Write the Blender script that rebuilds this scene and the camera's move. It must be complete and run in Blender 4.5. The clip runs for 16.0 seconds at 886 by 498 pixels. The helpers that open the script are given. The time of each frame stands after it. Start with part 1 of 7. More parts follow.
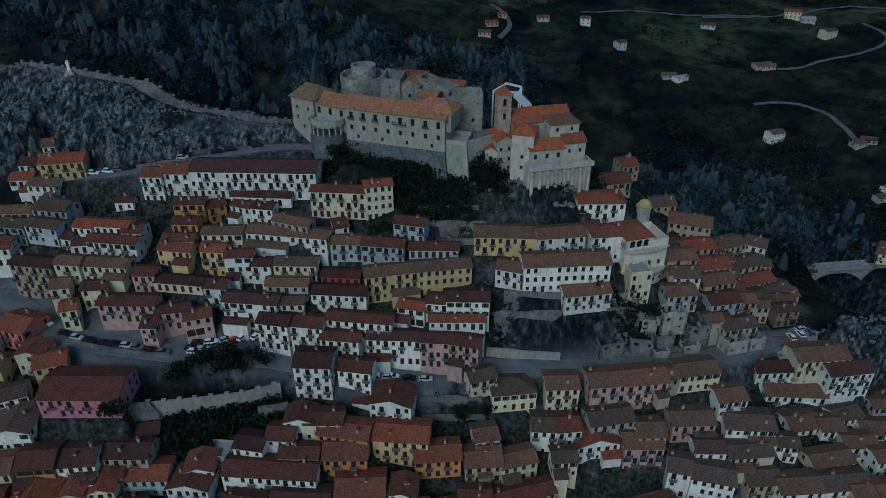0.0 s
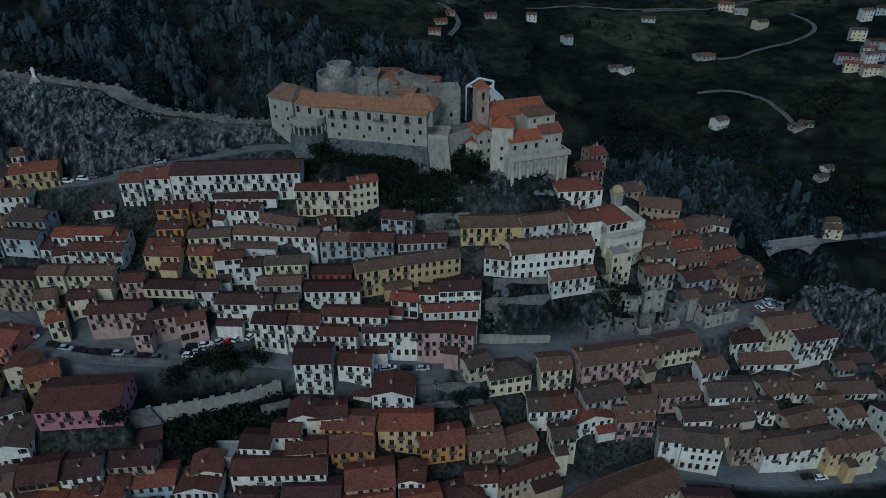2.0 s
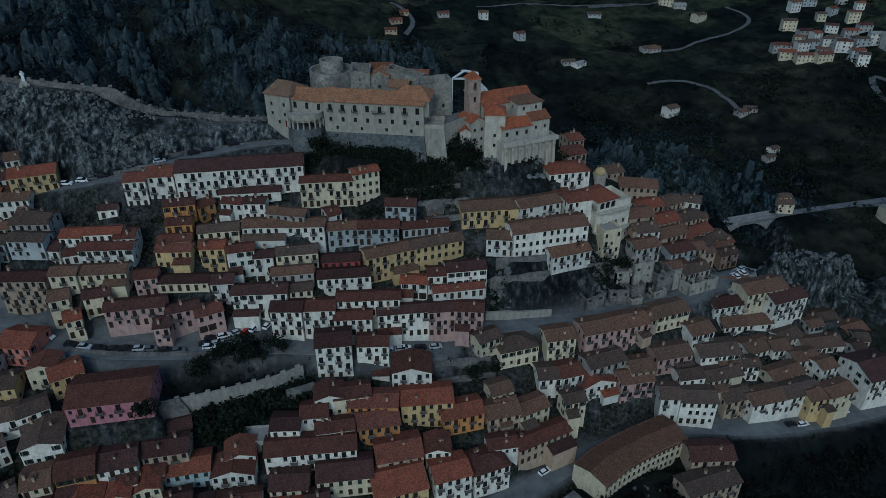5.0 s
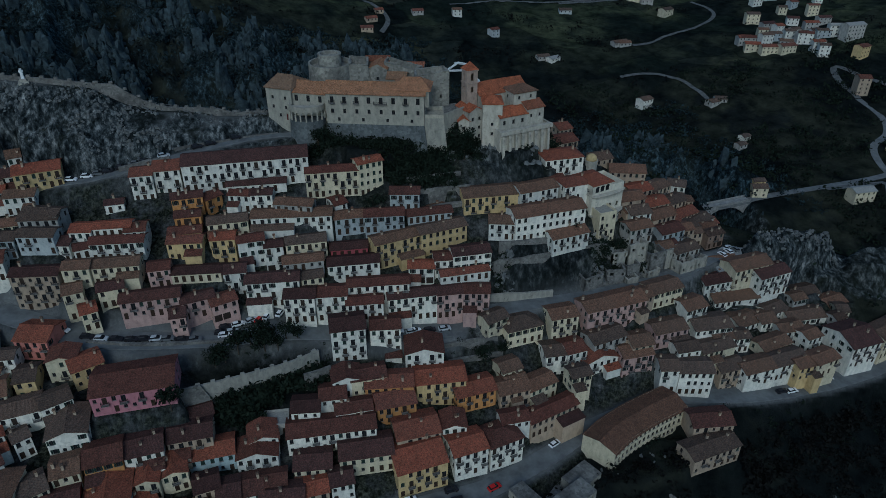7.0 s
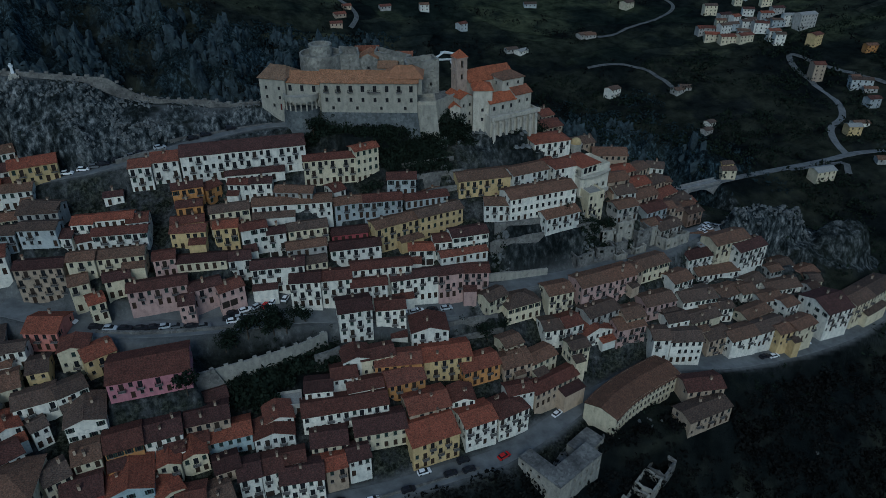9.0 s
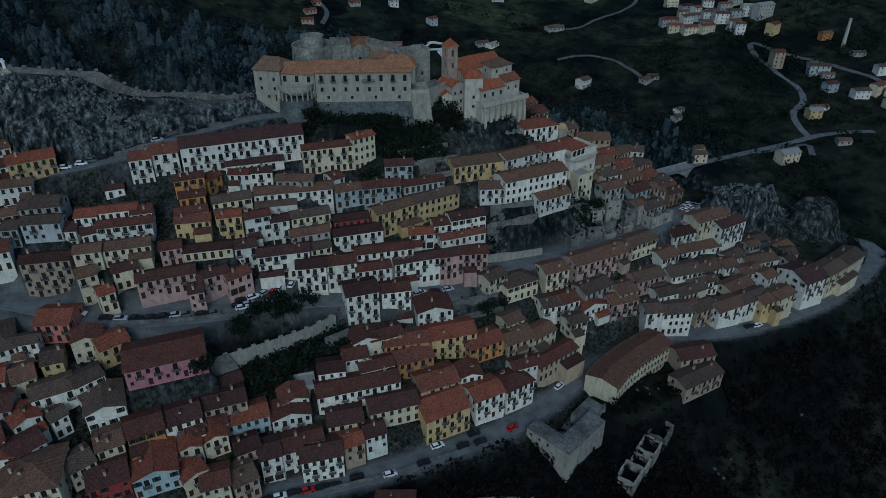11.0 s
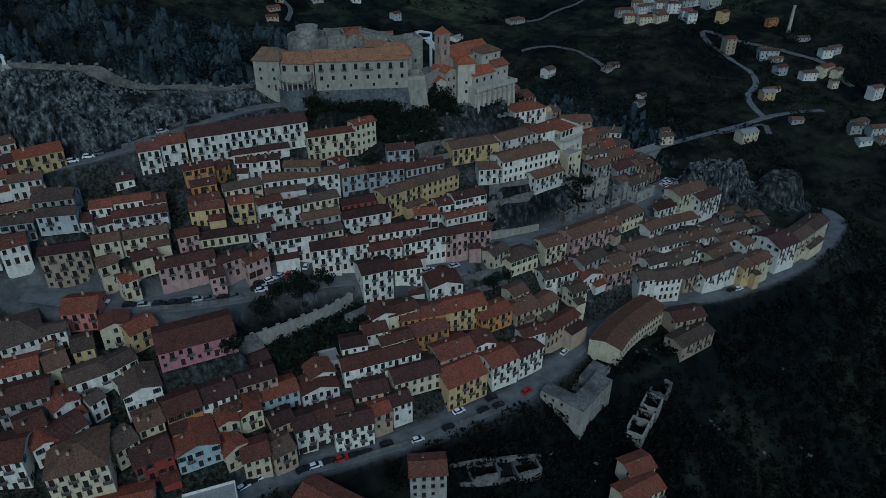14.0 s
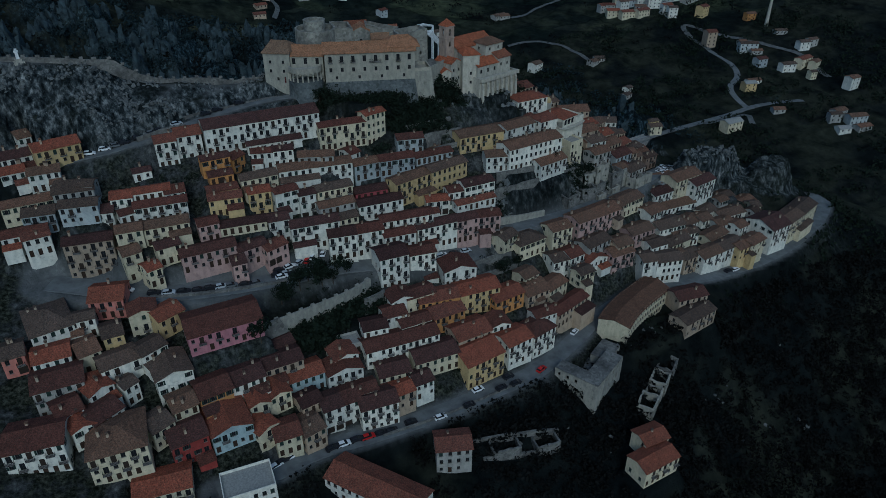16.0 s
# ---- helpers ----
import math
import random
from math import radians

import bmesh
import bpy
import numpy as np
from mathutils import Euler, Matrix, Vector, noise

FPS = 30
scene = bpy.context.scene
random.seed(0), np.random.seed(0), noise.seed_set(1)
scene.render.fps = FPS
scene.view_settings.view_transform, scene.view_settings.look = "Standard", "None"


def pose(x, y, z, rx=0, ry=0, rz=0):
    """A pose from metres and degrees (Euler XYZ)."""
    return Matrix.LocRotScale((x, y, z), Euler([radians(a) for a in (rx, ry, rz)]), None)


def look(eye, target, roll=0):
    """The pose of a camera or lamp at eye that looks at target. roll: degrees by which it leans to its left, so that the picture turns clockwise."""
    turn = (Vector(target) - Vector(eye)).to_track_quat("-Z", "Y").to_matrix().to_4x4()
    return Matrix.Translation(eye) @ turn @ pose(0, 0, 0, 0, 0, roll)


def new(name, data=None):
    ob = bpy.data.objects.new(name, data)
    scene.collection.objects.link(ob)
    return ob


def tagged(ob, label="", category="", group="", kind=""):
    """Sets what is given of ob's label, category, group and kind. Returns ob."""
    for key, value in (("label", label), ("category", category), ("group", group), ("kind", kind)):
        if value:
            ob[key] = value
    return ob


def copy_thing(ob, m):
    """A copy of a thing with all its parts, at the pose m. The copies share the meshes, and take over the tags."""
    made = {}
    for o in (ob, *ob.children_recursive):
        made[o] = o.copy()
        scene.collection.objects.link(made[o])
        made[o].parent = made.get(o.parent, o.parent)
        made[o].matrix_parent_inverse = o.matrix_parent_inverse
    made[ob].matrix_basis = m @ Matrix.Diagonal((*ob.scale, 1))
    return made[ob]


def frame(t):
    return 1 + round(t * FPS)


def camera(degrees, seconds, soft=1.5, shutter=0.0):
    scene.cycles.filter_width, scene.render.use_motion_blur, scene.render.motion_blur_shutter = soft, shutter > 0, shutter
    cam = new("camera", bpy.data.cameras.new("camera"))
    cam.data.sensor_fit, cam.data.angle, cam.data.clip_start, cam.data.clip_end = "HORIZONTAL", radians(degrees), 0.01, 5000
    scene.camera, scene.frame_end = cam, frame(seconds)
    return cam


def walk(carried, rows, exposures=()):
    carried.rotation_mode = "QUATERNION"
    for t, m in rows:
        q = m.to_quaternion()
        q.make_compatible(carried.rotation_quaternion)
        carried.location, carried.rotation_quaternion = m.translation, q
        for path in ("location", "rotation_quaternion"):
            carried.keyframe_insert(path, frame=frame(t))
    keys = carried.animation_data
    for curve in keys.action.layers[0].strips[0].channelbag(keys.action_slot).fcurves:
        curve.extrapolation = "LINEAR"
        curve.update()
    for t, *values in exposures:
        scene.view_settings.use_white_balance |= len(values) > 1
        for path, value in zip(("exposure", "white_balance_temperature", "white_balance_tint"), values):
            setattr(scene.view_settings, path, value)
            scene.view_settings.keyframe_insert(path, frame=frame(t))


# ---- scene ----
cam = camera(65.5, 16.0, soft=0.75)
METRES, EYE, TILT, LEAN, TURN = 120.0, 130.0, -31.0, 0.0, 0.0
ROWS = [
    (0.0, 0.0, 0.0, 0.0, 0.0, 0.0, -0.0),
    (0.5, -0.0294, -0.0073, -0.0037, -0.72, -0.02, 0.45),
    (1.0, -0.0584, -0.0162, -0.0085, -2.1, -0.04, 1.28),
    (1.5, -0.0871, -0.0257, -0.0126, -3.44, -0.1, 2.08),
    (2.0, -0.1161, -0.0363, -0.0175, -4.65, -0.15, 2.77),
    (2.5, -0.1445, -0.0472, -0.0227, -5.85, -0.21, 3.47),
    (3.0, -0.1734, -0.0583, -0.0282, -7.05, -0.27, 4.16),
    (3.5, -0.202, -0.0692, -0.034, -8.06, -0.31, 4.76),
    (4.0, -0.2312, -0.0799, -0.0405, -8.53, -0.32, 5.04),
    (6.5, -0.3774, -0.129, -0.0746, -11.37, -0.53, 6.64),
    (7.0, -0.4066, -0.1376, -0.0824, -12.2, -0.64, 7.11),
    (7.5, -0.4365, -0.1452, -0.0905, -13.08, -0.76, 7.58),
    (8.0, -0.4664, -0.1527, -0.0983, -13.93, -0.91, 8.04),
    (8.5, -0.4963, -0.1598, -0.1061, -14.71, -1.04, 8.46),
    (9.0, -0.5262, -0.1661, -0.1133, -15.48, -1.2, 8.89),
    (11.5, -0.6753, -0.1924, -0.1423, -19.28, -2.03, 10.99),
    (12.0, -0.7057, -0.1971, -0.1464, -19.93, -2.19, 11.34),
    (12.5, -0.7365, -0.2012, -0.1505, -20.6, -2.33, 11.71),
    (13.0, -0.767, -0.2051, -0.1543, -21.26, -2.48, 12.08),
    (13.5, -0.7976, -0.2088, -0.158, -21.96, -2.64, 12.46),
    (14.0, -0.8284, -0.2121, -0.1613, -22.73, -2.82, 12.87),
    (14.5, -0.8593, -0.215, -0.1642, -23.52, -3.0, 13.27),
    (15.0, -0.8905, -0.2169, -0.1676, -24.13, -3.16, 13.57),
    (15.5, -0.9218, -0.2182, -0.171, -24.46, -3.24, 13.73),
    (16.0, -0.9533, -0.219, -0.1744, -24.79, -3.33, 13.88),
]
walk(cam, [(t, pose(0, 0, EYE, TILT, LEAN, TURN) @ pose(METRES * x, METRES * y, METRES * z, 90 + pitch, roll, yaw)) for t, x, y, z, yaw, pitch, roll in ROWS], exposures=((0.0, 0.03, 5340, -2), (16.0, -0.15, 5190, -4)))


# ---- world and sun: a dull, overcast winter evening ----
world = bpy.data.worlds.new("overcast")
scene.world = world
world.use_nodes = True
wn = world.node_tree
sky = wn.nodes.new("ShaderNodeTexSky")
sky.sky_type, sky.sun_disc = "NISHITA", False
sky.sun_elevation, sky.sun_rotation = radians(38), radians(203)
sky.air_density, sky.dust_density, sky.ozone_density = 1.0, 1.0, 1.5
wn.nodes["Background"].inputs["Strength"].default_value = 0.083
wn.links.new(sky.outputs[0], wn.nodes["Background"].inputs["Color"])
sun = new("sun", bpy.data.lights.new("sun", "SUN"))
sun.data.energy, sun.data.angle, sun.data.color = 0.95, radians(24), (1.0, 0.97, 0.93)
sun.matrix_world = look((-52, -125, 105), (0, 0, 0))


# ---- materials ----
def material(name, rough=0.85, metal=0.0):
    m = bpy.data.materials.new(name)
    m.use_nodes = True
    b = m.node_tree.nodes["Principled BSDF"]
    b.inputs["Roughness"].default_value, b.inputs["Metallic"].default_value = rough, metal
    b.inputs["Specular IOR Level"].default_value = 0.12
    return m, m.node_tree, b


def node(nt, kind, **inputs):
    n = nt.nodes.new("ShaderNode" + kind)
    for k, v in inputs.items():
        n.inputs[k.replace("_", " ")].default_value = v
    return n


def noise_of(nt, scale, detail=5.0, rough=0.6, coords="Object"):
    tc = nt.nodes.new("ShaderNodeTexCoord")
    n = node(nt, "TexNoise", Scale=scale, Detail=detail, Roughness=rough)
    nt.links.new(tc.outputs[coords], n.inputs["Vector"])
    return n


def ramp(nt, source, stops):
    r = nt.nodes.new("ShaderNodeValToRGB")
    e = r.color_ramp.elements
    while len(e) < len(stops):
        e.new(0.5)
    for i, (p, c) in enumerate(stops):
        e[i].position, e[i].color = p, (*c, 1)
    nt.links.new(source, r.inputs[0])
    return r


def mix(nt, a, b, f, mode="MIX"):
    m = nt.nodes.new("ShaderNodeMix")
    m.data_type, m.blend_type = "RGBA", mode
    for sock, v in ((m.inputs[6], a), (m.inputs[7], b)):
        if isinstance(v, tuple):
            sock.default_value = (*v, 1)
        else:
            nt.links.new(v, sock)
    if isinstance(f, float):
        m.inputs[0].default_value = f
    else:
        nt.links.new(f, m.inputs[0])
    return m.outputs[2]


def bump(nt, b, source, strength, distance):
    n = node(nt, "Bump", Strength=strength, Distance=distance)
    nt.links.new(source, n.inputs["Height"])
    nt.links.new(n.outputs[0], b.inputs["Normal"])


def grey(c, k):
    return tuple(v * k for v in c)


def plaster(name, colour, dirt=0.55):
    """Lime plaster: blotches, rain streaks and a touch of grain; each house a little lighter or darker."""
    m, nt, b = material(name, 0.92)
    big = noise_of(nt, 0.35, 6, 0.65)
    base = ramp(nt, big.outputs[0], [(0.25, grey(colour, 0.6)), (0.42, colour), (0.78, grey(colour, 1.06))])
    tc = nt.nodes.new("ShaderNodeTexCoord")
    mp = nt.nodes.new("ShaderNodeMapping")
    mp.inputs["Scale"].default_value = (0.8, 0.8, 0.3)
    nt.links.new(tc.outputs["Object"], mp.inputs["Vector"])
    streak = node(nt, "TexNoise", Scale=1.0, Detail=4.0)
    nt.links.new(mp.outputs[0], streak.inputs["Vector"])
    sr = ramp(nt, streak.outputs[0], [(0.34, (dirt * 0.8, dirt * 0.86, dirt * 0.9)), (0.62, (1, 1, 1))])
    c = mix(nt, base.outputs[0], sr.outputs[0], 0.4, "MULTIPLY")
    patch = noise_of(nt, 1.3, 6, 0.72)
    pr = ramp(nt, patch.outputs[0], [(0.34, (0.55, 0.57, 0.58)), (0.46, (0.97, 0.97, 0.97)), (0.7, (1.08, 1.07, 1.05))])
    c = mix(nt, c, pr.outputs[0], 0.6, "MULTIPLY")
    info = nt.nodes.new("ShaderNodeObjectInfo")
    tone = ramp(nt, info.outputs["Random"], [(0.0, (0.78, 0.79, 0.8)), (1.0, (1.05, 1.03, 1.0))])
    nt.links.new(mix(nt, c, tone.outputs[0], 1.0, "MULTIPLY"), b.inputs["Base Color"])
    fine = noise_of(nt, 9.0, 4)
    bump(nt, b, fine.outputs[0], 0.35, 0.03)
    return m


def tiles(name, colour, lichen):
    """Rows of half-round clay tiles running down the slope, with weathered patches."""
    m, nt, b = material(name, 0.9)
    big = noise_of(nt, 0.5, 6, 0.7)
    base = ramp(nt, big.outputs[0], [(0.32, grey(colour, 0.6)), (0.5, colour), (0.68, grey(colour, 1.35))])
    spots = noise_of(nt, 3.2, 3, 0.7)
    sp = ramp(nt, spots.outputs[0], [(0.42, (0, 0, 0)), (0.66, (1, 1, 1))])
    c = mix(nt, base.outputs[0], lichen, sp.outputs[0])
    one = noise_of(nt, 2.6, 6, 0.75)
    og = ramp(nt, one.outputs[0], [(0.34, (0.25, 0.26, 0.27)), (0.5, (0.92, 0.93, 0.93)), (0.66, (1.75, 1.66, 1.56))])
    c = mix(nt, c, og.outputs[0], 0.8, "MULTIPLY")
    info = nt.nodes.new("ShaderNodeObjectInfo")
    tone = ramp(nt, info.outputs["Random"], [(0.0, (0.62, 0.66, 0.68)), (0.35, (0.88, 0.96, 1.0)), (0.65, (1.08, 1.0, 0.9)), (1.0, (1.34, 1.12, 0.98))])
    nt.links.new(mix(nt, c, tone.outputs[0], 1.0, "MULTIPLY"), b.inputs["Base Color"])
    tc = nt.nodes.new("ShaderNodeTexCoord")
    w = node(nt, "TexWave", Scale=1.7, Distortion=1.2, Detail=2.0)
    nt.links.new(tc.outputs["Object"], w.inputs["Vector"])
    bump(nt, b, w.outputs[1], 0.7, 0.12)
    return m


def plain(name, colour, rough=0.7, metal=0.0, scale=2.0, vary=0.25):
    m, nt, b = material(name, rough, metal)
    n = noise_of(nt, scale, 5)
    r = ramp(nt, n.outputs[0], [(0.3, grey(colour, 1 - vary)), (0.7, grey(colour, 1 + vary))])
    nt.links.new(r.outputs[0], b.inputs["Base Color"])
    bump(nt, b, n.outputs[0], 0.25, 0.04)
    return m


def stonework(name, colour, scale=1.6, dark=0.35):
    """Rubble stone in lime mortar, stained."""
    m, nt, b = material(name, 0.95)
    tc = nt.nodes.new("ShaderNodeTexCoord")
    v = node(nt, "TexVoronoi", Scale=scale)
    nt.links.new(tc.outputs["Object"], v.inputs["Vector"])
    r = ramp(nt, v.outputs["Color"], [(0.1, grey(colour, 0.65)), (0.9, grey(colour, 1.15))])
    big = noise_of(nt, 0.14, 7, 0.7)
    br = ramp(nt, big.outputs[0], [(0.34, (dark, dark, dark * 1.05)), (0.62, (1, 1, 1))])
    nt.links.new(mix(nt, r.outputs[0], br.outputs[0], 0.9, "MULTIPLY"), b.inputs["Base Color"])
    bump(nt, b, v.outputs["Distance"], 0.6, 0.08)
    return m


WALLS = {
    "white": (plaster("white_plaster", (0.72, 0.7, 0.62)), "off-white"),
    "cream": (plaster("cream_plaster", (0.62, 0.55, 0.39)), "cream"),
    "yellow": (plaster("yellow_plaster", (0.56, 0.42, 0.21)), "ochre yellow"),
    "ochre": (plaster("ochre_plaster", (0.5, 0.25, 0.09)), "orange ochre"),
    "pink": (plaster("pink_plaster", (0.47, 0.32, 0.285)), "faded pink"),
    "salmon": (plaster("salmon_plaster", (0.5, 0.2, 0.16)), "salmon red"),
    "red": (plaster("red_plaster", (0.3, 0.06, 0.05)), "dark red"),
    "crimson": (plaster("crimson_plaster", (0.4, 0.1, 0.11)), "crimson"),
    "blue": (plaster("bluegrey_plaster", (0.4, 0.43, 0.43)), "blue-grey"),
    "aqua": (plaster("aqua_plaster", (0.36, 0.44, 0.455)), "pale blue"),
    "tan": (plaster("tan_plaster", (0.42, 0.33, 0.24)), "tan"),
    "earth": (plaster("earth_plaster", (0.27, 0.19, 0.145), 0.45), "weathered earth-brown"),
    "rose": (plaster("rose_plaster", (0.45, 0.2, 0.23)), "rose pink"),
    "grey": (plaster("grey_plaster", (0.38, 0.37, 0.34), 0.4), "grey unpainted"),
}
ROOFS = {
    "red": (tiles("red_tiles", (0.22, 0.075, 0.05), (0.15, 0.078, 0.056)), "red clay-tiled"),
    "dark": (tiles("dark_tiles", (0.105, 0.046, 0.038), (0.075, 0.046, 0.04)), "dark red-brown tiled"),
    "old": (tiles("old_tiles", (0.142, 0.086, 0.062), (0.132, 0.1, 0.08)), "weathered brown tiled"),
    "brown": (tiles("brown_tiles", (0.13, 0.074, 0.052), (0.1, 0.07, 0.055)), "brown tiled"),
    "flat": (plain("roof_screed", (0.26, 0.255, 0.235), 0.9), "flat screeded"),
}
CASTLE = plaster("castle_plaster", (0.37, 0.35, 0.29), 0.4)
STONE = stonework("rubble_stone", (0.19, 0.185, 0.17), 1.4)
KEEP = stonework("grey_castle_stone", (0.27, 0.262, 0.225), 1.1, 0.5)
PLINTH = stonework("damp_plinth_stone", (0.125, 0.137, 0.137), 1.2, 0.45)
TOWER_BRICK = plaster("old_brick_render", (0.4, 0.31, 0.25), 0.5)
PALE = plaster("pale_masonry", (0.45, 0.425, 0.36), 0.4)
TERRACOTTA = tiles("castle_tiles", (0.27, 0.145, 0.085), (0.22, 0.16, 0.11))
CHURCH_TILES = tiles("church_tiles", (0.3, 0.1, 0.055), (0.24, 0.11, 0.065))
GLASS = plain("dark_glass", (0.015, 0.017, 0.02), 0.12)
FRAME = plain("painted_frame", (0.045, 0.04, 0.035), 0.6)
SHUTTER = plain("brown_shutter", (0.032, 0.024, 0.019), 0.7)
SHUTTER_GREEN = plain("green_shutter", (0.02, 0.035, 0.03), 0.7)
IRON = plain("dark_iron", (0.015, 0.015, 0.017), 0.6, 0.3)
CONCRETE = plain("concrete", (0.22, 0.22, 0.21), 0.9, scale=0.6, vary=0.35)
IVORY = plaster("ivory_plaster", (0.58, 0.55, 0.465))
RUINED = plaster("broken_pale_masonry", (0.34, 0.325, 0.28), 0.35)
LEDGE = plain("weathered_ledge", (0.2, 0.19, 0.175), 0.9)
RUBBER = plain("tyre_rubber", (0.015, 0.015, 0.015), 0.8)
WOOD = plain("old_wood", (0.04, 0.026, 0.018), 0.8)
WHITE_STEEL = plain("white_steel", (0.62, 0.64, 0.64), 0.5)
REDWOOD = plain("red_door_paint", (0.07, 0.012, 0.012), 0.6)


# ---- small builders ----
def mesh_of(name, verts, faces, mats, slots=None, smooth=False):
    me = bpy.data.meshes.new(name)
    me.from_pydata(verts, [], faces)
    for m in mats:
        me.materials.append(m)
    if slots is not None:
        me.polygons.foreach_set("material_index", slots)
    if smooth:
        me.polygons.foreach_set("use_smooth", [True] * len(me.polygons))
    me.update()
    return me


class Shape:
    """Gathers boxes, prisms and rings into one mesh."""

    def __init__(self):
        self.v, self.f, self.s = [], [], []

    def face(self, pts, slot=0):
        k = len(self.v)
        self.v += [tuple(p) for p in pts]
        self.f.append(tuple(range(k, k + len(pts))))
        self.s.append(slot)

    def box(self, x0, x1, y0, y1, z0, z1, slot=0, taper=0.0):
        t = taper
        b = [(x0, y0, z0), (x1, y0, z0), (x1, y1, z0), (x0, y1, z0)]
        c = [(x0 + t, y0 + t, z1), (x1 - t, y0 + t, z1), (x1 - t, y1 - t, z1), (x0 + t, y1 - t, z1)]
        self.loft([b, c], slot)

    def loft(self, rings, slot=0, caps=True):
        n = len(rings[0])
        for a, b in zip(rings, rings[1:]):
            for i in range(n):
                j = (i + 1) % n
                self.face([a[i], a[j], b[j], b[i]], slot)
        if caps:
            self.face(rings[-1], slot)
            self.face(rings[0][::-1], slot)

    def tube(self, x, y, z0, z1, r0, r1, n=12, slot=0):
        ring = lambda r, z: [(x + r * math.cos(2 * math.pi * i / n), y + r * math.sin(2 * math.pi * i / n), z) for i in range(n)]
        self.loft([ring(r0, z0), ring(r1, z1)], slot)

    def wall(self, o, u, n, width, z0, z1, openings=(), reveal=0.28, slot=0):
        """An upright wall from o along u, facing n, with real openings (x0, x1, z0, z1) and their reveals."""
        o, u, n = Vector(o), Vector(u), Vector(n)
        at = lambda x, z, d=0.0: tuple(o + u * x - n * d + Vector((0, 0, z)))
        xs = sorted({0.0, width, *[round(v, 3) for q in openings for v in q[:2]]})
        zs = sorted({z0, z1, *[round(v, 3) for q in openings for v in q[2:]]})
        for xa, xb in zip(xs, xs[1:]):
            for za, zb in zip(zs, zs[1:]):
                cx, cz = (xa + xb) / 2, (za + zb) / 2
                if not any(q[0] < cx < q[1] and q[2] < cz < q[3] for q in openings):
                    self.face([at(xa, za), at(xb, za), at(xb, zb), at(xa, zb)], slot)
        for a, b, c, d in openings:
            e = reveal
            self.face([at(a, c), at(b, c), at(b, c, e), at(a, c, e)], slot)
            self.face([at(a, d, e), at(b, d, e), at(b, d), at(a, d)], slot)
            self.face([at(a, c, e), at(a, d, e), at(a, d), at(a, c)], slot)
            self.face([at(b, c), at(b, d), at(b, d, e), at(b, c, e)], slot)

    def mesh(self, name, *mats, smooth=False):
        index, verts, faces, slots = {}, [], [], []
        for f, slot in zip(self.f, self.s):
            g = []
            for i in f:
                key = tuple(round(c, 3) for c in self.v[i])
                if key not in index:
                    index[key] = len(verts)
                    verts.append(self.v[i])
                if index[key] not in g:
                    g.append(index[key])
            if len(g) > 2:
                faces.append(g)
                slots.append(slot)
        return mesh_of(name, verts, faces, mats, slots, smooth)


def put(name, me, parent, at=(0, 0, 0), turn=0.0, label=""):
    ob = new(name, me)
    ob.parent = parent
    ob.matrix_basis = pose(*at, 0, 0, turn)
    return tagged(ob, label)


def thing(name, at, turn, label, category, group=""):
    ob = new(name)
    ob.matrix_basis = pose(*at, 0, 0, turn)
    return tagged(ob, label, category, group)


# ---- windows, doors and balconies, each built once and shared ----
def window_meshes(kind, w, h, shutter):
    s = Shape()
    t = 0.07
    for x0, x1, z0, z1 in ((-w / 2, -w / 2 + t, 0, h), (w / 2 - t, w / 2, 0, h), (-w / 2 + t, w / 2 - t, h - t, h), (-w / 2 + t, w / 2 - t, 0, t), (-t / 2, t / 2, t, h - t)):
        s.box(x0, x1, 0.14, 0.22, z0, z1)
    if kind == "window":
        s.box(-w / 2 - 0.1, w / 2 + 0.1, -0.12, 0.14, -0.08, 0.0, 2)
    if shutter == "open":
        for k in (-1, 1):
            a, b = sorted((k * (w / 2 + 0.03), k * (w / 2 + w * 0.5)))
            s.box(a, b, -0.07, -0.02, 0.0, h, 1)
    elif shutter == "closed":
        s.box(-w / 2 + 0.01, w / 2 - 0.01, 0.06, 0.13, 0.02, h - 0.01, 1)
    p = s if w < 0.95 or w > 1.2 else Shape()
    p.box(-w / 2 + 0.05, w / 2 - 0.05, 0.17, 0.2, 0.05, h - 0.05, 3 if p is s else 0)
    return (s.mesh(kind, FRAME, SHUTTER_GREEN if kind == "window" and w > 0.95 else SHUTTER, LEDGE, GLASS), None if p is s else p.mesh("pane", GLASS))


WINDOWS = {
    "small": (0.9, 1.15, window_meshes("window", 0.9, 1.15, "none")),
    "plain": (1.05, 1.5, window_meshes("window", 1.05, 1.5, "none")),
    "open": (1.0, 1.45, window_meshes("window", 1.0, 1.45, "open")),
    "closed": (1.05, 1.5, window_meshes("window", 1.05, 1.5, "closed")),
    "tall": (1.25, 2.25, window_meshes("french_window", 1.25, 2.25, "none")),
    "tallclosed": (1.25, 2.25, window_meshes("french_window", 1.25, 2.25, "closed")),
    "wide": (1.7, 1.4, window_meshes("window", 1.7, 1.4, "none")),
    "loggia": (2.4, 2.2, window_meshes("french_window", 2.4, 2.2, "none")),
}


def door_mesh(w, h, mat):
    s = Shape()
    s.box(-w / 2, w / 2, 0.16, 0.24, 0, h)
    for k in range(2):
        for j in range(2):
            s.box(-w / 2 + 0.08 + k * w / 2, -0.08 + k * w / 2, 0.12, 0.16, 0.15 + j * h / 2, h / 2 - 0.1 + j * h / 2)
    return s.mesh("door", mat)


DOORS = {"door": (1.15, 2.25, door_mesh(1.15, 2.25, WOOD)), "garage": (2.3, 2.4, door_mesh(2.3, 2.4, SHUTTER))}


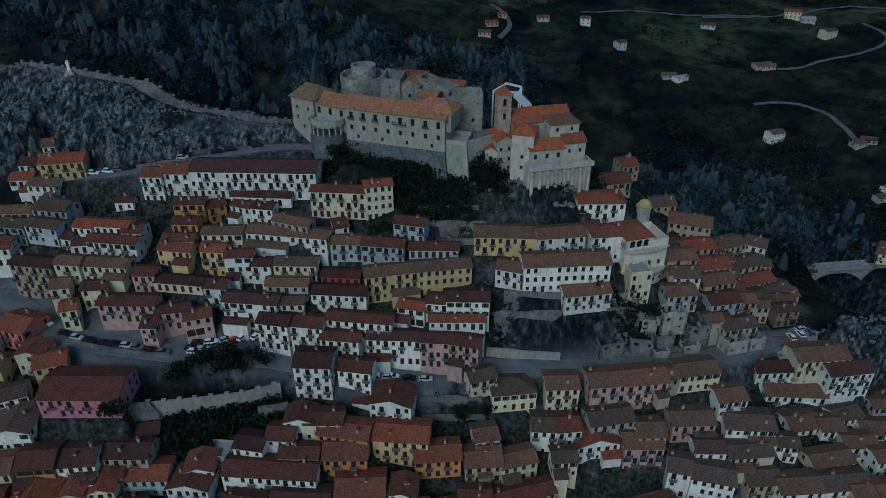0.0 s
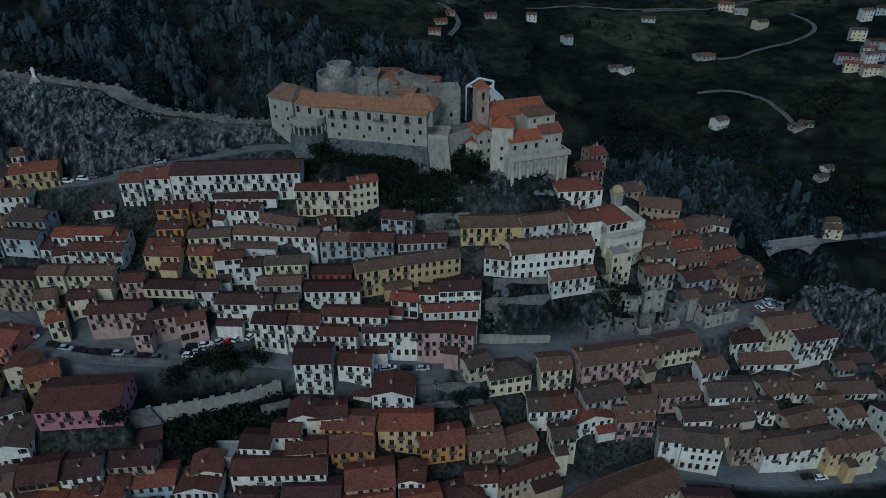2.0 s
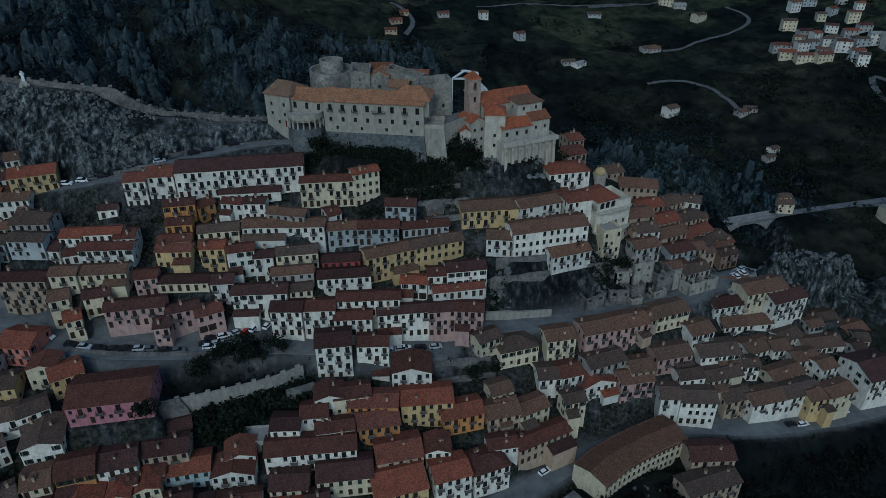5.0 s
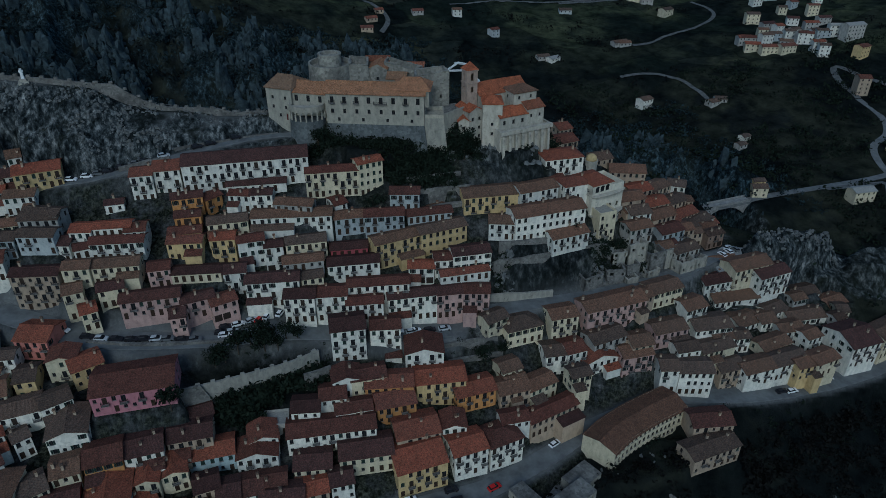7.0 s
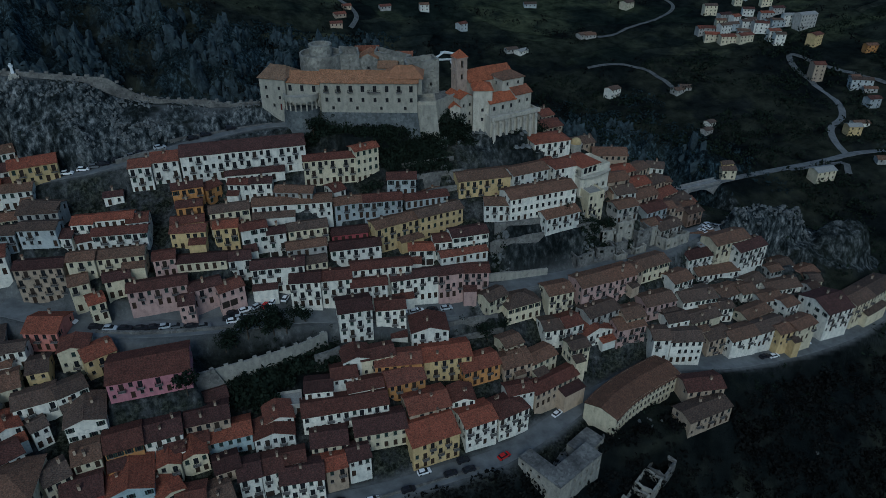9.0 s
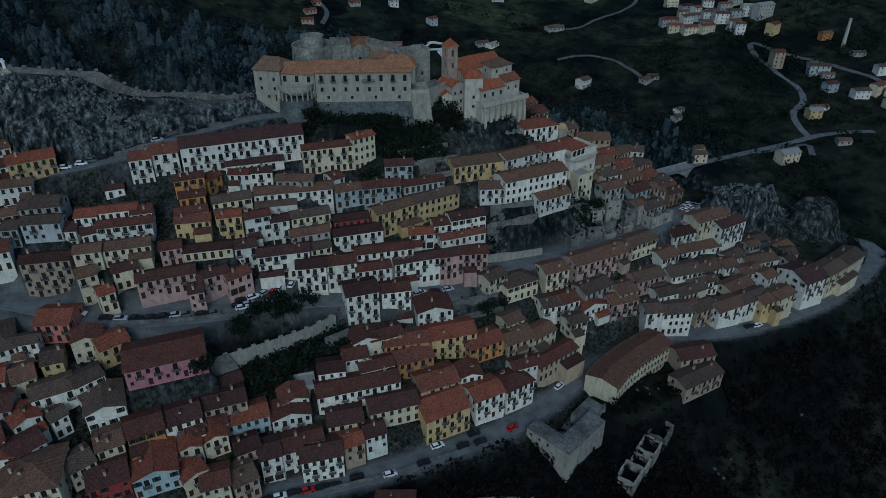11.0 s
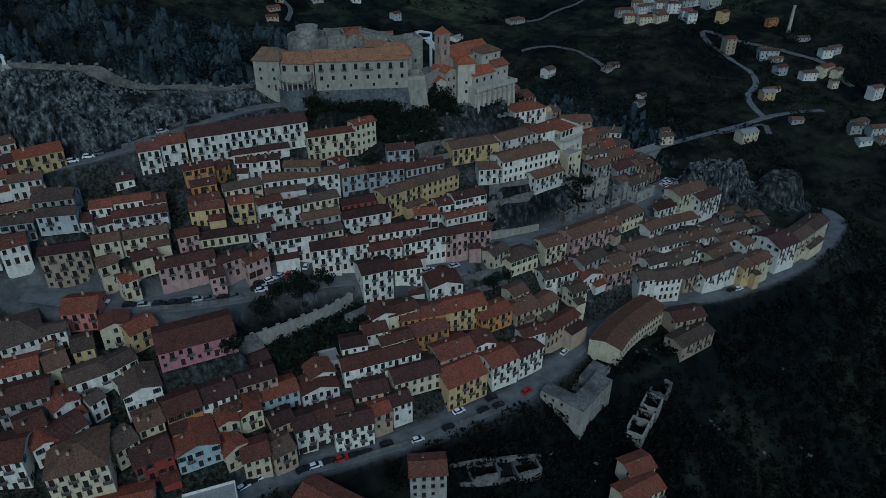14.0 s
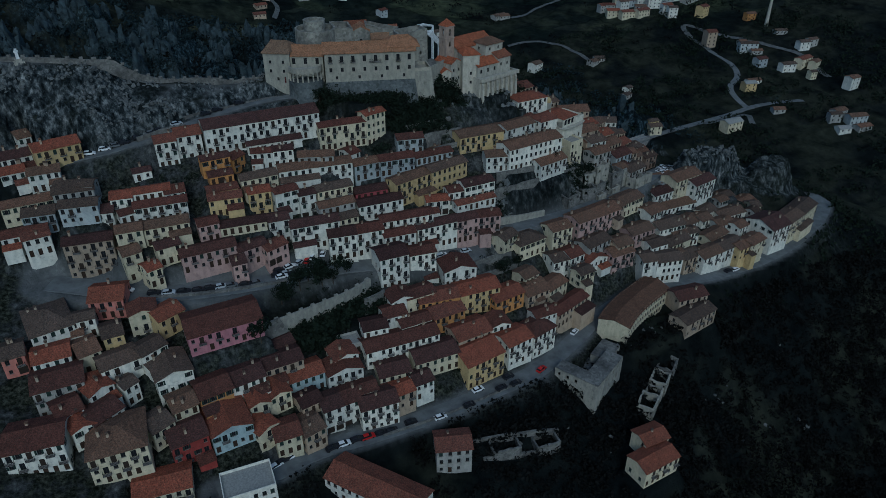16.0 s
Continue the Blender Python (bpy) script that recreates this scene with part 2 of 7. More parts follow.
def balcony_mesh(w):
    s = Shape()
    s.box(-w / 2, w / 2, -0.95, 0.0, -0.14, 0.0, 0)
    a, c = w / 2 - 0.04, -0.91
    for o, u, n, width in (((-a, c, 0), (1, 0, 0), (0, -1, 0), 2 * a), ((a, c, 0), (0, 1, 0), (1, 0, 0), 0.91), ((-a, 0, 0), (0, -1, 0), (-1, 0, 0), 0.91)):
        k = max(2, int(width / 0.26))
        g = width / k
        s.wall(o, u, n, width, 0.0, 1.0, [(g * i + 0.03, g * (i + 1) - 0.03, 0.08, 0.94) for i in range(k)], 0.04, 1)
    return s.mesh("balcony", LEDGE, IRON)


BALCONIES = {2: balcony_mesh(2.0), 4: balcony_mesh(4.6)}


def chimney_mesh(h):
    s = Shape()
    s.box(-0.3, 0.3, -0.3, 0.3, -0.8, h, 0)
    s.box(-0.4, 0.4, -0.4, 0.4, h, h + 0.1, 1)
    for x in (-0.27, 0.17):
        for y in (-0.27, 0.17):
            s.box(x, x + 0.1, y, y + 0.1, h + 0.1, h + 0.32, 0)
    s.box(-0.42, 0.42, -0.42, 0.42, h + 0.32, h + 0.42, 1, 0.1)
    return s.mesh("chimney", WALLS["tan"][0], ROOFS["old"][0])


CHIMNEYS = [chimney_mesh(0.7), chimney_mesh(1.1), chimney_mesh(1.5)]


def roof_shape(w, d, rise, over=0.45, thick=0.2, ridge="x", sag=0.0, rng=random, hip=0.0):
    """A tiled roof of two slopes over a w by d plan, its eaves at z = 0; ridge along x or y; hip pulls the ridge ends in."""
    s = Shape()
    if ridge == "y":
        w, d = d, w
    W, D = w / 2 + over, d / 2 + over
    drop = rise / (d / 2) * over
    n = max(2, int(w / 3))
    xs = [-W + 2 * W * i / n for i in range(n + 1)]
    sw = (lambda x, y, z: (x, y, z)) if ridge == "x" else (lambda x, y, z: (-y, x, z))
    wob = [rng.uniform(-sag, sag) for _ in xs]
    pull = lambda x: max(-W + hip, min(W - hip, x)) if hip else x
    for side in (-1, 1):
        for i in range(n):
            a, b = xs[i], xs[i + 1]
            q = [(a, side * D, -drop + wob[i] * 0.5), (b, side * D, -drop + wob[i + 1] * 0.5), (pull(b), 0, rise + wob[i + 1]), (pull(a), 0, rise + wob[i])]
            if side > 0:
                q.reverse()
            s.face([sw(x, y, z + thick) for x, y, z in q])
            s.face([sw(x, y, z) for x, y, z in q[::-1]])
            e = [(a, side * D, -drop + wob[i] * 0.5), (b, side * D, -drop + wob[i + 1] * 0.5)]
            s.face([sw(*e[0]), sw(*e[1]), sw(e[1][0], e[1][1], e[1][2] + thick), sw(e[0][0], e[0][1], e[0][2] + thick)])
    for k, x in ((0, -W), (-1, W)):
        px = pull(x)
        top = rise + wob[k]
        for y0, y1 in ((-D, 0), (0, D)):
            za, zb = (-drop + wob[k] * 0.5, top) if y0 < 0 else (top, -drop + wob[k] * 0.5)
            xa, xb = (x, px) if y0 < 0 else (px, x)
            s.face([sw(xa, y0, za), sw(xb, y1, zb), sw(xb, y1, zb + thick), sw(xa, y0, za + thick)])
        if hip:
            ze = -drop + wob[k] * 0.5 + thick
            s.face([sw(x, -D, ze), sw(px, 0, top + thick), sw(x, D, ze)])
    for i in range(n):
        a, b = pull(xs[i]), pull(xs[i + 1])
        if b - a > 0.1:
            za, zb = rise + wob[i] + thick, rise + wob[i + 1] + thick
            ring = lambda x, z: [sw(x, -0.16, z - 0.04), sw(x, -0.08, z + 0.08), sw(x, 0.08, z + 0.08), sw(x, 0.16, z - 0.04)]
            s.loft([ring(a, za), ring(b, zb)])
    return s


# ---- lie of the land ----
MOUND_X, MOUND_Y = 45.0, 37.0
TOWN_MOUNDS = [3.6, -3.4, 1.2, -8.0, -10.1, 5.1, -22.2, -21.2, -6.6, -9.2, 12.7, 9.4, 10.1, 6.2, 10.7, 10.1, 13.1, 9.8, 0.0, -13.0, 9.9, -4.5, -0.4, -3.4, 9.6, -4.6, 3.8, 11.2, 3.6, 3.4, 13.6, 12.9, 21.8, 20.9, 11.5, 15.8, 18.9, 0.4, 18.8, 17.3, 22.4, -7.6, 0.2, 4.7, 9.0, 21.4, 17.0, 11.3, 16.5, -0.9, 51.1, 19.8, 44.9, 31.3, 43.7, 35.1, 22.4, 15.5, -4.0, -6.4, 3.6, -1.2, 17.7, 1.4, 7.5, 4.2, 14.0, 5.5, 3.2, 14.6]
FAR_MOUNDS = [7.7, -9.5, -31.4, -32.1, -13.9, 6.6, 3.2, 8.3, 10.1, -13.7, 15.8, -27.5, -21.3, 12.1, 17.2, 60.5, -4.2, 12.1, -12.1, 29.5, 59.5, 8.9, 21.8, 1.6, 16.1]
ROADS = {
    "street": ([(-137.1, 174.9, 8.5), (-127.5, 169.5, 7.2), (-117.9, 163.6, 6.1), (-110.9, 159.9, 5.2), (-100.9, 157.0, 4.4), (-91.6, 155.7, 3.5), (-82.2, 155.1, 2.6), (-71.8, 154.7, 1.6), (-62.6, 155.2, 0.7), (-52.2, 155.7, -0.5), (-40.1, 154.6, -2.0), (-25.8, 153.0, -3.6), (-14.5, 152.7, -5.0), (-2.8, 152.5, -6.1)], 8.0),
    "square": ([(10.7, 156.5, -4.0), (29.7, 156.6, -4.3), (45.4, 157.3, -4.7), (60.2, 159.3, -5.2), (73.5, 161.7, -6.1), (89.5, 167.1, -7.4), (106.9, 174.9, -8.7), (118.2, 178.3, -9.5)], 6.0),
    "lower": ([(-108.7, 98.9, -19.5), (-93.2, 100.2, -21.8), (-83.3, 103.3, -23.6), (-73.5, 104.2, -25.0), (-60.2, 103.7, -26.1), (-42.5, 103.1, -26.6), (-30.9, 103.4, -26.7), (-18.5, 104.2, -26.9), (-5.1, 105.5, -27.4), (6.3, 109.3, -28.1), (19.1, 114.3, -28.4), (31.7, 119.9, -28.2), (45.6, 123.1, -27.5), (61.2, 126.0, -27.1), (74.7, 125.0, -27.8), (91.3, 123.3, -29.8), (111.5, 124.1, -32.2), (131.0, 126.1, -34.2), (153.6, 130.0, -35.4), (176.7, 136.8, -36.0), (194.6, 143.8, -36.3), (206.6, 151.5, -36.4), (208.8, 158.8, -36.1)], 6.5),
    "castle": ([(-139.5, 211.3, 29.7), (-129.3, 212.2, 30.9), (-119.1, 210.9, 32.0), (-110.4, 209.8, 33.1), (-101.1, 210.5, 34.4), (-91.6, 211.8, 35.7), (-81.6, 214.5, 36.9), (-69.1, 218.0, 37.8), (-56.2, 220.3, 38.5), (-44.6, 219.4, 38.9)], 3.6),
    "bridge": ([(177.7, 269.2, -42.8), (197.6, 271.6, -42.5), (224.8, 275.5, -43.2), (259.3, 279.1, -44.2), (288.0, 281.4, -44.3), (310.8, 282.7, -43.2), (332.5, 277.3, -41.8), (347.2, 270.5, -40.7)], 4.6),
    "bend": ([(304.4, 281.7, -43.8), (309.6, 298.3, -41.4), (319.3, 313.3, -38.8), (337.6, 323.5, -35.8), (350.0, 342.6, -32.7), (355.1, 370.9, -29.5)], 4.5),
}


def fbm(x, y, size, octaves=4, ridged=False):
    """Fractal value noise on arrays, about -1 to 1."""
    total, amp, norm = 0.0, 1.0, 0.0
    for k in range(octaves):
        u, v = x / size + 17.3 * k, y / size - 9.1 * k
        iu, iv = np.floor(u), np.floor(v)
        fu, fv = u - iu, v - iv
        fu, fv = fu * fu * (3 - 2 * fu), fv * fv * (3 - 2 * fv)
        rnd = lambda a, b: np.modf(np.abs(np.sin(a * 127.1 + b * 311.7 + k * 5.3) * 43758.5453))[0] * 2 - 1
        n = (rnd(iu, iv) * (1 - fu) + rnd(iu + 1, iv) * fu) * (1 - fv) + (rnd(iu, iv + 1) * (1 - fu) + rnd(iu + 1, iv + 1) * fu) * fv
        total, norm = total + amp * ((1 - 2 * np.abs(n)) if ridged else n), norm + amp
        amp, size = amp * 0.5, size * 0.5
    return total / norm


def mounds(x, y):
    z = np.full(np.shape(x), -30.0)
    for i, a in enumerate(TOWN_MOUNDS):
        cx, cy = -200 + MOUND_X * (i % 10), 50 + MOUND_Y * (i // 10)
        z = z + a * np.exp(-((x - cx) ** 2 + (y - cy) ** 2) / (2 * 34.0 ** 2))
    for i, a in enumerate(FAR_MOUNDS):
        cx, cy = -300 + 250.0 * (i % 5), 190.0 * (i // 5)
        z = z + a * np.exp(-((x - cx) ** 2 + (y - cy) ** 2) / (2 * 190.0 ** 2))
    return z


def step(a, b, v):
    t = np.clip((v - a) / (b - a), 0, 1)
    return t * t * (3 - 2 * t)


CREST = [(-260, 262, 70), (-200, 252, 62), (-150, 244, 60), (-131, 240, 58.2), (-118, 238, 56.4), (-110, 236, 55.4), (-104, 236, 51.2), (-99, 236, 48.0), (-94, 235, 46.5), (-88, 234, 45.4), (-75, 232, 43.6), (-62, 231, 42.9), (-48, 230, 43.4)]


def spline(pts, gap=1.0):
    """A smooth line through points, as an array of places about gap metres apart."""
    p = [Vector(q) for q in pts]
    p = [2 * p[0] - p[1], *p, 2 * p[-1] - p[-2]]
    out = []
    for a, b, c, d in zip(p, p[1:], p[2:], p[3:]):
        n = max(2, int((c - b).length / gap))
        for i in range(n):
            t = i / n
            out.append(0.5 * (2 * b + (c - a) * t + (2 * a - 5 * b + 4 * c - d) * t * t + (3 * b - a - 3 * c + d) * t ** 3))
    out.append(p[-2])
    return np.array([tuple(q) for q in out])


PLAN = []


def plot(*spec):
    """Notes a house: x, y, eaves, width, depth, floors, turn, wall, roof and, where not along the front, the ridge."""
    x, y, eave, w, d, floors, turn, *rest = spec
    if -142 < x < 16 and 150 < y < 203 and d < 10 and w > 5.5:
        less = d * 0.24
        x, y, d = x + math.sin(radians(turn)) * less / 2, y - math.cos(radians(turn)) * less / 2, d - less
    PLAN.append((x, y, eave, w, d, floors, turn, *rest))


plot(-126.8, 213.3, 37.5, 13.8, 9.0, 2, 10, "yellow", "red")
plot(-60.7, 205.5, 38.2, 40.7, 11.0, 3, -2, "white", "dark")
plot(-93.9, 205.3, 36.0, 6.9, 8.0, 3, -2, "white", "red")
plot(-86.1, 207.1, 36.6, 8.2, 9.0, 4, -1, "white", "red")
plot(-33.0, 199.0, 33.6, 17.7, 8.0, 3, -5, "cream", "dark")
plot(-21.0, 198.5, 35.8, 8.9, 7.0, 4, 14, "cream", "red")
plot(-58.1, 200.8, 30.8, 19.5, 7.0, 1, -4, "white", "dark")
plot(-63.2, 197.1, 29.1, 7.2, 7.0, 2, -19, "white", "dark")
plot(-56.6, 195.5, 29.3, 7.3, 7.0, 2, -11, "white", "dark")
plot(-46.2, 189.2, 27.5, 12.4, 7.0, 1, -20, "grey", "old")
plot(-80.3, 196.3, 30.5, 9.6, 7.0, 2, 2, "ochre", "dark")
plot(-74.1, 198.1, 28.7, 5.9, 7.0, 3, 34, "ochre", "dark")
plot(-80.2, 190.2, 26.8, 8.0, 7.0, 1, -1, "ochre", "dark")
plot(-68.3, 188.1, 24.6, 12.5, 8.0, 2, 0, "cream", "old")
plot(-47.7, 187.8, 24.5, 25.9, 9.0, 2, -9, "white", "old")
plot(-29.6, 185.7, 22.6, 10.0, 8.0, 2, -1, "blue", "old")
plot(-18.0, 183.9, 22.8, 13.1, 8.0, 2, -7, "blue", "dark")
plot(-81.2, 185.2, 23.8, 9.7, 7.0, 1, -2, "yellow", "red")
plot(-81.0, 182.2, 22.2, 10.7, 8.0, 2, -9, "yellow", "red")
plot(-69.8, 182.5, 21.7, 7.5, 8.0, 3, -7, "yellow", "red")
plot(-61.9, 179.7, 21.2, 8.2, 7.0, 3, 4, "white", "dark")
plot(-54.9, 178.4, 19.0, 5.8, 7.0, 3, -1, "white", "dark")
plot(-44.7, 179.3, 18.8, 12.9, 8.0, 2, -1, "cream", "old")
plot(-31.0, 178.5, 14.9, 12.0, 7.0, 1, -5, "crimson", "dark")
plot(-16.2, 177.0, 17.3, 16.2, 9.0, 3, 12, "yellow", "old")
plot(-0.2, 179.1, 17.9, 16.7, 9.0, 3, 9, "yellow", "old")
plot(-30.7, 171.3, 13.6, 16.5, 8.0, 2, -4, "white", "dark")
plot(-111.2, 190.3, 26.0, 6.5, 9.0, 3, -10, "white", "red")
plot(-102.3, 189.2, 26.4, 11.2, 7.0, 1, -6, "white", "red")
plot(-95.7, 188.2, 25.4, 6.1, 9.0, 3, -4, "white", "red")
plot(-100.9, 184.0, 23.8, 15.9, 7.0, 2, -7, "white", "dark")
plot(-116.9, 187.6, 23.1, 5.0, 7.0, 2, -14, "white", "dark")
plot(-123.3, 198.4, 29.1, 12.0, 8.0, 2, -21, "grey", "old")
plot(-123.5, 189.1, 26.5, 11.1, 8.0, 2, -13, "blue", "old")
plot(-134.9, 192.5, 24.9, 9.2, 9.0, 2, -9, "blue", "old")
plot(-132.4, 211.2, 29.8, 9.3, 8.0, 2, -3, "white", "old")
plot(-136.3, 224.1, 38.6, 4.2, 8.0, 2, 17, "white", "old")
plot(-111.9, 177.1, 20.5, 7.7, 8.0, 2, -6, "cream", "old")
plot(-101.1, 177.2, 19.8, 13.6, 8.0, 2, -5, "cream", "old")
plot(-89.2, 175.0, 18.0, 6.4, 8.0, 2, 0, "pink", "dark")
plot(-78.2, 173.2, 16.0, 14.7, 7.0, 1, -8, "cream", "dark")
plot(-67.2, 172.1, 15.5, 6.7, 8.0, 3, -4, "white", "dark")
plot(-56.1, 167.6, 13.3, 16.3, 8.0, 3, -7, "white", "dark")
plot(-46.3, 172.8, 15.5, 12.6, 7.0, 1, -2, "grey", "old")
plot(-8.7, 168.3, 10.4, 8.3, 7.0, 2, -14, "white", "red")
plot(-24.0, 163.0, 9.7, 19.2, 7.0, 2, -7, "white", "dark")
plot(-14.0, 159.7, 5.7, 15.8, 7.0, 3, -3, "white", "dark")
plot(-2.1, 159.1, 5.5, 8.4, 8.0, 3, -4, "pink", "dark")
plot(7.0, 157.7, 5.4, 8.4, 8.0, 3, -15, "pink", "dark")
plot(-9.6, 189.2, 27.3, 9.9, 8.0, 2, -14, "blue", "dark")
plot(-2.8, 184.0, 21.3, 15.2, 7.0, 1, -1, "blue", "dark")
plot(-29.3, 158.1, 6.7, 11.3, 7.0, 2, -7, "white", "dark")
plot(-44.4, 167.9, 12.3, 6.8, 7.0, 2, 1, "cream", "old")
plot(20.2, 186.8, 24.5, 20.8, 9.0, 3, -3, "yellow", "old")
plot(35.7, 184.7, 25.5, 14.6, 8.0, 3, 8, "white", "old")
plot(36.4, 174.7, 21.9, 25.9, 9.0, 3, 4, "white", "old")
plot(21.2, 175.2, 19.0, 9.4, 7.0, 2, -17, "white", "old")
plot(7.3, 167.9, 14.0, 12.7, 9.0, 3, -1, "white", "dark")
plot(-1.5, 168.6, 12.4, 6.3, 8.0, 3, -6, "white", "dark")
plot(4.1, 163.2, 9.1, 16.3, 6.0, 1, 0, "white", "red")
plot(50.4, 198.8, 30.3, 14.9, 10.0, 3, 1, "white", "red", "h")
plot(50.6, 185.3, 25.5, 11.1, 8.0, 3, 7, "white", "red", "h")
plot(59.8, 178.0, 16.2, 6.8, 7.0, 4, 8, "cream", "flat", "f")
plot(42.2, 169.4, 14.6, 14.2, 7.0, 2, 9, "white", "old")
plot(46.4, 150.5, -3.0, 10.5, 9.0, 3, 6, "pink", "old")
plot(57.7, 151.9, -3.2, 12.1, 9.0, 3, 7, "pink", "old")
plot(141.2, 135.0, -22.0, 12.7, 14.0, 3, 5, "white", "dark")
plot(-48.4, 162.6, 9.7, 9.3, 9.0, 3, -11, "white", "dark")
plot(-38.9, 162.3, 9.0, 9.6, 9.0, 3, -8, "white", "dark")
plot(-36.0, 149.9, 4.6, 10.3, 9.0, 4, -3, "white", "dark")
plot(-24.2, 151.2, 1.9, 9.4, 9.0, 4, -9, "white", "dark")
plot(-13.8, 143.3, -3.3, 11.6, 9.0, 2, -9, "white", "dark", "y")
plot(-26.2, 134.6, -6.9, 14.0, 8.0, 2, -10, "ochre", "red")
plot(-11.0, 134.9, -8.1, 14.9, 9.0, 3, -5, "yellow", "red")
plot(-1.6, 131.1, -11.7, 12.2, 8.0, 2, 5, "ochre", "red")
plot(-25.8, 130.3, -9.8, 11.4, 9.0, 2, 1, "ochre", "red")
plot(-50.8, 130.9, -7.8, 7.9, 7.0, 1, -9, "white", "dark")
plot(-43.0, 133.4, -7.0, 7.4, 7.0, 1, -4, "white", "dark")
plot(-38.6, 137.5, -4.8, 8.3, 7.0, 2, -1, "white", "dark", "y")
plot(-37.8, 128.8, -9.3, 10.5, 6.0, 1, -1, "white", "dark")
plot(-44.6, 125.0, -11.2, 24.5, 8.0, 2, -4, "white", "dark")
plot(-36.2, 118.2, -15.1, 14.9, 9.0, 2, -3, "cream", "dark")
plot(-21.3, 121.8, -14.1, 12.7, 10.0, 2, 2, "tan", "red")
plot(-8.2, 114.7, -17.0, 10.1, 9.0, 3, 7, "white", "red")
plot(-10.2, 121.3, -14.3, 6.9, 7.0, 2, -7, "white", "red", "y")
plot(2.8, 117.0, -18.6, 10.8, 9.0, 3, 12, "white", "dark", "h")
plot(10.6, 130.9, -13.7, 9.9, 8.0, 3, 4, "tan", "old")
plot(19.8, 132.0, -15.0, 10.2, 7.0, 2, 16, "cream", "old")
plot(20.6, 123.0, -18.5, 17.7, 6.0, 2, 16, "tan", "dark")
plot(8.3, 121.2, -17.0, 8.5, 6.0, 1, -1, "white", "dark")
plot(-22.6, 114.9, -17.5, 14.3, 13.0, 3, 6, "yellow", "red")
plot(-50.7, 117.6, -15.6, 9.9, 8.0, 2, -7, "cream", "dark")
plot(-50.7, 110.7, -18.0, 5.8, 7.0, 2, 2, "tan", "red")
plot(-59.6, 109.4, -17.7, 11.3, 8.0, 3, -6, "white", "dark")
plot(-73.0, 112.8, -15.7, 5.6, 8.0, 3, 1, "white", "dark")
plot(-67.2, 113.5, -16.3, 5.7, 8.0, 3, 1, "white", "dark")
plot(-77.0, 124.7, -11.9, 11.8, 8.0, 2, 1, "aqua", "red")
plot(-63.4, 126.2, -10.8, 7.7, 7.0, 2, 3, "white", "red", "y")
plot(-65.0, 122.5, -12.7, 10.8, 8.0, 2, -4, "white", "red", "y")
plot(-81.9, 127.7, -7.1, 11.4, 8.0, 2, 1, "tan", "dark")
plot(-102.6, 123.1, -5.3, 8.9, 9.0, 2, 6, "ochre", "dark")
plot(-93.3, 125.0, -6.2, 9.4, 9.0, 2, 5, "white", "dark")
plot(-92.1, 118.0, -9.9, 5.6, 8.0, 2, 0, "cream", "red", "y")
plot(-86.4, 119.9, -10.7, 6.5, 8.0, 2, 8, "cream", "red", "y")
plot(-101.3, 114.5, -10.0, 10.8, 13.0, 2, 2, "aqua", "red", "y")
plot(-93.5, 111.7, -13.3, 6.6, 9.0, 2, 22, "cream", "red", "y")
plot(-81.1, 108.1, -16.8, 6.5, 9.0, 2, 12, "tan", "old")
plot(-87.5, 107.5, -15.1, 6.9, 8.0, 2, -3, "cream", "red")
plot(-111.1, 120.8, -5.2, 6.3, 8.0, 1, 8, "cream", "old")
plot(-118.4, 117.1, -6.2, 6.2, 8.0, 2, 23, "cream", "old")
plot(-111.5, 131.8, -1.0, 9.7, 11.0, 3, 5, "white", "old", "y")
plot(-123.8, 137.9, 1.8, 10.2, 8.0, 2, 9, "white", "old")
plot(-115.5, 138.6, 2.3, 7.7, 7.0, 2, 23, "white", "old")
plot(-139.0, 144.7, 4.6, 9.2, 8.0, 2, -1, "white", "red")
plot(-130.8, 144.5, 3.7, 5.6, 9.0, 2, 11, "cream", "old")
plot(-138.4, 136.5, 2.2, 12.1, 10.0, 3, -2, "grey", "dark")
plot(-130.5, 131.6, 0.0, 6.6, 8.0, 2, 24, "white", "red", "y")
plot(-137.7, 127.0, -0.6, 6.1, 8.0, 2, 14, "white", "dark")
plot(-135.4, 121.9, -2.2, 5.7, 8.0, 2, 14, "white", "red", "y")
plot(-130.3, 123.5, -2.5, 8.1, 8.0, 2, 29, "white", "dark")
plot(-127.7, 114.9, -4.2, 13.7, 14.0, 3, -5, "cream", "old", "h")
plot(-112.2, 114.1, -9.5, 9.4, 11.0, 3, 5, "red", "dark")
plot(-144.9, 120.8, -1.4, 13.4, 11.0, 3, -10, "white", "dark")
plot(-120.3, 104.5, -15.0, 13.9, 9.0, 2, -9, "cream", "red")
plot(-44.5, 89.9, -24.6, 10.2, 8.0, 3, -21, "grey", "red")
plot(14.8, 70.5, -33.3, 8.6, 7.0, 2, -3, "cream", "red")
plot(10.7, 64.3, -34.9, 13.5, 8.0, 2, 2, "cream", "red")
plot(-121.9, 160.2, 9.4, 9.5, 10.0, 2, -17, "salmon", "red")
plot(-123.5, 147.7, 4.7, 5.3, 8.0, 3, 1, "yellow", "old")
plot(-114.4, 152.2, 6.9, 7.8, 9.0, 3, -3, "cream", "red", "y")
plot(-108.9, 148.3, 5.7, 8.3, 8.0, 2, 23, "yellow", "red")
plot(-138.8, 157.8, 7.4, 11.0, 15.0, 2, 8, "white", "old", "h")
plot(-130.0, 154.8, 7.6, 6.6, 7.0, 2, -4, "white", "old")
plot(-94.8, 138.9, 5.0, 20.9, 13.0, 2, -0, "rose", "dark")
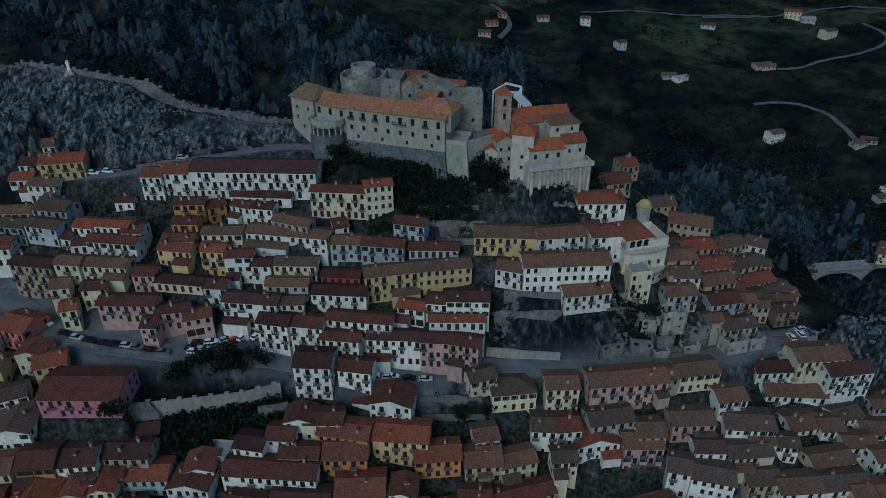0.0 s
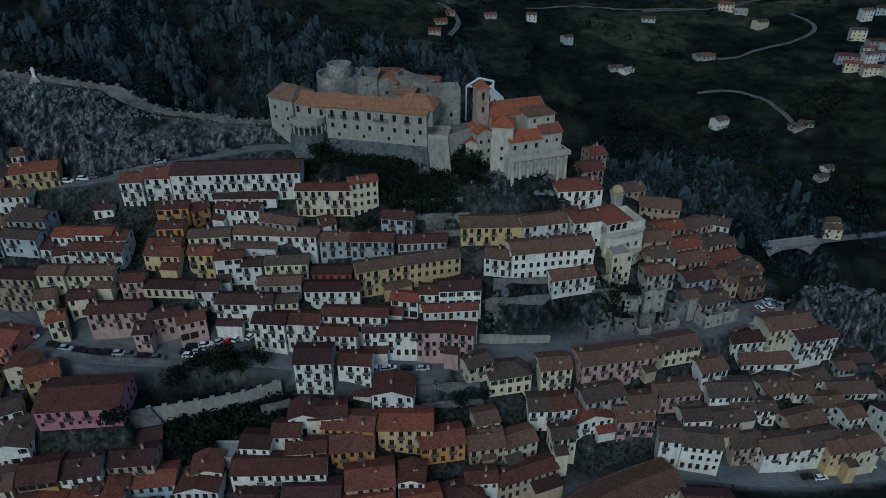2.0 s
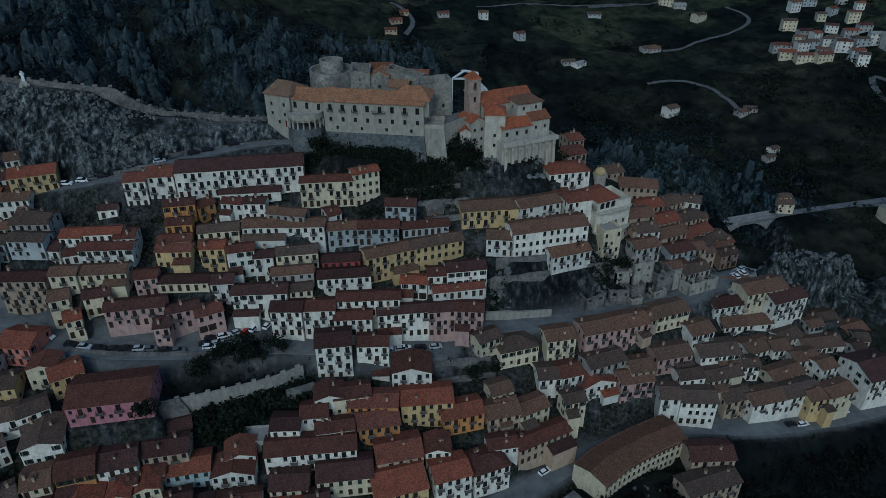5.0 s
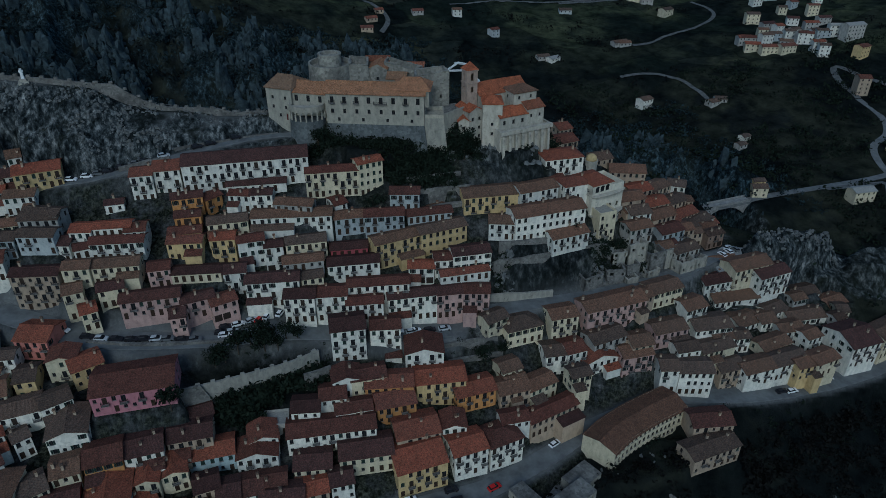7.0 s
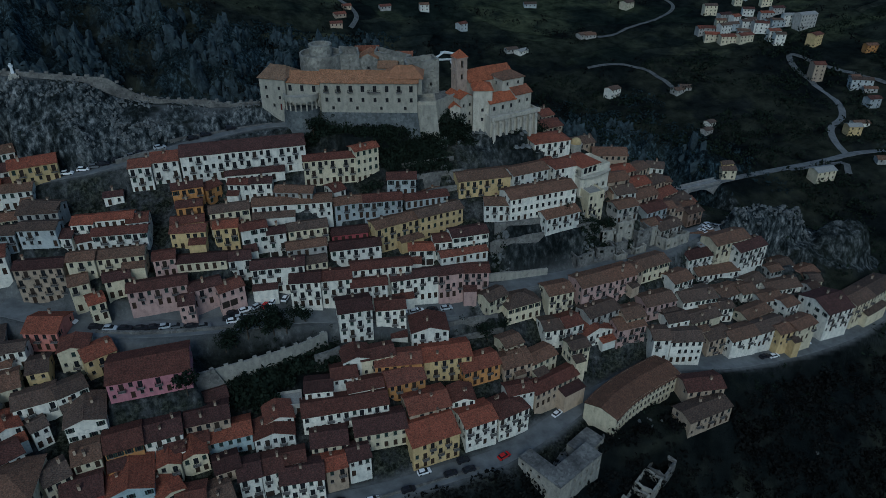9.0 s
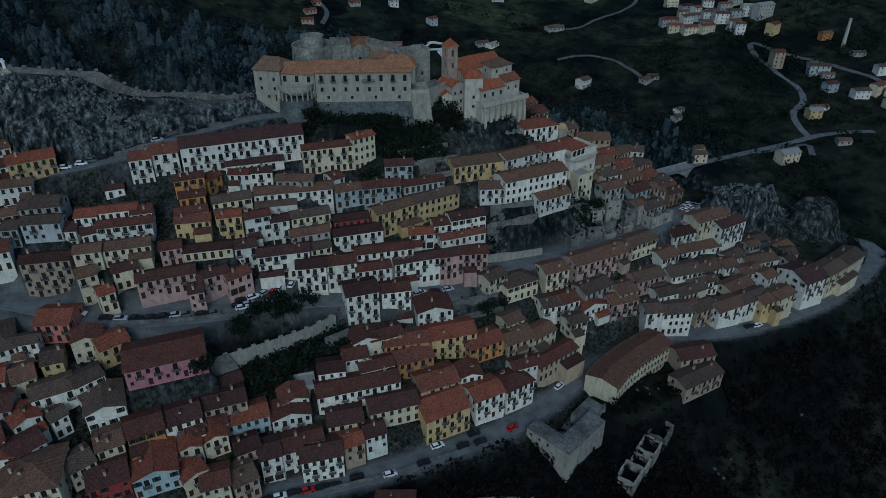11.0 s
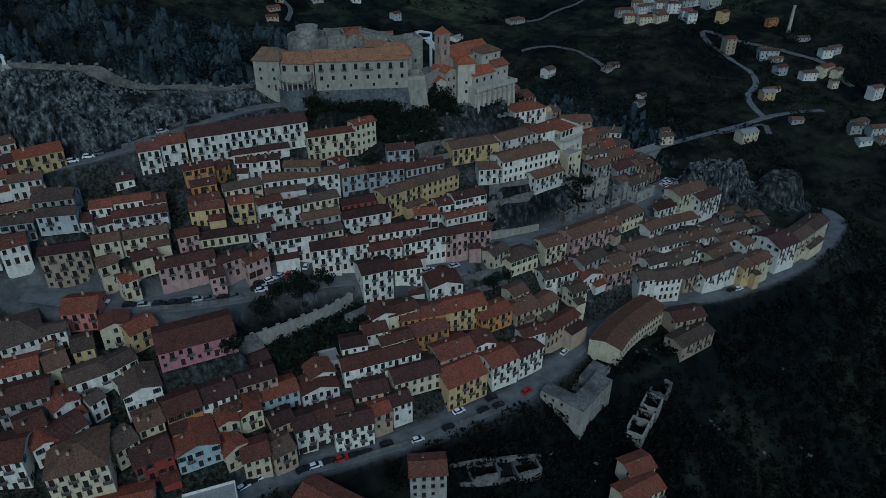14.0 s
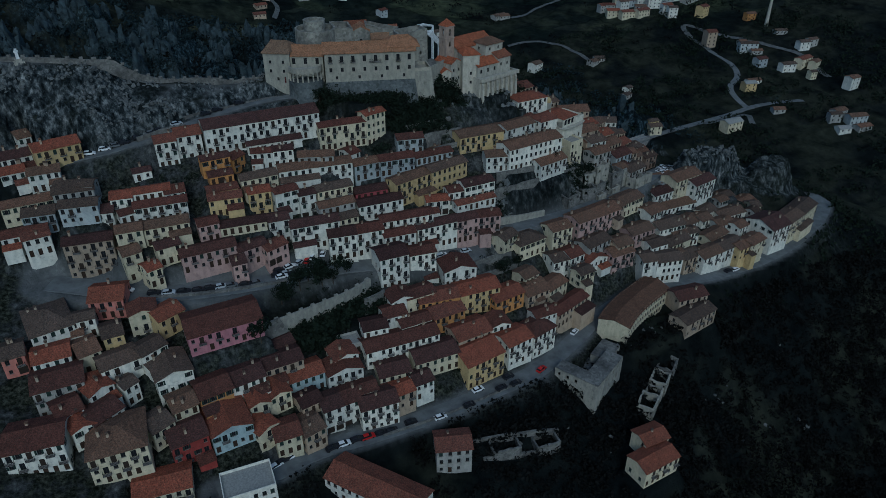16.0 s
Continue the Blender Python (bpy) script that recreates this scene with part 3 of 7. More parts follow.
plot(-123.5, 178.3, 19.3, 13.8, 8.0, 4, -10, "tan", "dark")
plot(-113.6, 170.9, 15.8, 5.4, 7.0, 3, 9, "cream", "old")
plot(-109.0, 163.7, 12.7, 4.4, 6.0, 2, 17, "cream", "red")
plot(-103.0, 170.3, 15.9, 7.1, 7.0, 2, 7, "cream", "dark")
plot(-91.7, 166.1, 13.7, 16.7, 8.0, 2, -1, "pink", "dark")
plot(-84.1, 159.8, 9.9, 4.4, 7.0, 2, -1, "pink", "dark")
plot(-79.0, 164.7, 11.7, 9.6, 7.0, 2, 10, "pink", "dark")
plot(-72.1, 163.9, 10.4, 7.8, 8.0, 2, 18, "pink", "red")
plot(-137.6, 185.0, 21.1, 7.4, 8.0, 2, 5, "white", "red")
plot(19.7, 150.4, -5.2, 12.7, 10.0, 2, 7, "cream", "old", "h")
plot(10.4, 151.4, -1.8, 7.8, 8.0, 2, 19, "cream", "old")
plot(33.7, 149.4, -3.3, 9.3, 8.0, 3, 2, "cream", "old")
plot(70.2, 143.5, -11.3, 12.3, 8.0, 2, 3, "pink", "old")
plot(57.7, 139.6, -11.7, 7.6, 8.0, 2, 2, "tan", "old")
plot(46.7, 142.6, -9.8, 12.8, 8.0, 2, 11, "grey", "old")
plot(82.7, 150.1, -8.6, 8.7, 8.0, 2, 9, "white", "old")
plot(87.3, 144.5, -13.6, 13.8, 9.0, 2, -3, "white", "old")
plot(107.4, 151.7, -20.8, 9.8, 9.0, 3, 11, "white", "old")
plot(115.2, 150.2, -20.5, 6.6, 8.0, 2, 1, "white", "old")
plot(28.3, 141.1, -11.2, 7.0, 8.0, 3, -3, "white", "old")
plot(34.6, 140.6, -10.8, 6.9, 8.0, 3, 7, "white", "red")
plot(42.5, 139.4, -14.4, 12.2, 9.0, 2, 8, "white", "red", "y")
plot(55.4, 137.9, -14.0, 10.8, 9.0, 3, -0, "pink", "old")
plot(64.4, 130.8, -16.2, 5.9, 8.0, 3, -14, "white", "old")
plot(72.9, 128.8, -17.3, 11.1, 8.0, 3, -14, "white", "old")
plot(87.9, 131.7, -21.9, 9.6, 8.0, 3, 5, "tan", "old")
plot(97.0, 129.2, -22.1, 12.1, 8.0, 2, 4, "white", "old")
plot(110.1, 130.7, -22.6, 13.5, 8.0, 2, 5, "white", "old")
plot(114.7, 127.5, -22.7, 7.6, 7.0, 2, 3, "yellow", "old")
plot(122.4, 127.8, -22.3, 10.1, 7.0, 2, 10, "cream", "old")
plot(103.7, 165.3, -11.0, 15.4, 8.0, 2, 3, "white", "dark")
plot(122.9, 162.0, -9.0, 14.4, 8.0, 3, 9, "white", "dark")
plot(115.6, 166.0, -6.5, 16.7, 9.0, 2, 6, "cream", "old")
plot(108.1, 160.5, -16.5, 18.1, 8.0, 2, -3, "white", "old")
plot(73.7, 136.3, -15.0, 8.2, 7.0, 1, -1, "white", "old")
plot(85.3, 136.9, -17.2, 12.9, 7.0, 2, 5, "cream", "old")
plot(109.7, 137.9, -21.5, 12.4, 7.0, 1, 10, "cream", "old")
plot(132.9, 150.9, -22.7, 15.3, 8.0, 2, -2, "white", "old")
plot(120.9, 143.9, -21.1, 9.2, 7.0, 2, -1, "white", "old")
plot(121.9, 154.7, -20.6, 9.3, 7.0, 2, 15, "white", "old")
plot(142.6, 164.0, -22.6, 11.4, 8.0, 2, 2, "white", "old")
plot(151.4, 157.7, -24.3, 10.1, 8.0, 1, 9, "white", "old")
plot(125.2, 138.5, -21.0, 6.8, 7.0, 2, 9, "white", "old")
plot(74.0, 155.8, -3.6, 12.5, 8.0, 2, 9, "cream", "old")
plot(63.3, 152.6, -3.5, 8.3, 7.0, 2, 15, "tan", "old")
plot(11.5, 137.0, -11.0, 6.7, 7.0, 1, 11, "cream", "old")
plot(12.2, 132.6, -13.5, 6.8, 8.0, 2, 6, "tan", "old")
plot(79.2, 222.3, 16.7, 7.7, 8.0, 2, 6, "tan", "old")
plot(86.9, 212.7, 14.4, 14.1, 9.0, 2, -19, "tan", "old")
plot(86.3, 202.3, 10.8, 9.9, 8.0, 2, 12, "tan", "red")
plot(102.3, 214.9, 4.0, 12.2, 8.0, 2, 21, "tan", "old")
plot(115.3, 218.5, 2.0, 7.6, 8.0, 2, -32, "white", "old")
plot(75.9, 189.5, 14.5, 9.5, 8.0, 2, 3, "tan", "old")
plot(88.6, 194.1, 8.3, 11.6, 8.0, 2, 11, "tan", "red")
plot(107.2, 208.4, 0.0, 10.1, 8.0, 2, 17, "tan", "old")
plot(76.4, 183.5, 11.7, 8.2, 8.0, 2, 1, "white", "old")
plot(88.3, 187.5, 6.6, 10.8, 8.0, 2, 12, "tan", "old")
plot(109.2, 203.5, -3.8, 13.8, 8.0, 2, 18, "tan", "red")
plot(88.6, 180.4, 3.9, 10.5, 8.0, 2, 11, "blue", "dark")
plot(104.7, 192.2, -3.9, 10.2, 8.0, 2, 21, "tan", "old")
plot(115.3, 199.9, -6.0, 12.3, 8.0, 2, 26, "blue", "old")
plot(72.9, 175.9, 9.9, 9.4, 7.0, 2, 6, "grey", "old")
plot(92.0, 173.8, -1.1, 11.2, 7.0, 3, 12, "grey", "old")
plot(120.9, 201.0, -8.0, 6.9, 7.0, 2, 5, "tan", "red")
plot(-138.3, 217.7, 34.7, 10.6, 8.0, 2, 6, "white", "dark")
plot(-140.6, 210.9, 32.0, 7.2, 7.0, 2, 5, "white", "red")
plot(-131.6, 207.0, 31.8, 9.2, 7.0, 2, -3, "white", "old")
plot(-124.3, 196.4, 28.3, 11.8, 7.0, 2, -8, "grey", "old")
plot(-138.1, 198.3, 26.5, 14.8, 8.0, 2, 3, "cream", "old")
plot(-140.1, 187.0, 21.8, 12.7, 8.0, 2, -1, "white", "red")
plot(-148.0, 148.4, 6.2, 5.5, 8.0, 2, 2, "salmon", "old")
plot(-101.2, 96.1, -17.0, 13.0, 9.0, 2, -5, "white", "flat", "f")
plot(59.4, 217.6, 28.1, 8.9, 9.0, 2, 11, "tan", "red")
plot(71.0, 246.0, 21.7, 6.6, 9.0, 2, 12, "tan", "red")
plot(68.6, 111.4, -22.6, 12.7, 8.0, 2, -8, "tan", "dark")
plot(64.6, 103.8, -25.5, 17.1, 8.0, 2, 8, "tan", "old")
plot(110.3, 175.1, -9.9, 12.3, 7.0, 2, -5, "cream", "old")
plot(-32.2, 137.2, -5.2, 10.4, 7.0, 2, -0, "cream", "dark")
plot(157.4, 136.7, -24.0, 12.4, 9.0, 3, 14, "cream", "old")
plot(170.7, 140.4, -24.0, 15.6, 9.0, 3, 16, "cream", "old")
plot(-44.0, 111.7, -17.6, 6.1, 7.0, 2, 1, "white", "dark")
plot(-61.5, 114.0, -16.0, 6.8, 6.0, 1, -3, "white", "dark")
plot(-78.5, 115.3, -14.2, 6.4, 7.0, 1, 8, "tan", "dark")
plot(-59.5, 130.6, -11.5, 7.0, 6.0, 1, -5, "grey", "flat", "f")
plot(-70.0, 85.0, -24.0, 28.0, 10.0, 2, -56, "white", "red")

LINES = {k: (spline(v), w) for k, (v, w) in ROADS.items()}


def infill(seed, patches, gap, sizes, walls, roofs, tries):
    """Small houses that fill the gaps of a quarter, their eaves following the neighbours'."""
    rng = random.Random(seed)
    near = [p for p in PLAN]
    made = 0
    for _ in range(tries):
        cx, cy, rx, ry = rng.choice(patches)
        a, q = rng.uniform(0, 2 * math.pi), math.sqrt(rng.random())
        x, y = cx + rx * q * math.cos(a), cy + ry * q * math.sin(a)
        w, d = rng.uniform(*sizes), rng.uniform(5.0, 7.0)
        if any(abs(x - p[0]) < (p[3] + w) / 2 - gap and abs(y - p[1]) < (p[4] + d) / 2 - gap for p in PLAN):
            continue
        if any(np.min((line[:, 0] - x) ** 2 + (line[:, 1] - y) ** 2) < (road_w / 2 + 0.5 * max(w, d) + 2.2) ** 2 for line, road_w in LINES.values()):
            continue
        ws = [(1 / (1 + (x - p[0]) ** 2 + (1.5 * (y - p[1])) ** 2) ** 1.5, p[2]) for p in near]
        eave = sum(k * e for k, e in ws) / sum(k for k, _ in ws) - rng.uniform(0.2, 1.6)
        plot(round(x, 1), round(y, 1), round(eave, 1), round(w, 1), round(d, 1), rng.choice([1, 2, 2]), round(rng.gauss(10, 12)), rng.choice(walls), rng.choice(roofs))
        made += 1
    return made


infill(4, [(92, 192, 28, 20), (106, 200, 18, 12)], 1.6, (5.0, 8.0), ["tan", "tan", "earth", "earth", "grey"], ["brown", "old", "old", "brown", "red"], 260)
infill(8, [(95, 143, 52, 18), (45, 137, 30, 8), (130, 152, 22, 14)], 0.6, (4.5, 7.0), ["white", "cream", "tan", "grey"], ["old", "old", "brown"], 160)
infill(9, [(-60, 185, 70, 26), (-100, 170, 34, 16), (-110, 128, 36, 14)], 0.6, (4.0, 6.0), ["white", "cream", "grey", "tan"], ["dark", "old", "red"], 120)


def wildness(x, y):
    """0 in the town, 1 on the open slopes."""
    inside = np.zeros(np.shape(x))
    for cx, cy, rx, ry in ((-60, 165, 110, 62), (35, 150, 60, 40), (100, 150, 60, 34), (85, 200, 50, 36), (-110, 135, 70, 48), (-20, 120, 60, 24), (-5, 222, 62, 26)):
        inside = np.maximum(inside, 1 - np.sqrt(((x - cx) / rx) ** 2 + ((y - cy) / ry) ** 2))
    return 1 - step(0.0, 0.22, inside)


def crags(x, y):
    """Where bare crags and rock needles stand in the gorge behind the ridge."""
    west = step(400, 440, y) * (1 - step(500, 560, y)) * (1 - step(40, 90, x)) * step(-420, -330, x)
    east = step(262, 285, y) * (1 - step(350, 400, y)) * step(60, 90, x) * (1 - step(170, 230, x))
    return np.maximum(west, east)


def ground(x, y):
    x, y = np.asarray(x, float), np.asarray(y, float)
    z = mounds(x, y)
    wild = wildness(x, y)
    far = np.hypot(x - 20, y - 160)
    z = z + wild * (fbm(x, y, 40, 4) * 3.0 + fbm(x + 300, y, 14, 4, True) * 1.6) * step(0, 40, far) + step(500, 1500, far) * (fbm(x, y, 700, 3) * 90 + 50)
    # the gorge walls: stepped crags
    gorge = np.exp(-((y - 300 - 0.1 * x) / 45) ** 2) * step(-400, -250, x) * (1 - step(170, 230, x))
    z = z + gorge * fbm(x, y + 90, 30, 5, True) * 9
    west = crags(x, y)
    z = z + west * (fbm(x + 40, y * 0.45, 40, 5, True) * 19 + fbm(x * 1.4, y * 0.5 + 70, 15, 4, True) * 6 + 3)
    # the rocky crest with the wall path, falling towards the upper road
    c = np.array(CREST)
    cy, cz = np.interp(x, c[:, 0], c[:, 1]), np.interp(x, c[:, 0], c[:, 2])
    away = np.where(y < cy, (cy - y) * 0.88, (y - cy) * 1.5)
    slant = fbm(x * 1.0 + y * 0.55, y * 0.45, 6.5, 5, True)
    crest = cz - np.maximum(away - 1.5, 0) + (fbm(x, y, 15, 3, True) * 2.6 + slant * 2.6 - 1.6) * step(1, 7, np.abs(y - cy)) * (1 - 0.75 * step(-92, -78, x))
    crest = np.where((x > -46) | (y < cy - 26), -999, crest)
    z = np.maximum(z, crest)
    # castle rock
    for px, py, rx, ry, top in ((-26, 229, 34, 17, 43.5), (-14, 210, 24, 9, 37.0), (10, 218, 18, 15, 40.5), (34, 208, 17, 14, 33.5), (38, 199, 14, 8, 29.5), (22, 201, 12, 8, 30.0), (45, 106, 24, 9, -29.5), (10, 100, 16, 10, -33.5)):
        q = np.sqrt(((x - px) / rx) ** 2 + ((y - py) / ry) ** 2)
        z = np.maximum(z, top - np.maximum(q - 0.85, 0) * 48 + fbm(x, y, 7, 3, True) * 1.3 * step(0.85, 1.1, q))
    # limestone outcrop beyond the little square
    q = np.sqrt(((x - 141) / 22) ** 2 + ((y - 175) / 6.5) ** 2)
    z = np.maximum(z, -3.2 - 0.11 * (x - 125) - np.maximum(q - 0.75, 0) * 30 + fbm(x * 0.7 + y * 0.5, y * 1.1 - x * 0.3, 5.5, 5, True) * 3.4)
    q = np.sqrt(((x - 176) / 18) ** 2 + ((y - 166) / 12) ** 2)
    z = np.maximum(z, -15 - np.maximum(q - 0.6, 0) * 40 + fbm(x, y, 8, 5, True) * 4)
    # crag under the palace terrace
    q = np.exp(-((x - 42) / 24) ** 2 - ((y - 164) / 7) ** 2)
    z = z + q * fbm(x, y, 6, 4, True) * 2.0
    # every house stands on its own terrace
    z = z.copy()
    for hx, hy, eave, w, d, floors, turn, *_ in PLAN:
        r = 0.5 * math.hypot(w, d) + 9
        k = (np.abs(x - hx) < r) & (np.abs(y - hy) < r)
        if not k.any():
            continue
        c, sn = math.cos(radians(turn)), math.sin(radians(turn))
        dx, dy = x[k] - hx, y[k] - hy
        u, v = np.abs(dx * c + dy * sn) - w / 2, np.abs(dy * c - dx * sn) - d / 2
        out = np.hypot(np.maximum(u, 0), np.maximum(v, 0))
        z[k] = np.maximum(z[k], eave - 3.0 * floors - 0.5 - np.maximum(out - 0.8, 0) * 1.6)
        z[k] = np.where(out < 1.0, np.minimum(z[k], eave - 2.4), z[k])
    # roads cut into the slope
    near = (x > -240) & (x < 420) & (y > 40) & (y < 420)
    xn, yn, zn = x[near], y[near], z[near]
    for line, w in LINES.values():
        best, level = np.full(xn.shape, 1e9), np.zeros(xn.shape)
        for k in range(0, len(line), 2):
            dd = (xn - line[k, 0]) ** 2 + (yn - line[k, 1]) ** 2
            hit = dd < best
            best[hit], level[hit] = dd[hit], line[k, 2]
        f = 1 - step(w / 2 + 0.8, w / 2 + 5.0, np.sqrt(best))
        zn = zn * (1 - f) + (level - 0.25) * f
    z = z.copy()
    z[near] = zn
    # the cleft under the bridge
    return z - 28 * np.exp(-((x - 183) / 12) ** 4) * step(222, 245, y) * (1 - step(300, 330, y))


def spread(lo, hi, gap, reach, grow):
    a = list(np.arange(lo, hi + gap, gap))
    s = gap
    while a[-1] < reach:
        s *= grow
        a.append(a[-1] + s)
    s = gap
    while a[0] > -reach:
        s *= grow
        a.insert(0, a[0] - s)
    return np.array(a)


gx, gy = spread(-190, 200, 1.15, 4200, 1.034), spread(70, 262, 1.15, 4200, 1.021)
GX, GY = np.meshgrid(gx, gy)
GZ = ground(GX.ravel(), GY.ravel()).reshape(GX.shape)
nx, ny = len(gx), len(gy)
idx = np.arange(nx * ny).reshape(ny, nx)
quads = np.stack([idx[:-1, :-1], idx[:-1, 1:], idx[1:, 1:], idx[1:, :-1]], -1).reshape(-1, 4)


def land_material():
    m, nt, b = material("hillside", 1.0)
    b.inputs["Specular IOR Level"].default_value = 0.0
    att = nt.nodes.new("ShaderNodeAttribute")
    att.attribute_name = "wild"
    rocky = nt.nodes.new("ShaderNodeAttribute")
    rocky.attribute_name = "rock"
    big, mid, fine = noise_of(nt, 0.012, 8, 0.62), noise_of(nt, 0.09, 8, 0.7), noise_of(nt, 0.9, 6, 0.7)
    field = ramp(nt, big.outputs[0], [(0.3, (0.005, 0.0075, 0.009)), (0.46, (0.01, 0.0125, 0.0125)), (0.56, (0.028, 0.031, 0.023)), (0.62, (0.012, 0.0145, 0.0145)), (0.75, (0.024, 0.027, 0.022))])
    tf = nt.nodes.new("ShaderNodeTexCoord")
    mf = nt.nodes.new("ShaderNodeMapping")
    mf.inputs["Rotation"].default_value = (0, 0, radians(24))
    mf.inputs["Scale"].default_value = (0.016, 0.034, 0.0)
    nt.links.new(tf.outputs["Object"], mf.inputs["Vector"])
    warp = nt.nodes.new("ShaderNodeMix")
    warp.data_type, warp.blend_type = "RGBA", "LINEAR_LIGHT"
    warp.inputs[0].default_value = 0.18
    nt.links.new(mf.outputs[0], warp.inputs[6])
    nt.links.new(big.outputs[1], warp.inputs[7])
    cells = node(nt, "TexVoronoi", Scale=1.0)
    nt.links.new(warp.outputs[2], cells.inputs["Vector"])
    edges = nt.nodes.new("ShaderNodeTexVoronoi")
    edges.feature = "DISTANCE_TO_EDGE"
    edges.inputs["Scale"].default_value = 1.0
    nt.links.new(warp.outputs[2], edges.inputs["Vector"])
    crop = ramp(nt, cells.outputs["Color"], [(0.15, (0.9, 0.95, 0.95)), (0.45, (1.3, 1.35, 1.25)), (0.7, (1.7, 1.85, 1.45)), (0.85, (3.0, 2.7, 2.2))])
    hedge = ramp(nt, edges.outputs["Distance"], [(0.0, (0.7, 0.72, 0.72)), (0.04, (1, 1, 1))])
    tilled = nt.nodes.new("ShaderNodeAttribute")
    tilled.attribute_name = "tilled"
    parcels = mix(nt, (1.0, 1.0, 1.0), mix(nt, crop.outputs[0], hedge.outputs[0], 1.0, "MULTIPLY"), tilled.outputs["Fac"])
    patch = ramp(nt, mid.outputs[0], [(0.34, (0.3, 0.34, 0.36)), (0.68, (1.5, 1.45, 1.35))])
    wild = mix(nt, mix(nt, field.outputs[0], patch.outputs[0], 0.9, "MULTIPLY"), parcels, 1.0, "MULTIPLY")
    tc = nt.nodes.new("ShaderNodeTexCoord")
    mp = nt.nodes.new("ShaderNodeMapping")
    mp.inputs["Rotation"].default_value = (0.5, radians(32), radians(12))
    mp.inputs["Scale"].default_value = (0.62, 0.42, 0.3)
    nt.links.new(tc.outputs["Object"], mp.inputs["Vector"])
    beds = node(nt, "TexNoise", Scale=0.9, Detail=6.0, Roughness=0.66)
    nt.links.new(mp.outputs[0], beds.inputs["Vector"])
    stone = ramp(nt, beds.outputs[0], [(0.38, (0.006, 0.008, 0.009)), (0.49, (0.03, 0.036, 0.038)), (0.58, (0.1, 0.108, 0.108)), (0.7, (0.27, 0.275, 0.265))])
    paving = ramp(nt, mid.outputs[0], [(0.36, (0.008, 0.009, 0.009)), (0.52, (0.026, 0.028, 0.028)), (0.68, (0.11, 0.112, 0.11))])
    weeds = ramp(nt, fine.outputs[0], [(0.4, (0.012, 0.015, 0.01)), (0.62, (0.05, 0.052, 0.04))])
    town = mix(nt, paving.outputs[0], weeds.outputs[0], ramp(nt, mid.outputs[0], [(0.44, (1, 1, 1)), (0.56, (0, 0, 0))]).outputs[0])
    kerb = nt.nodes.new("ShaderNodeAttribute")
    kerb.attribute_name = "paved"
    setts = ramp(nt, mid.outputs[0], [(0.35, (0.07, 0.073, 0.073)), (0.65, (0.16, 0.163, 0.16))])
    grit = ramp(nt, fine.outputs[0], [(0.35, (0.35, 0.36, 0.37)), (0.5, (0.9, 0.9, 0.9)), (0.68, (1.9, 1.88, 1.8))])
    town = mix(nt, town, grit.outputs[0], 0.85, "MULTIPLY")
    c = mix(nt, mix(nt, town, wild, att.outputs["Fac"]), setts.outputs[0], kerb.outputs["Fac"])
    broken = nt.nodes.new("ShaderNodeMath")
    broken.operation = "MULTIPLY"
    nt.links.new(rocky.outputs["Fac"], broken.inputs[0])
    nt.links.new(ramp(nt, mid.outputs[0], [(0.34, (0.3, 0.3, 0.3)), (0.5, (1, 1, 1))]).outputs[0], broken.inputs[1])
    # rock colour turns bluish beyond the ridge, by the gorge mask
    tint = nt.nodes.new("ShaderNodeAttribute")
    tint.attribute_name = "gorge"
    bluish = mix(nt, stone.outputs[0], mix(nt, stone.outputs[0], (0.62, 0.86, 1.0), 1.0, "MULTIPLY"), tint.outputs["Fac"])
    nt.links.new(mix(nt, c, bluish, broken.outputs[0]), b.inputs["Base Color"])
    bump(nt, b, fine.outputs[0], 0.9, 0.6)
    return m


me = mesh_of("ground", np.stack([GX.ravel(), GY.ravel(), GZ.ravel()], -1).tolist(), quads.tolist(), [land_material()], smooth=True)
sy, sx = np.gradient(GZ, gy, gx)
steep = np.hypot(sx, sy)
wildmap = wildness(GX, GY)
crestmap = ((GX < -44) & (GY > 216 + 0.05 * (GX + 44)) & (GY < 262)) * step(0.2, 0.6, steep)
castle_slope = np.exp(-((GX + 12) / 24) ** 4 - ((GY - 203) / 10) ** 4)
wildmap = np.maximum(wildmap, np.maximum(castle_slope, np.exp(-((GX - 38) / 30) ** 4 - ((GY - 166.5) / 7.5) ** 4)))
rockmap = (1 - 0.85 * castle_slope) * np.clip(np.maximum.reduce([step(0.75, 1.2, steep) * (0.3 * step(118, 135, GY) + 0.4 * wildmap * (GY > 250) * (GY < 420)), crestmap * 1.0, (np.hypot((GX - 143) / 24, (GY - 174) / 9) < 1.1) * 1.0, (np.hypot((GX - 176) / 18, (GY - 166) / 12) < 1.2) * 0.6, crags(GX, GY) * step(0.02, 0.3, fbm(GX + 40, GY * 0.45, 40, 5, True)) * 0.55, np.exp(-((GX - 44) / 26) ** 2 - ((GY - 166) / 7) ** 2) * 0.42, np.exp(-((GX - 24) / 9) ** 2 - ((GY - 198) / 6) ** 2) * 0.8]), 0, 1)
paved = np.zeros(GX.shape)
for name, reach in (("street", 9.0), ("square", 6.0), ("lower", 5.5), ("castle", 4.0)):
    line, _ = LINES[name]
    best = np.full(GX.shape, 1e9)
    for k in range(0, len(line), 3):
        best = np.minimum(best, (GX - line[k, 0]) ** 2 + (GY - line[k, 1]) ** 2)
    paved = np.maximum(paved, 1 - step(reach - 2.0, reach, np.sqrt(best)))
terrain_path = step(-98, -90, GX) * (1 - step(-50, -46, GX)) * step(220, 223, GY) * (1 - step(231, 234, GY)) * step(-0.15, 0.15, fbm(GX, GY * 1.6, 8, 3))
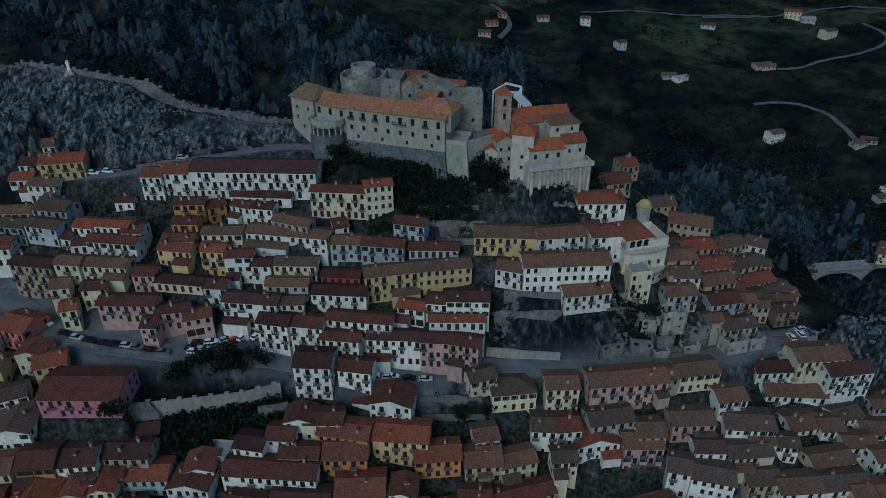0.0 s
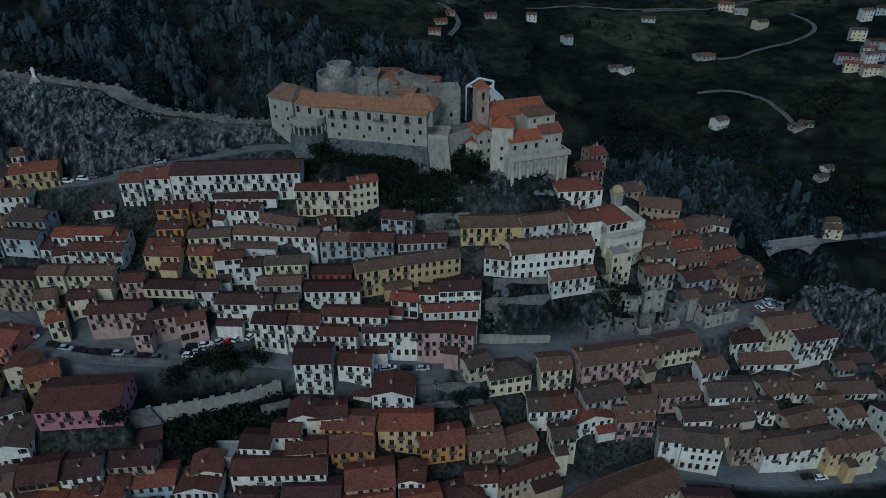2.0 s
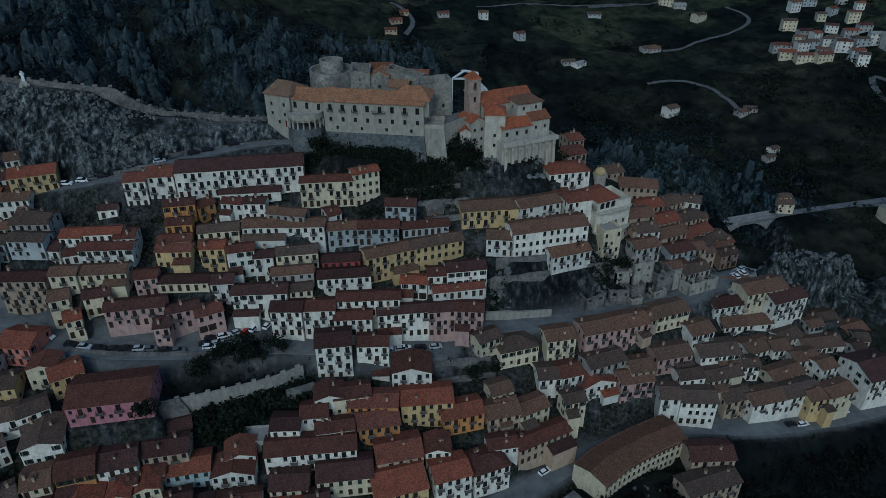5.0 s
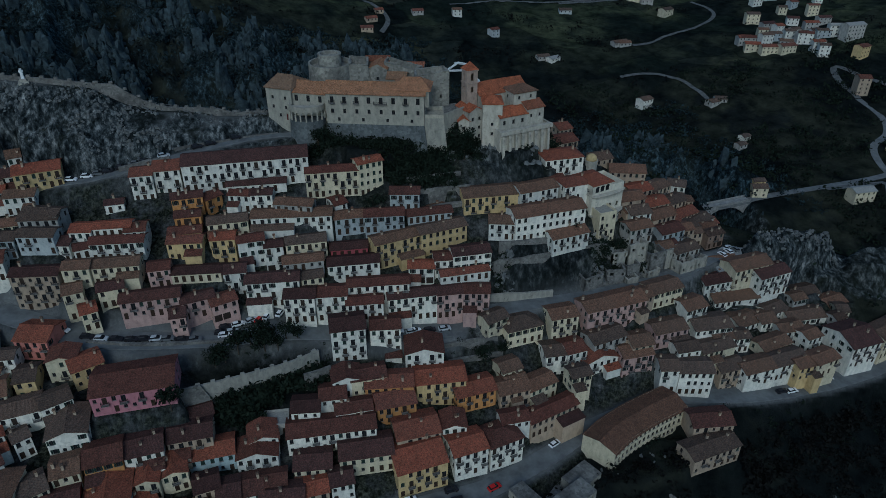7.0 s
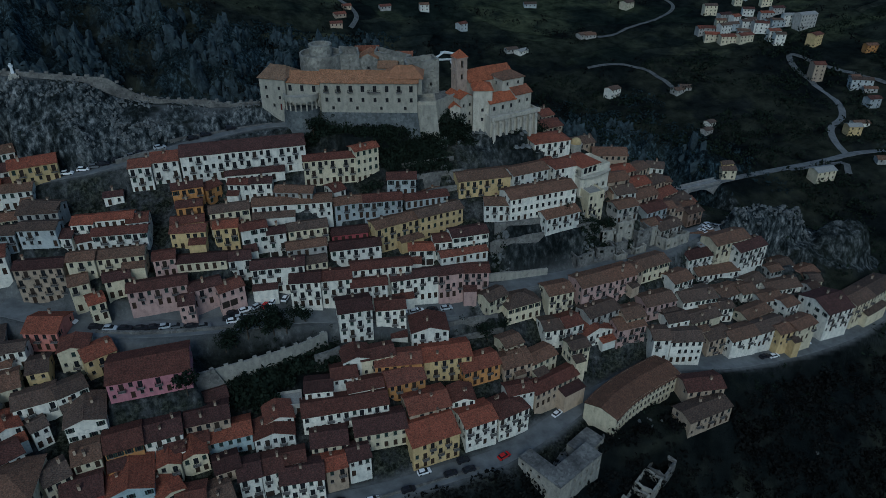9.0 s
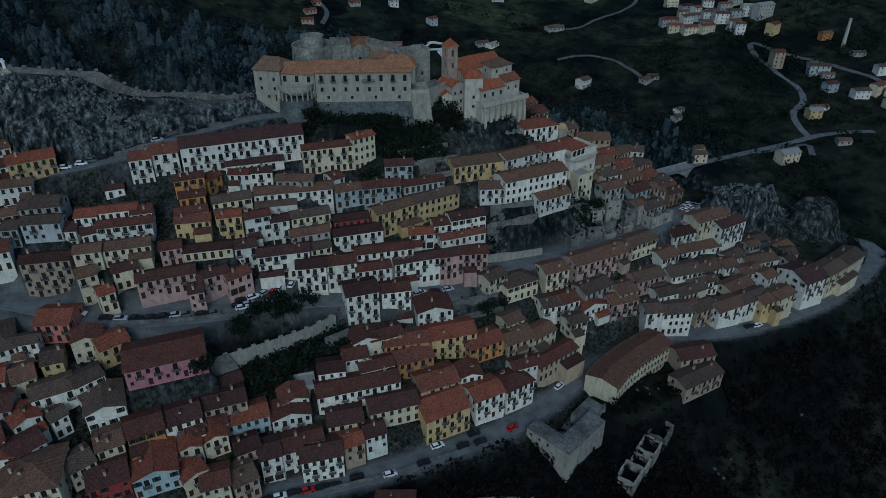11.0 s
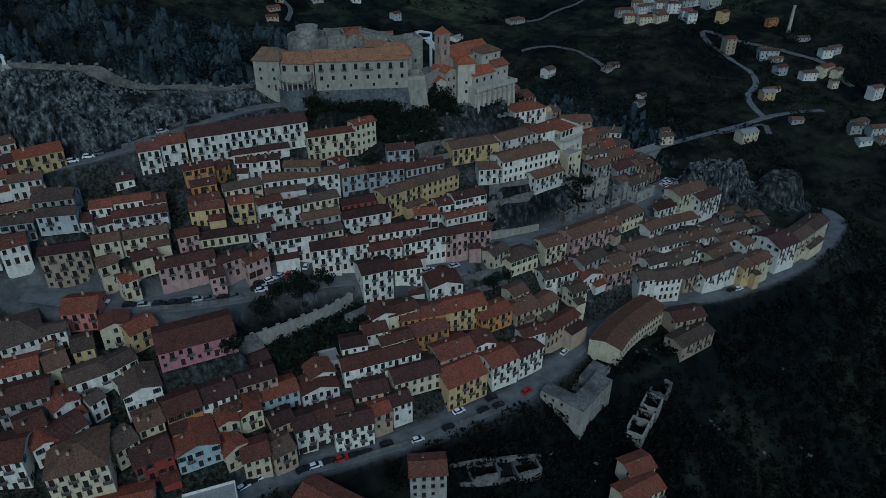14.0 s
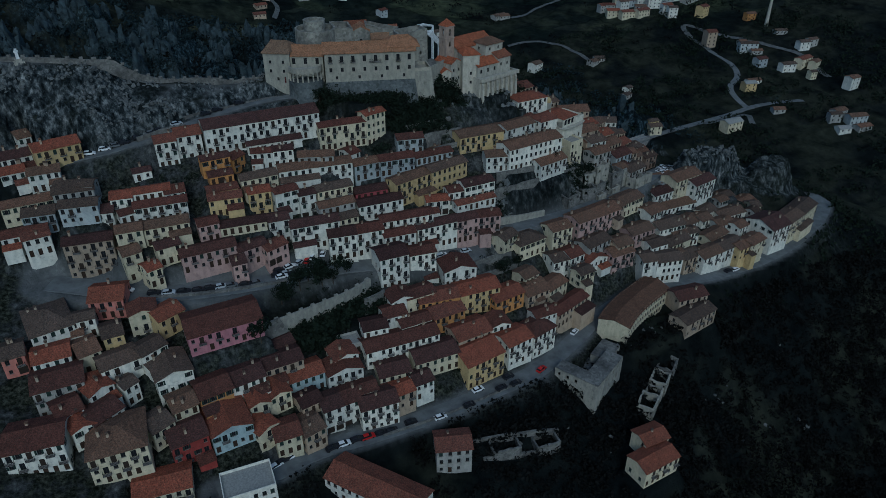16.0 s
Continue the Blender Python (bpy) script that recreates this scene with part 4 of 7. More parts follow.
paved = np.maximum(paved, terrain_path * 0.75)
paved = np.maximum(paved, np.exp(-((GX + 133) / 12) ** 4 - ((GY - 241) / 4) ** 4))
garden = np.exp(-((GX + 63) / 22) ** 4 - ((GY - 140.5) / 10) ** 4)
wildmap, paved = np.maximum(wildmap, garden), paved * (1 - garden)
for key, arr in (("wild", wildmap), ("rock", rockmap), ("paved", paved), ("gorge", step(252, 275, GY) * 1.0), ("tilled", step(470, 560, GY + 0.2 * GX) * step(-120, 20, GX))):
    a = me.attributes.new(key, "FLOAT", "POINT")
    a.data.foreach_set("value", arr.ravel().astype(np.float32))
tagged(new("ground", me), "steep rocky hillside with scrub, crags and dark winter fields", "ground", kind="structure")


def level(x, y):
    """The height of the built ground mesh at a place."""
    i = int(np.clip(np.searchsorted(gx, x) - 1, 0, nx - 2))
    j = int(np.clip(np.searchsorted(gy, y) - 1, 0, ny - 2))
    u, v = (x - gx[i]) / (gx[i + 1] - gx[i]), (y - gy[j]) / (gy[j + 1] - gy[j])
    return float(GZ[j, i] * (1 - u) * (1 - v) + GZ[j, i + 1] * u * (1 - v) + GZ[j + 1, i] * (1 - u) * v + GZ[j + 1, i + 1] * u * v)


# ---- roads ----
ASPHALT = plain("asphalt", (0.13, 0.135, 0.135), 0.85, scale=0.25, vary=0.3)


def road(name, key, label):
    line, w = LINES[key]
    s = Shape()
    rows = []
    for k in range(len(line)):
        a, b = line[max(k - 1, 0)], line[min(k + 1, len(line) - 1)]
        t = Vector((b[0] - a[0], b[1] - a[1], 0)).normalized()
        n = Vector((-t.y, t.x, 0))
        p = Vector(line[k])
        rows.append((p, n))
    v, f = [], []
    for p, n in rows:
        for o, z in ((-w / 2 - 0.1, -1.2), (-w / 2, 0.0), (0, 0.06), (w / 2, 0.0), (w / 2 + 0.1, -1.2)):
            v.append(tuple(p + n * o + Vector((0, 0, z))))
    for k in range(len(rows) - 1):
        for j in range(4):
            f.append((5 * k + j, 5 * k + 5 + j, 5 * k + 6 + j, 5 * k + 1 + j))
    tagged(new(name, mesh_of(name, v, f, [ASPHALT], smooth=False)), label, "road", kind="structure")


road("road_street", "street", "grey asphalt street with parked cars through the town")
road("road_upper_street", "square", "asphalt street leading to the little square")
road("road_lower", "lower", "curving asphalt road below the lowest houses")
road("road_castle", "castle", "narrow paved road climbing to the castle")
road("road_bridge", "bridge", "pale asphalt road crossing the gorge")
road("road_bend", "bend", "narrow pale road winding through the far hamlet")


# ---- houses ----
COUNT = {1: "single-storey", 2: "two-storey", 3: "three-storey", 4: "four-storey"}


def house(x, y, eave, w, d, floors, turn, wall, roof, style="x"):
    """A town house. x, y: its middle; eave: height of the eaves; turn: of its front; style: ridge along x or y, or h for hipped, f for flat."""
    rng = random.Random(int(x * 131 + y * 17 + w * 7))
    base = eave - 3.0 * floors
    m = pose(x, y, base, 0, 0, turn)
    low = min(level(*(m @ Vector((sx * w / 2, sy * d / 2, 0))).xy) for sx in (-1, 1) for sy in (-1, 1)) - base - 0.8
    low = max(min(low, -0.6), -13.0)
    wmat, wword = WALLS[wall]
    rmat, rword = ROOFS[roof]
    root = thing("house", (x, y, base), turn, f"{COUNT[floors]} {wword} plastered house with {rword} roof", "house", "houses of the hill town")
    s = Shape()
    H = 3.0 * floors
    fittings = []

    def openings(width, front):
        cell = 2.25 if front else 3.2
        n = max(1, int(width / cell + 0.3))
        out = []
        gap = width / n
        grand = rng.choice(["plain", "open", "closed", "plain"])
        balconies = rng.random() < 0.75
        for k in range(floors):
            for i in range(n):
                cx = gap * (i + 0.5) + rng.uniform(-0.12, 0.12)
                z = 3.0 * k
                if not front and rng.random() < 0.35:
                    continue
                if rng.random() < 0.07:
                    continue
                if k == 0 and front:
                    r = rng.random()
                    kind = "garage" if r < 0.3 and gap > 2.5 else "door" if r < 0.65 else "small"
                    sill = 0.0 if kind != "small" else 1.1
                elif front and balconies and (i + k) % 2 == 0:
                    kind, sill = rng.choice(["tall", "tall", "tallclosed"]), 0.12
                    if gap > 3.0 and rng.random() < 0.2:
                        kind = "loggia"
                else:
                    kind, sill = (grand if rng.random() < 0.7 else rng.choice(["small", "plain", "closed"])), 1.0
                ow, oh = (DOORS[kind] if kind in DOORS else WINDOWS[kind])[:2]
                if ow > gap - 0.3:
                    kind, sill = "small", 1.2
                    ow, oh = WINDOWS["small"][:2]
                if ow < width - 0.4:
                    out.append((cx - ow / 2, cx + ow / 2, z + sill, z + sill + oh, kind))
        return out

    sides = (((-w / 2, -d / 2), (1, 0), (0, -1), w, True, 0), ((w / 2, -d / 2), (0, 1), (1, 0), d, False, 90), ((w / 2, d / 2), (-1, 0), (0, 1), w, None, 180), ((-w / 2, d / 2), (0, -1), (-1, 0), d, False, -90))
    for (ox, oy), u, n, width, front, ang in sides:
        ops = openings(width, front) if front is not None else []
        s.wall((ox, oy, 0), (*u, 0), (*n, 0), width, low, H, [q[:4] for q in ops])
        for a, b, c, dd, kind in ops:
            cx = (a + b) / 2
            fittings.append((kind, (ox + u[0] * cx, oy + u[1] * cx, c), ang, front))
    rise = (d if style != "y" else w) / 2 * rng.uniform(0.3, 0.38)
    if style == "x":
        for k in (-1, 1):
            s.face([(k * w / 2, -d / 2, H), (k * w / 2, d / 2, H), (k * w / 2, 0, H + rise)])
    elif style == "y":
        for k in (-1, 1):
            s.face([(-w / 2, k * d / 2, H), (w / 2, k * d / 2, H), (0, k * d / 2, H + rise)])
    elif style == "f":
        for x0, x1, y0, y1 in ((-w / 2, w / 2, -d / 2, -d / 2 + 0.25), (-w / 2, w / 2, d / 2 - 0.25, d / 2), (-w / 2, -w / 2 + 0.25, -d / 2 + 0.25, d / 2 - 0.25), (w / 2 - 0.25, w / 2, -d / 2 + 0.25, d / 2 - 0.25)):
            s.box(x0, x1, y0, y1, H, H + 0.9)
    put("wall", s.mesh("house_wall", wmat), root)
    if style == "f":
        r = Shape()
        r.box(-w / 2 + 0.25, w / 2 - 0.25, -d / 2 + 0.25, d / 2 - 0.25, H - 0.1, H + 0.12)
    else:
        r = roof_shape(w, d, rise, rng.uniform(0.3, 0.5), 0.2, "y" if style == "y" else "x", 0.09, rng, min(w, d) / 2 if style == "h" else 0.0)
    top = put("roof", r.mesh("house_roof", rmat), root, (0, 0, H if style != "f" else 0))
    for kind, at, ang, front in fittings:
        if kind in DOORS:
            put("door", DOORS[kind][2], root, at, ang)
            continue
        frame_me, pane_me = WINDOWS[kind][2]
        win = put("window", frame_me, root, at, ang)
        if "closed" not in kind and pane_me:
            put("pane", pane_me, win)
        if kind in ("tall", "tallclosed", "loggia") and front:
            put("balcony", BALCONIES[4 if kind == "loggia" else 2], root, (at[0], at[1], at[2] - 0.02), ang)
    if floors > 1 and style != "f" and w > 6.5 and rng.random() < 0.3:
        aw, ad, ah = w * rng.uniform(0.35, 0.55), rng.uniform(2.2, 3.4), rng.uniform(2.6, 3.2)
        ax = rng.choice([-1, 1]) * (w - aw) / 2
        a = Shape()
        a.box(ax - aw / 2, ax + aw / 2, -d / 2 - ad, -d / 2 - 0.01, low, ah)
        annex = put("annex", a.mesh("annex", wmat), root)
        a = Shape()
        y0, y1 = -d / 2 - ad - 0.3, -d / 2 - 0.02
        a.loft([[(ax - aw / 2 - 0.2, y0, ah + z), (ax + aw / 2 + 0.2, y0, ah + z), (ax + aw / 2 + 0.2, y1, ah + 0.8 + z), (ax - aw / 2 - 0.2, y1, ah + 0.8 + z)] for z in (0.0, 0.18)])
        put("annex_roof", a.mesh("annex_roof", rmat), annex)
    if style != "f":
        for _ in range(rng.choice([0, 1, 1, 2])):
            cx, cy = rng.uniform(-w * 0.38, w * 0.38), rng.uniform(-d * 0.3, d * 0.3)
            zz = rise * (1 - abs(cy) / (d / 2)) if style != "y" else rise * (1 - abs(cx) / (w / 2))
            put("chimney", rng.choice(CHIMNEYS), root, (cx, cy, H + zz + 0.1))
    return root


for spec in PLAN:
    house(*spec)


# ---- the palace with its arched loggia and curved terraces ----
def palace():
    root = thing("palace", (61, 186.5, 6), 16, "tall white palace with arched loggia, curved terraces and red roof", "palace")
    wmat = IVORY
    w, d = 14.6, 11.0
    s = Shape()
    ops = [(x, x + 1.0, z, z + 1.5) for z in (1.0, 4.2, 9.2) for x in (2.2, 5.4, 8.6, 11.8)]
    loggia = [(1.3 + 2.3 * i, 3.1 + 2.3 * i, 16.2, 18.0) for i in range(3)]
    s.wall((-w / 2, -d / 2, 0), (1, 0, 0), (0, -1, 0), w, -9, 15.4, ops)
    s.wall((w / 2, -d / 2, 0), (0, 1, 0), (1, 0, 0), d, -9, 18.0, [(x, x + 1.0, z, z + 1.5) for z in (1.0, 4.2, 9.2, 13.0) for x in (3.0, 6.8)])
    s.wall((w / 2, d / 2, 0), (-1, 0, 0), (0, 1, 0), w, -9, 18.0)
    s.wall((-w / 2, d / 2, 0), (0, -1, 0), (-1, 0, 0), d, -9, 18.0)
    s.wall((-w / 2, -d / 2, 0), (1, 0, 0), (0, -1, 0), 9.0, 15.4, 19.4, loggia, 0.5)
    s.wall((9.0 - w / 2, -d / 2, 0), (0, 1, 0), (1, 0, 0), d, 15.4, 19.4)
    s.wall((-w / 2, d / 2, 0), (0, -1, 0), (-1, 0, 0), d, 15.4, 19.4)
    s.face([(9.0 - w / 2, -d / 2, 15.3), (w / 2, -d / 2, 15.3), (w / 2, d / 2, 15.3), (9.0 - w / 2, d / 2, 15.3)])
    s.box(9.0 - w / 2, w / 2, -d / 2, -d / 2 + 0.3, 15.3, 18.0)
    put("wall", s.mesh("palace_wall", wmat), root)
    for x0, x1, z0, z1 in loggia:
        # dark half-discs and panels stand in for the shade inside the arches
        q = Shape()
        c, r = (x0 + x1) / 2 - w / 2, (x1 - x0) / 2
        for k in range(8):
            a, b = math.pi * k / 8, math.pi * (k + 1) / 8
            q.loft([[(c + r * math.cos(t), -d / 2 - e, 18.0 + r * 0.75 * math.sin(t)) for t in (a, b)] + [(c + r * math.cos(b), -d / 2 - e, 17.98), (c + r * math.cos(a), -d / 2 - e, 17.98)] for e in (0.02, 0.05)])
        q.box(c - r, c + r, -d / 2 + 0.3, -d / 2 + 0.4, 16.2, 18.0)
        put("loggia_arch", q.mesh("loggia_arch", GLASS), root, label="dark sheet standing in for the shade of an open arch")
    put("roof", roof_shape(9.0, d, 1.9, 0.5, 0.2, "x", 0.06, random.Random(5), 4.0).mesh("palace_roof", ROOFS["red"][0]), root, (4.5 - w / 2, 0, 19.4))
    for z, reach in ((15.2, 1.6), (7.6, 2.6)):
        q = Shape()
        edge = [(-w / 2 - 0.4, 0.0), *[(-w / 2 - 0.4 + (w + 0.8) * k / 10, -d / 2 - 0.5 - reach * math.sin(math.pi * k / 10) ** 0.6) for k in range(11)], (w / 2 + 0.4, 0.0)]
        q.loft([[(x, y, z + h) for x, y in edge] for h in (0.0, 0.35)])
        q.loft([[(x * 0.97, y * 0.97, z - 0.35) for x, y in edge], [(x * 0.99, y * 0.99, z) for x, y in edge]])
        put("terrace", q.mesh("palace_terrace", PALE), root, label="curved pale stone cornice")
    q = Shape()
    bow = [(-w / 2 + 0.3, -d / 2), *[(-w / 2 + 0.3 + (w - 0.6) * k / 10, -d / 2 - 2.2 * math.sin(math.pi * k / 10) ** 0.6) for k in range(1, 10)], (w / 2 - 0.3, -d / 2)]
    q.loft([[(x, y, z) for x, y in bow] for z in (-9, 7.6)])
    put("bow_front", q.mesh("bow_front", wmat), root)
    for k, (x, y) in enumerate(bow[1:-1]):
        if k % 2 == 0:
            for z in (1.2, 4.4):
                f, p = WINDOWS["small"][2]
                t = (bow[k + 2][0] - bow[k][0], bow[k + 2][1] - bow[k][1])
                win = put("window", f, root, (x, y - 0.2, z), math.degrees(math.atan2(t[1], t[0])))
    for a, b, c, e in ops:
        if c > 8:
            put("window", WINDOWS["plain"][2][0], root, ((a + b) / 2 - w / 2, -d / 2, c))
    for z in (1.0, 4.2, 9.2, 13.0):
        for y in (3.5, 7.3):
            put("window", WINDOWS["plain"][2][0], root, (w / 2, y - d / 2, z), 90)


def dome_tower():
    root = thing("domed_chapel", (68.5, 208.5, 12.5), 0, "small round chapel tower with a pale yellow dome", "chapel")
    q = Shape()
    q.tube(0, 0, -6, 9.0, 2.4, 2.4, 20)
    q.tube(0, 0, 9.0, 9.4, 2.7, 2.7, 20)
    put("drum", q.mesh("chapel_drum", PALE), root)
    q = Shape()
    rr = lambda a: [(2.3 * math.cos(a) * math.cos(2 * math.pi * i / 20), 2.3 * math.cos(a) * math.sin(2 * math.pi * i / 20), 9.4 + 2.4 * math.sin(a)) for i in range(20)]
    q.loft([rr(radians(15 * k)) for k in range(6)])
    put("dome", q.mesh("chapel_dome", WALLS["yellow"][0], smooth=True), root, label="pale yellow dome")


palace()
dome_tower()


# ---- castle ----
def windows_on(parent, rows):
    for kind, at, ang in rows:
        f, p = WINDOWS[kind][2]
        win = put("window", f, parent, at, ang)
        if p:
            put("pane", p, win)


def block(parent, ax, ay, bx, by, depth, z0, z1, wall, roof=None, rise=1.5, over=0.4, rows=(), style="x", batter=0.0, name="wall", hip=0.0):
    """An upright block whose front runs from a to b; rows: (sill height, kind, count) for the front."""
    w = math.hypot(bx - ax, by - ay)
    turn = math.degrees(math.atan2(by - ay, bx - ax))
    m = pose((ax + bx) / 2, (ay + by) / 2, 0, 0, 0, turn)
    s = Shape()
    ops, fit = [], []
    for sill, kind, count in rows:
        ow, oh = WINDOWS[kind][:2]
        for i in range(count):
            cx = w * (i + 0.5) / count
            ops.append((cx - ow / 2, cx + ow / 2, sill, sill + oh))
            fit.append((kind, m @ Vector((cx - w / 2, 0, sill)), turn))
    s.wall((-w / 2, 0, 0), (1, 0, 0), (0, -1, 0), w, z0, z1, ops)
    side = []
    for sill, kind, count in rows[:2]:
        ow, oh = WINDOWS[kind][:2]
        n = max(1, int(depth / 5))
        for i in range(n):
            cx = depth * (i + 0.5) / n
            side.append((cx - ow / 2, cx + ow / 2, sill, sill + oh))
            fit.append((kind, m @ Vector((w / 2, cx, sill)), turn + 90))
            fit.append((kind, m @ Vector((-w / 2, depth - cx, sill)), turn - 90))
    s.wall((w / 2, 0, 0), (0, 1, 0), (1, 0, 0), depth, z0, z1, side)
    s.wall((-w / 2, depth, 0), (0, -1, 0), (-1, 0, 0), depth, z0, z1, side)
    s.wall((w / 2, depth, 0), (-1, 0, 0), (0, 1, 0), w, z0, z1)
    if roof and not hip:
        if style == "x":
            for k in (-1, 1):
                s.face([(k * w / 2, 0, z1), (k * w / 2, depth, z1), (k * w / 2, depth / 2, z1 + rise)])
        else:
            for k in (0, depth):
                s.face([(-w / 2, k, z1), (w / 2, k, z1), (0, k, z1 + rise)])
    if not roof:
        s.face([(-w / 2, 0, z1 - 1.2), (w / 2, 0, z1 - 1.2), (w / 2, depth, z1 - 1.2), (-w / 2, depth, z1 - 1.2)])
        for x0, x1, y0, y1 in ((-w / 2, w / 2, 0.6, 0.62), (-w / 2, w / 2, depth - 0.62, depth - 0.6)):
            s.box(x0 + 0.6, x1 - 0.6, y0, y1, z1 - 1.2, z1)
        for x in (-w / 2, w / 2 - 0.6):
            s.box(x, x + 0.6, 0, depth, z1 - 0.01, z1 + 0.02)
        s.box(-w / 2 + 0.6, w / 2 - 0.6, 0, 0.6, z1 - 0.01, z1 + 0.02)
        s.box(-w / 2 + 0.6, w / 2 - 0.6, depth - 0.6, depth, z1 - 0.01, z1 + 0.02)
    ob = put(name, s.mesh(name, wall), parent)
    ob.matrix_basis = m
    if batter:
        q = Shape()
        zt = z0 + (z1 - z0) * (0.36 if roof else 0.9)
        q.loft([[(-w / 2 - batter, -batter, z0 - 3), (w / 2 + batter, -batter, z0 - 3), (w / 2 + batter, depth, z0 - 3), (-w / 2 - batter, depth, z0 - 3)],
                [(-w / 2 - 0.02, -0.03, zt), (w / 2 + 0.02, -0.03, zt), (w / 2 + 0.02, depth, zt), (-w / 2 - 0.02, depth, zt)]], caps=False)
        put("plinth", q.mesh("plinth", PLINTH if roof else wall), parent).matrix_basis = m
    if roof:
        r = put("roof", roof_shape(w, depth, rise, over, 0.25, style, 0.12, random.Random(int(ax * 9 + by)), hip).mesh("roof", roof), parent)
        r.matrix_basis = m @ pose(0, depth / 2, z1)
    windows_on(parent, fit)
    return ob


castle = thing("castle", (0, 0, 0), 0, "pale stone castle with terracotta roofs and a round tower", "castle")
# west block, long wing, keep
block(castle, -51.6, 226.5, -43.2, 221, 12, 36, 54.6, CASTLE, TERRACOTTA, 3.0, 0.5, ((50.6, "small", 2), (47.2, "small", 2), (44.2, "small", 1)), "x", 0, "west_block", 2.4)
block(castle, -43.4, 222.5, -31.6, 216.5, 10, 40, 53.4, CASTLE, TERRACOTTA, 2.6, 0.5, ((50.2, "tall", 3),), "x", 0, "loggia_block")
block(castle, -31.8, 214.2, 0.5, 203.2, 9, 37.5, 54.8, CASTLE, TERRACOTTA, 2.7, 0.6, ((51.2, "tall", 8), (47.6, "plain", 8), (44.8, "small", 4)), "x", 1.2, "long_wing")
block(castle, -9.5, 208.0, 2.5, 204.0, 10, 50, 56.0, CASTLE, TERRACOTTA, 2.9, 0.6, (), "x", 0, "east_end", 4.0)
block(castle, -2.7, 205.2, 7.4, 202.8, 9, 34.5, 47.4, CASTLE, None, 0, 0, (), "x", 1.6, "bastion")


def open_ring(name, corners, z0, tops, floor, thick, mat, windows=()):
    """Roofless walls round a yard: outer corners against the clock, the height of each corner, the yard's level; windows: (side, along, sill, width, height)."""
    n = len(corners)
    p = [Vector((*c, 0)) for c in corners]
    inner = []
    for i in range(n):
        a, b, c = p[i - 1], p[i], p[(i + 1) % n]
        u, v = (b - a).normalized(), (c - b).normalized()
        na, nb = Vector((-u.y, u.x, 0)), Vector((-v.y, v.x, 0))
        inner.append(b + (na + nb) * (thick / (1 + na.dot(nb))))
    q = Shape()
    for i in range(n):
        j = (i + 1) % n
        up = lambda pt, z: tuple(pt + Vector((0, 0, z)))
        ta, tb = tops[i], tops[j]
        u = p[j] - p[i]
        width = u.length
        u /= width
        low = min(ta, tb) - 0.6
        ops = [(along * width - w / 2, along * width + w / 2, sill, sill + h) for side, along, sill, w, h in windows if side == i]
        q.wall(p[i], u, Vector((u.y, -u.x, 0)), width, z0, low, ops, thick)
        q.face([up(p[i], low), up(p[j], low), up(p[j], tb), up(p[i], ta)])
        q.face([up(inner[j], floor), up(inner[i], floor), up(inner[i], ta), up(inner[j], tb)])
        k = 6
        for m in range(k):
            f, g = m / k, (m + 1) / k
            rough = [0.22 * math.sin(7.1 * (i + 1) * x + 2.3 * x) for x in (f, g)]
            za, zb = ta + (tb - ta) * f, ta + (tb - ta) * g
            A, B, C, D = p[i].lerp(p[j], f), p[i].lerp(p[j], g), inner[i].lerp(inner[j], g), inner[i].lerp(inner[j], f)
            q.loft([[up(A, za - 0.3), up(B, zb - 0.3), up(C, zb - 0.3), up(D, za - 0.3)], [up(A, za + rough[0]), up(B, zb + rough[1]), up(C, zb + rough[1]), up(D, za + rough[0])]])
    q.face([tuple(v + Vector((0, 0, floor))) for v in inner])
    return put(name, q.mesh(name, mat), castle)


open_ring("keep", [(0.5, 217.5), (13.0, 217.0), (12.6, 224.0), (2.0, 227.0)], 38, [57.0, 58.4, 58.4, 57.0], 50.5, 0.9, KEEP, ((0, 0.12, 53.0, 0.9, 1.3), (0, 0.45, 53.4, 0.9, 1.3), (0, 0.75, 48.5, 0.8, 1.3), (0, 0.3, 49.2, 0.8, 1.2), (1, 0.4, 53.0, 0.9, 1.4)))
open_ring("courtyard_wall", [(-8.5, 229.4), (2.2, 225.6), (6.0, 229.5), (-6.0, 236.5)], 40, [59.6, 57.0, 57.2, 59.6], 52.0, 0.7, KEEP)
open_ring("west_court", [(-21.5, 230.0), (-14.5, 228.0), (-13.0, 237.0), (-20.0, 239.5)], 40, [59.4, 59.2, 59.8, 60.0], 55.0, 0.7, KEEP, ((0, 0.5, 56.0, 0.7, 1.0),))
block(castle, -14.6, 229.0, -8.0, 226.6, 8, 42, 57.6, KEEP, TERRACOTTA, 1.8, 0.3, ((53.5, "small", 1),), "y", 0, "inner_block")
block(castle, -9.0, 222.5, -2.5, 220.0, 7, 42, 55.4, KEEP, TERRACOTTA, 1.5, 0.3, (), "x", 0, "inner_block")
block(castle, -14.0, 237.6, -5.5, 235.4, 4.5, 44, 58.2, KEEP, CHURCH_TILES, 1.1, 0.3, (), "x", 0, "inner_block")
block(castle, -1.5, 236.0, 7.0, 233.0, 5, 42, 55.4, KEEP, CHURCH_TILES, 1.3, 0.3, (), "x", 0, "inner_block")
u = Vector((32.3, -11.0, 0)).normalized()
for along, size in ((2.1, 2), (6.3, 2), (10.6, 2), (18.9, 4), (27.8, 2)):
    p = Vector((-31.8, 214.2, 51.2)) + u * along
    put("balcony", BALCONIES[size], castle, tuple(p), -18.8, "dark iron balcony")
s = Shape()
n = 28


def ring(x, y, r, z):
    return [(x + r * math.cos(2 * math.pi * i / n), y + r * math.sin(2 * math.pi * i / n), z) for i in range(n)]


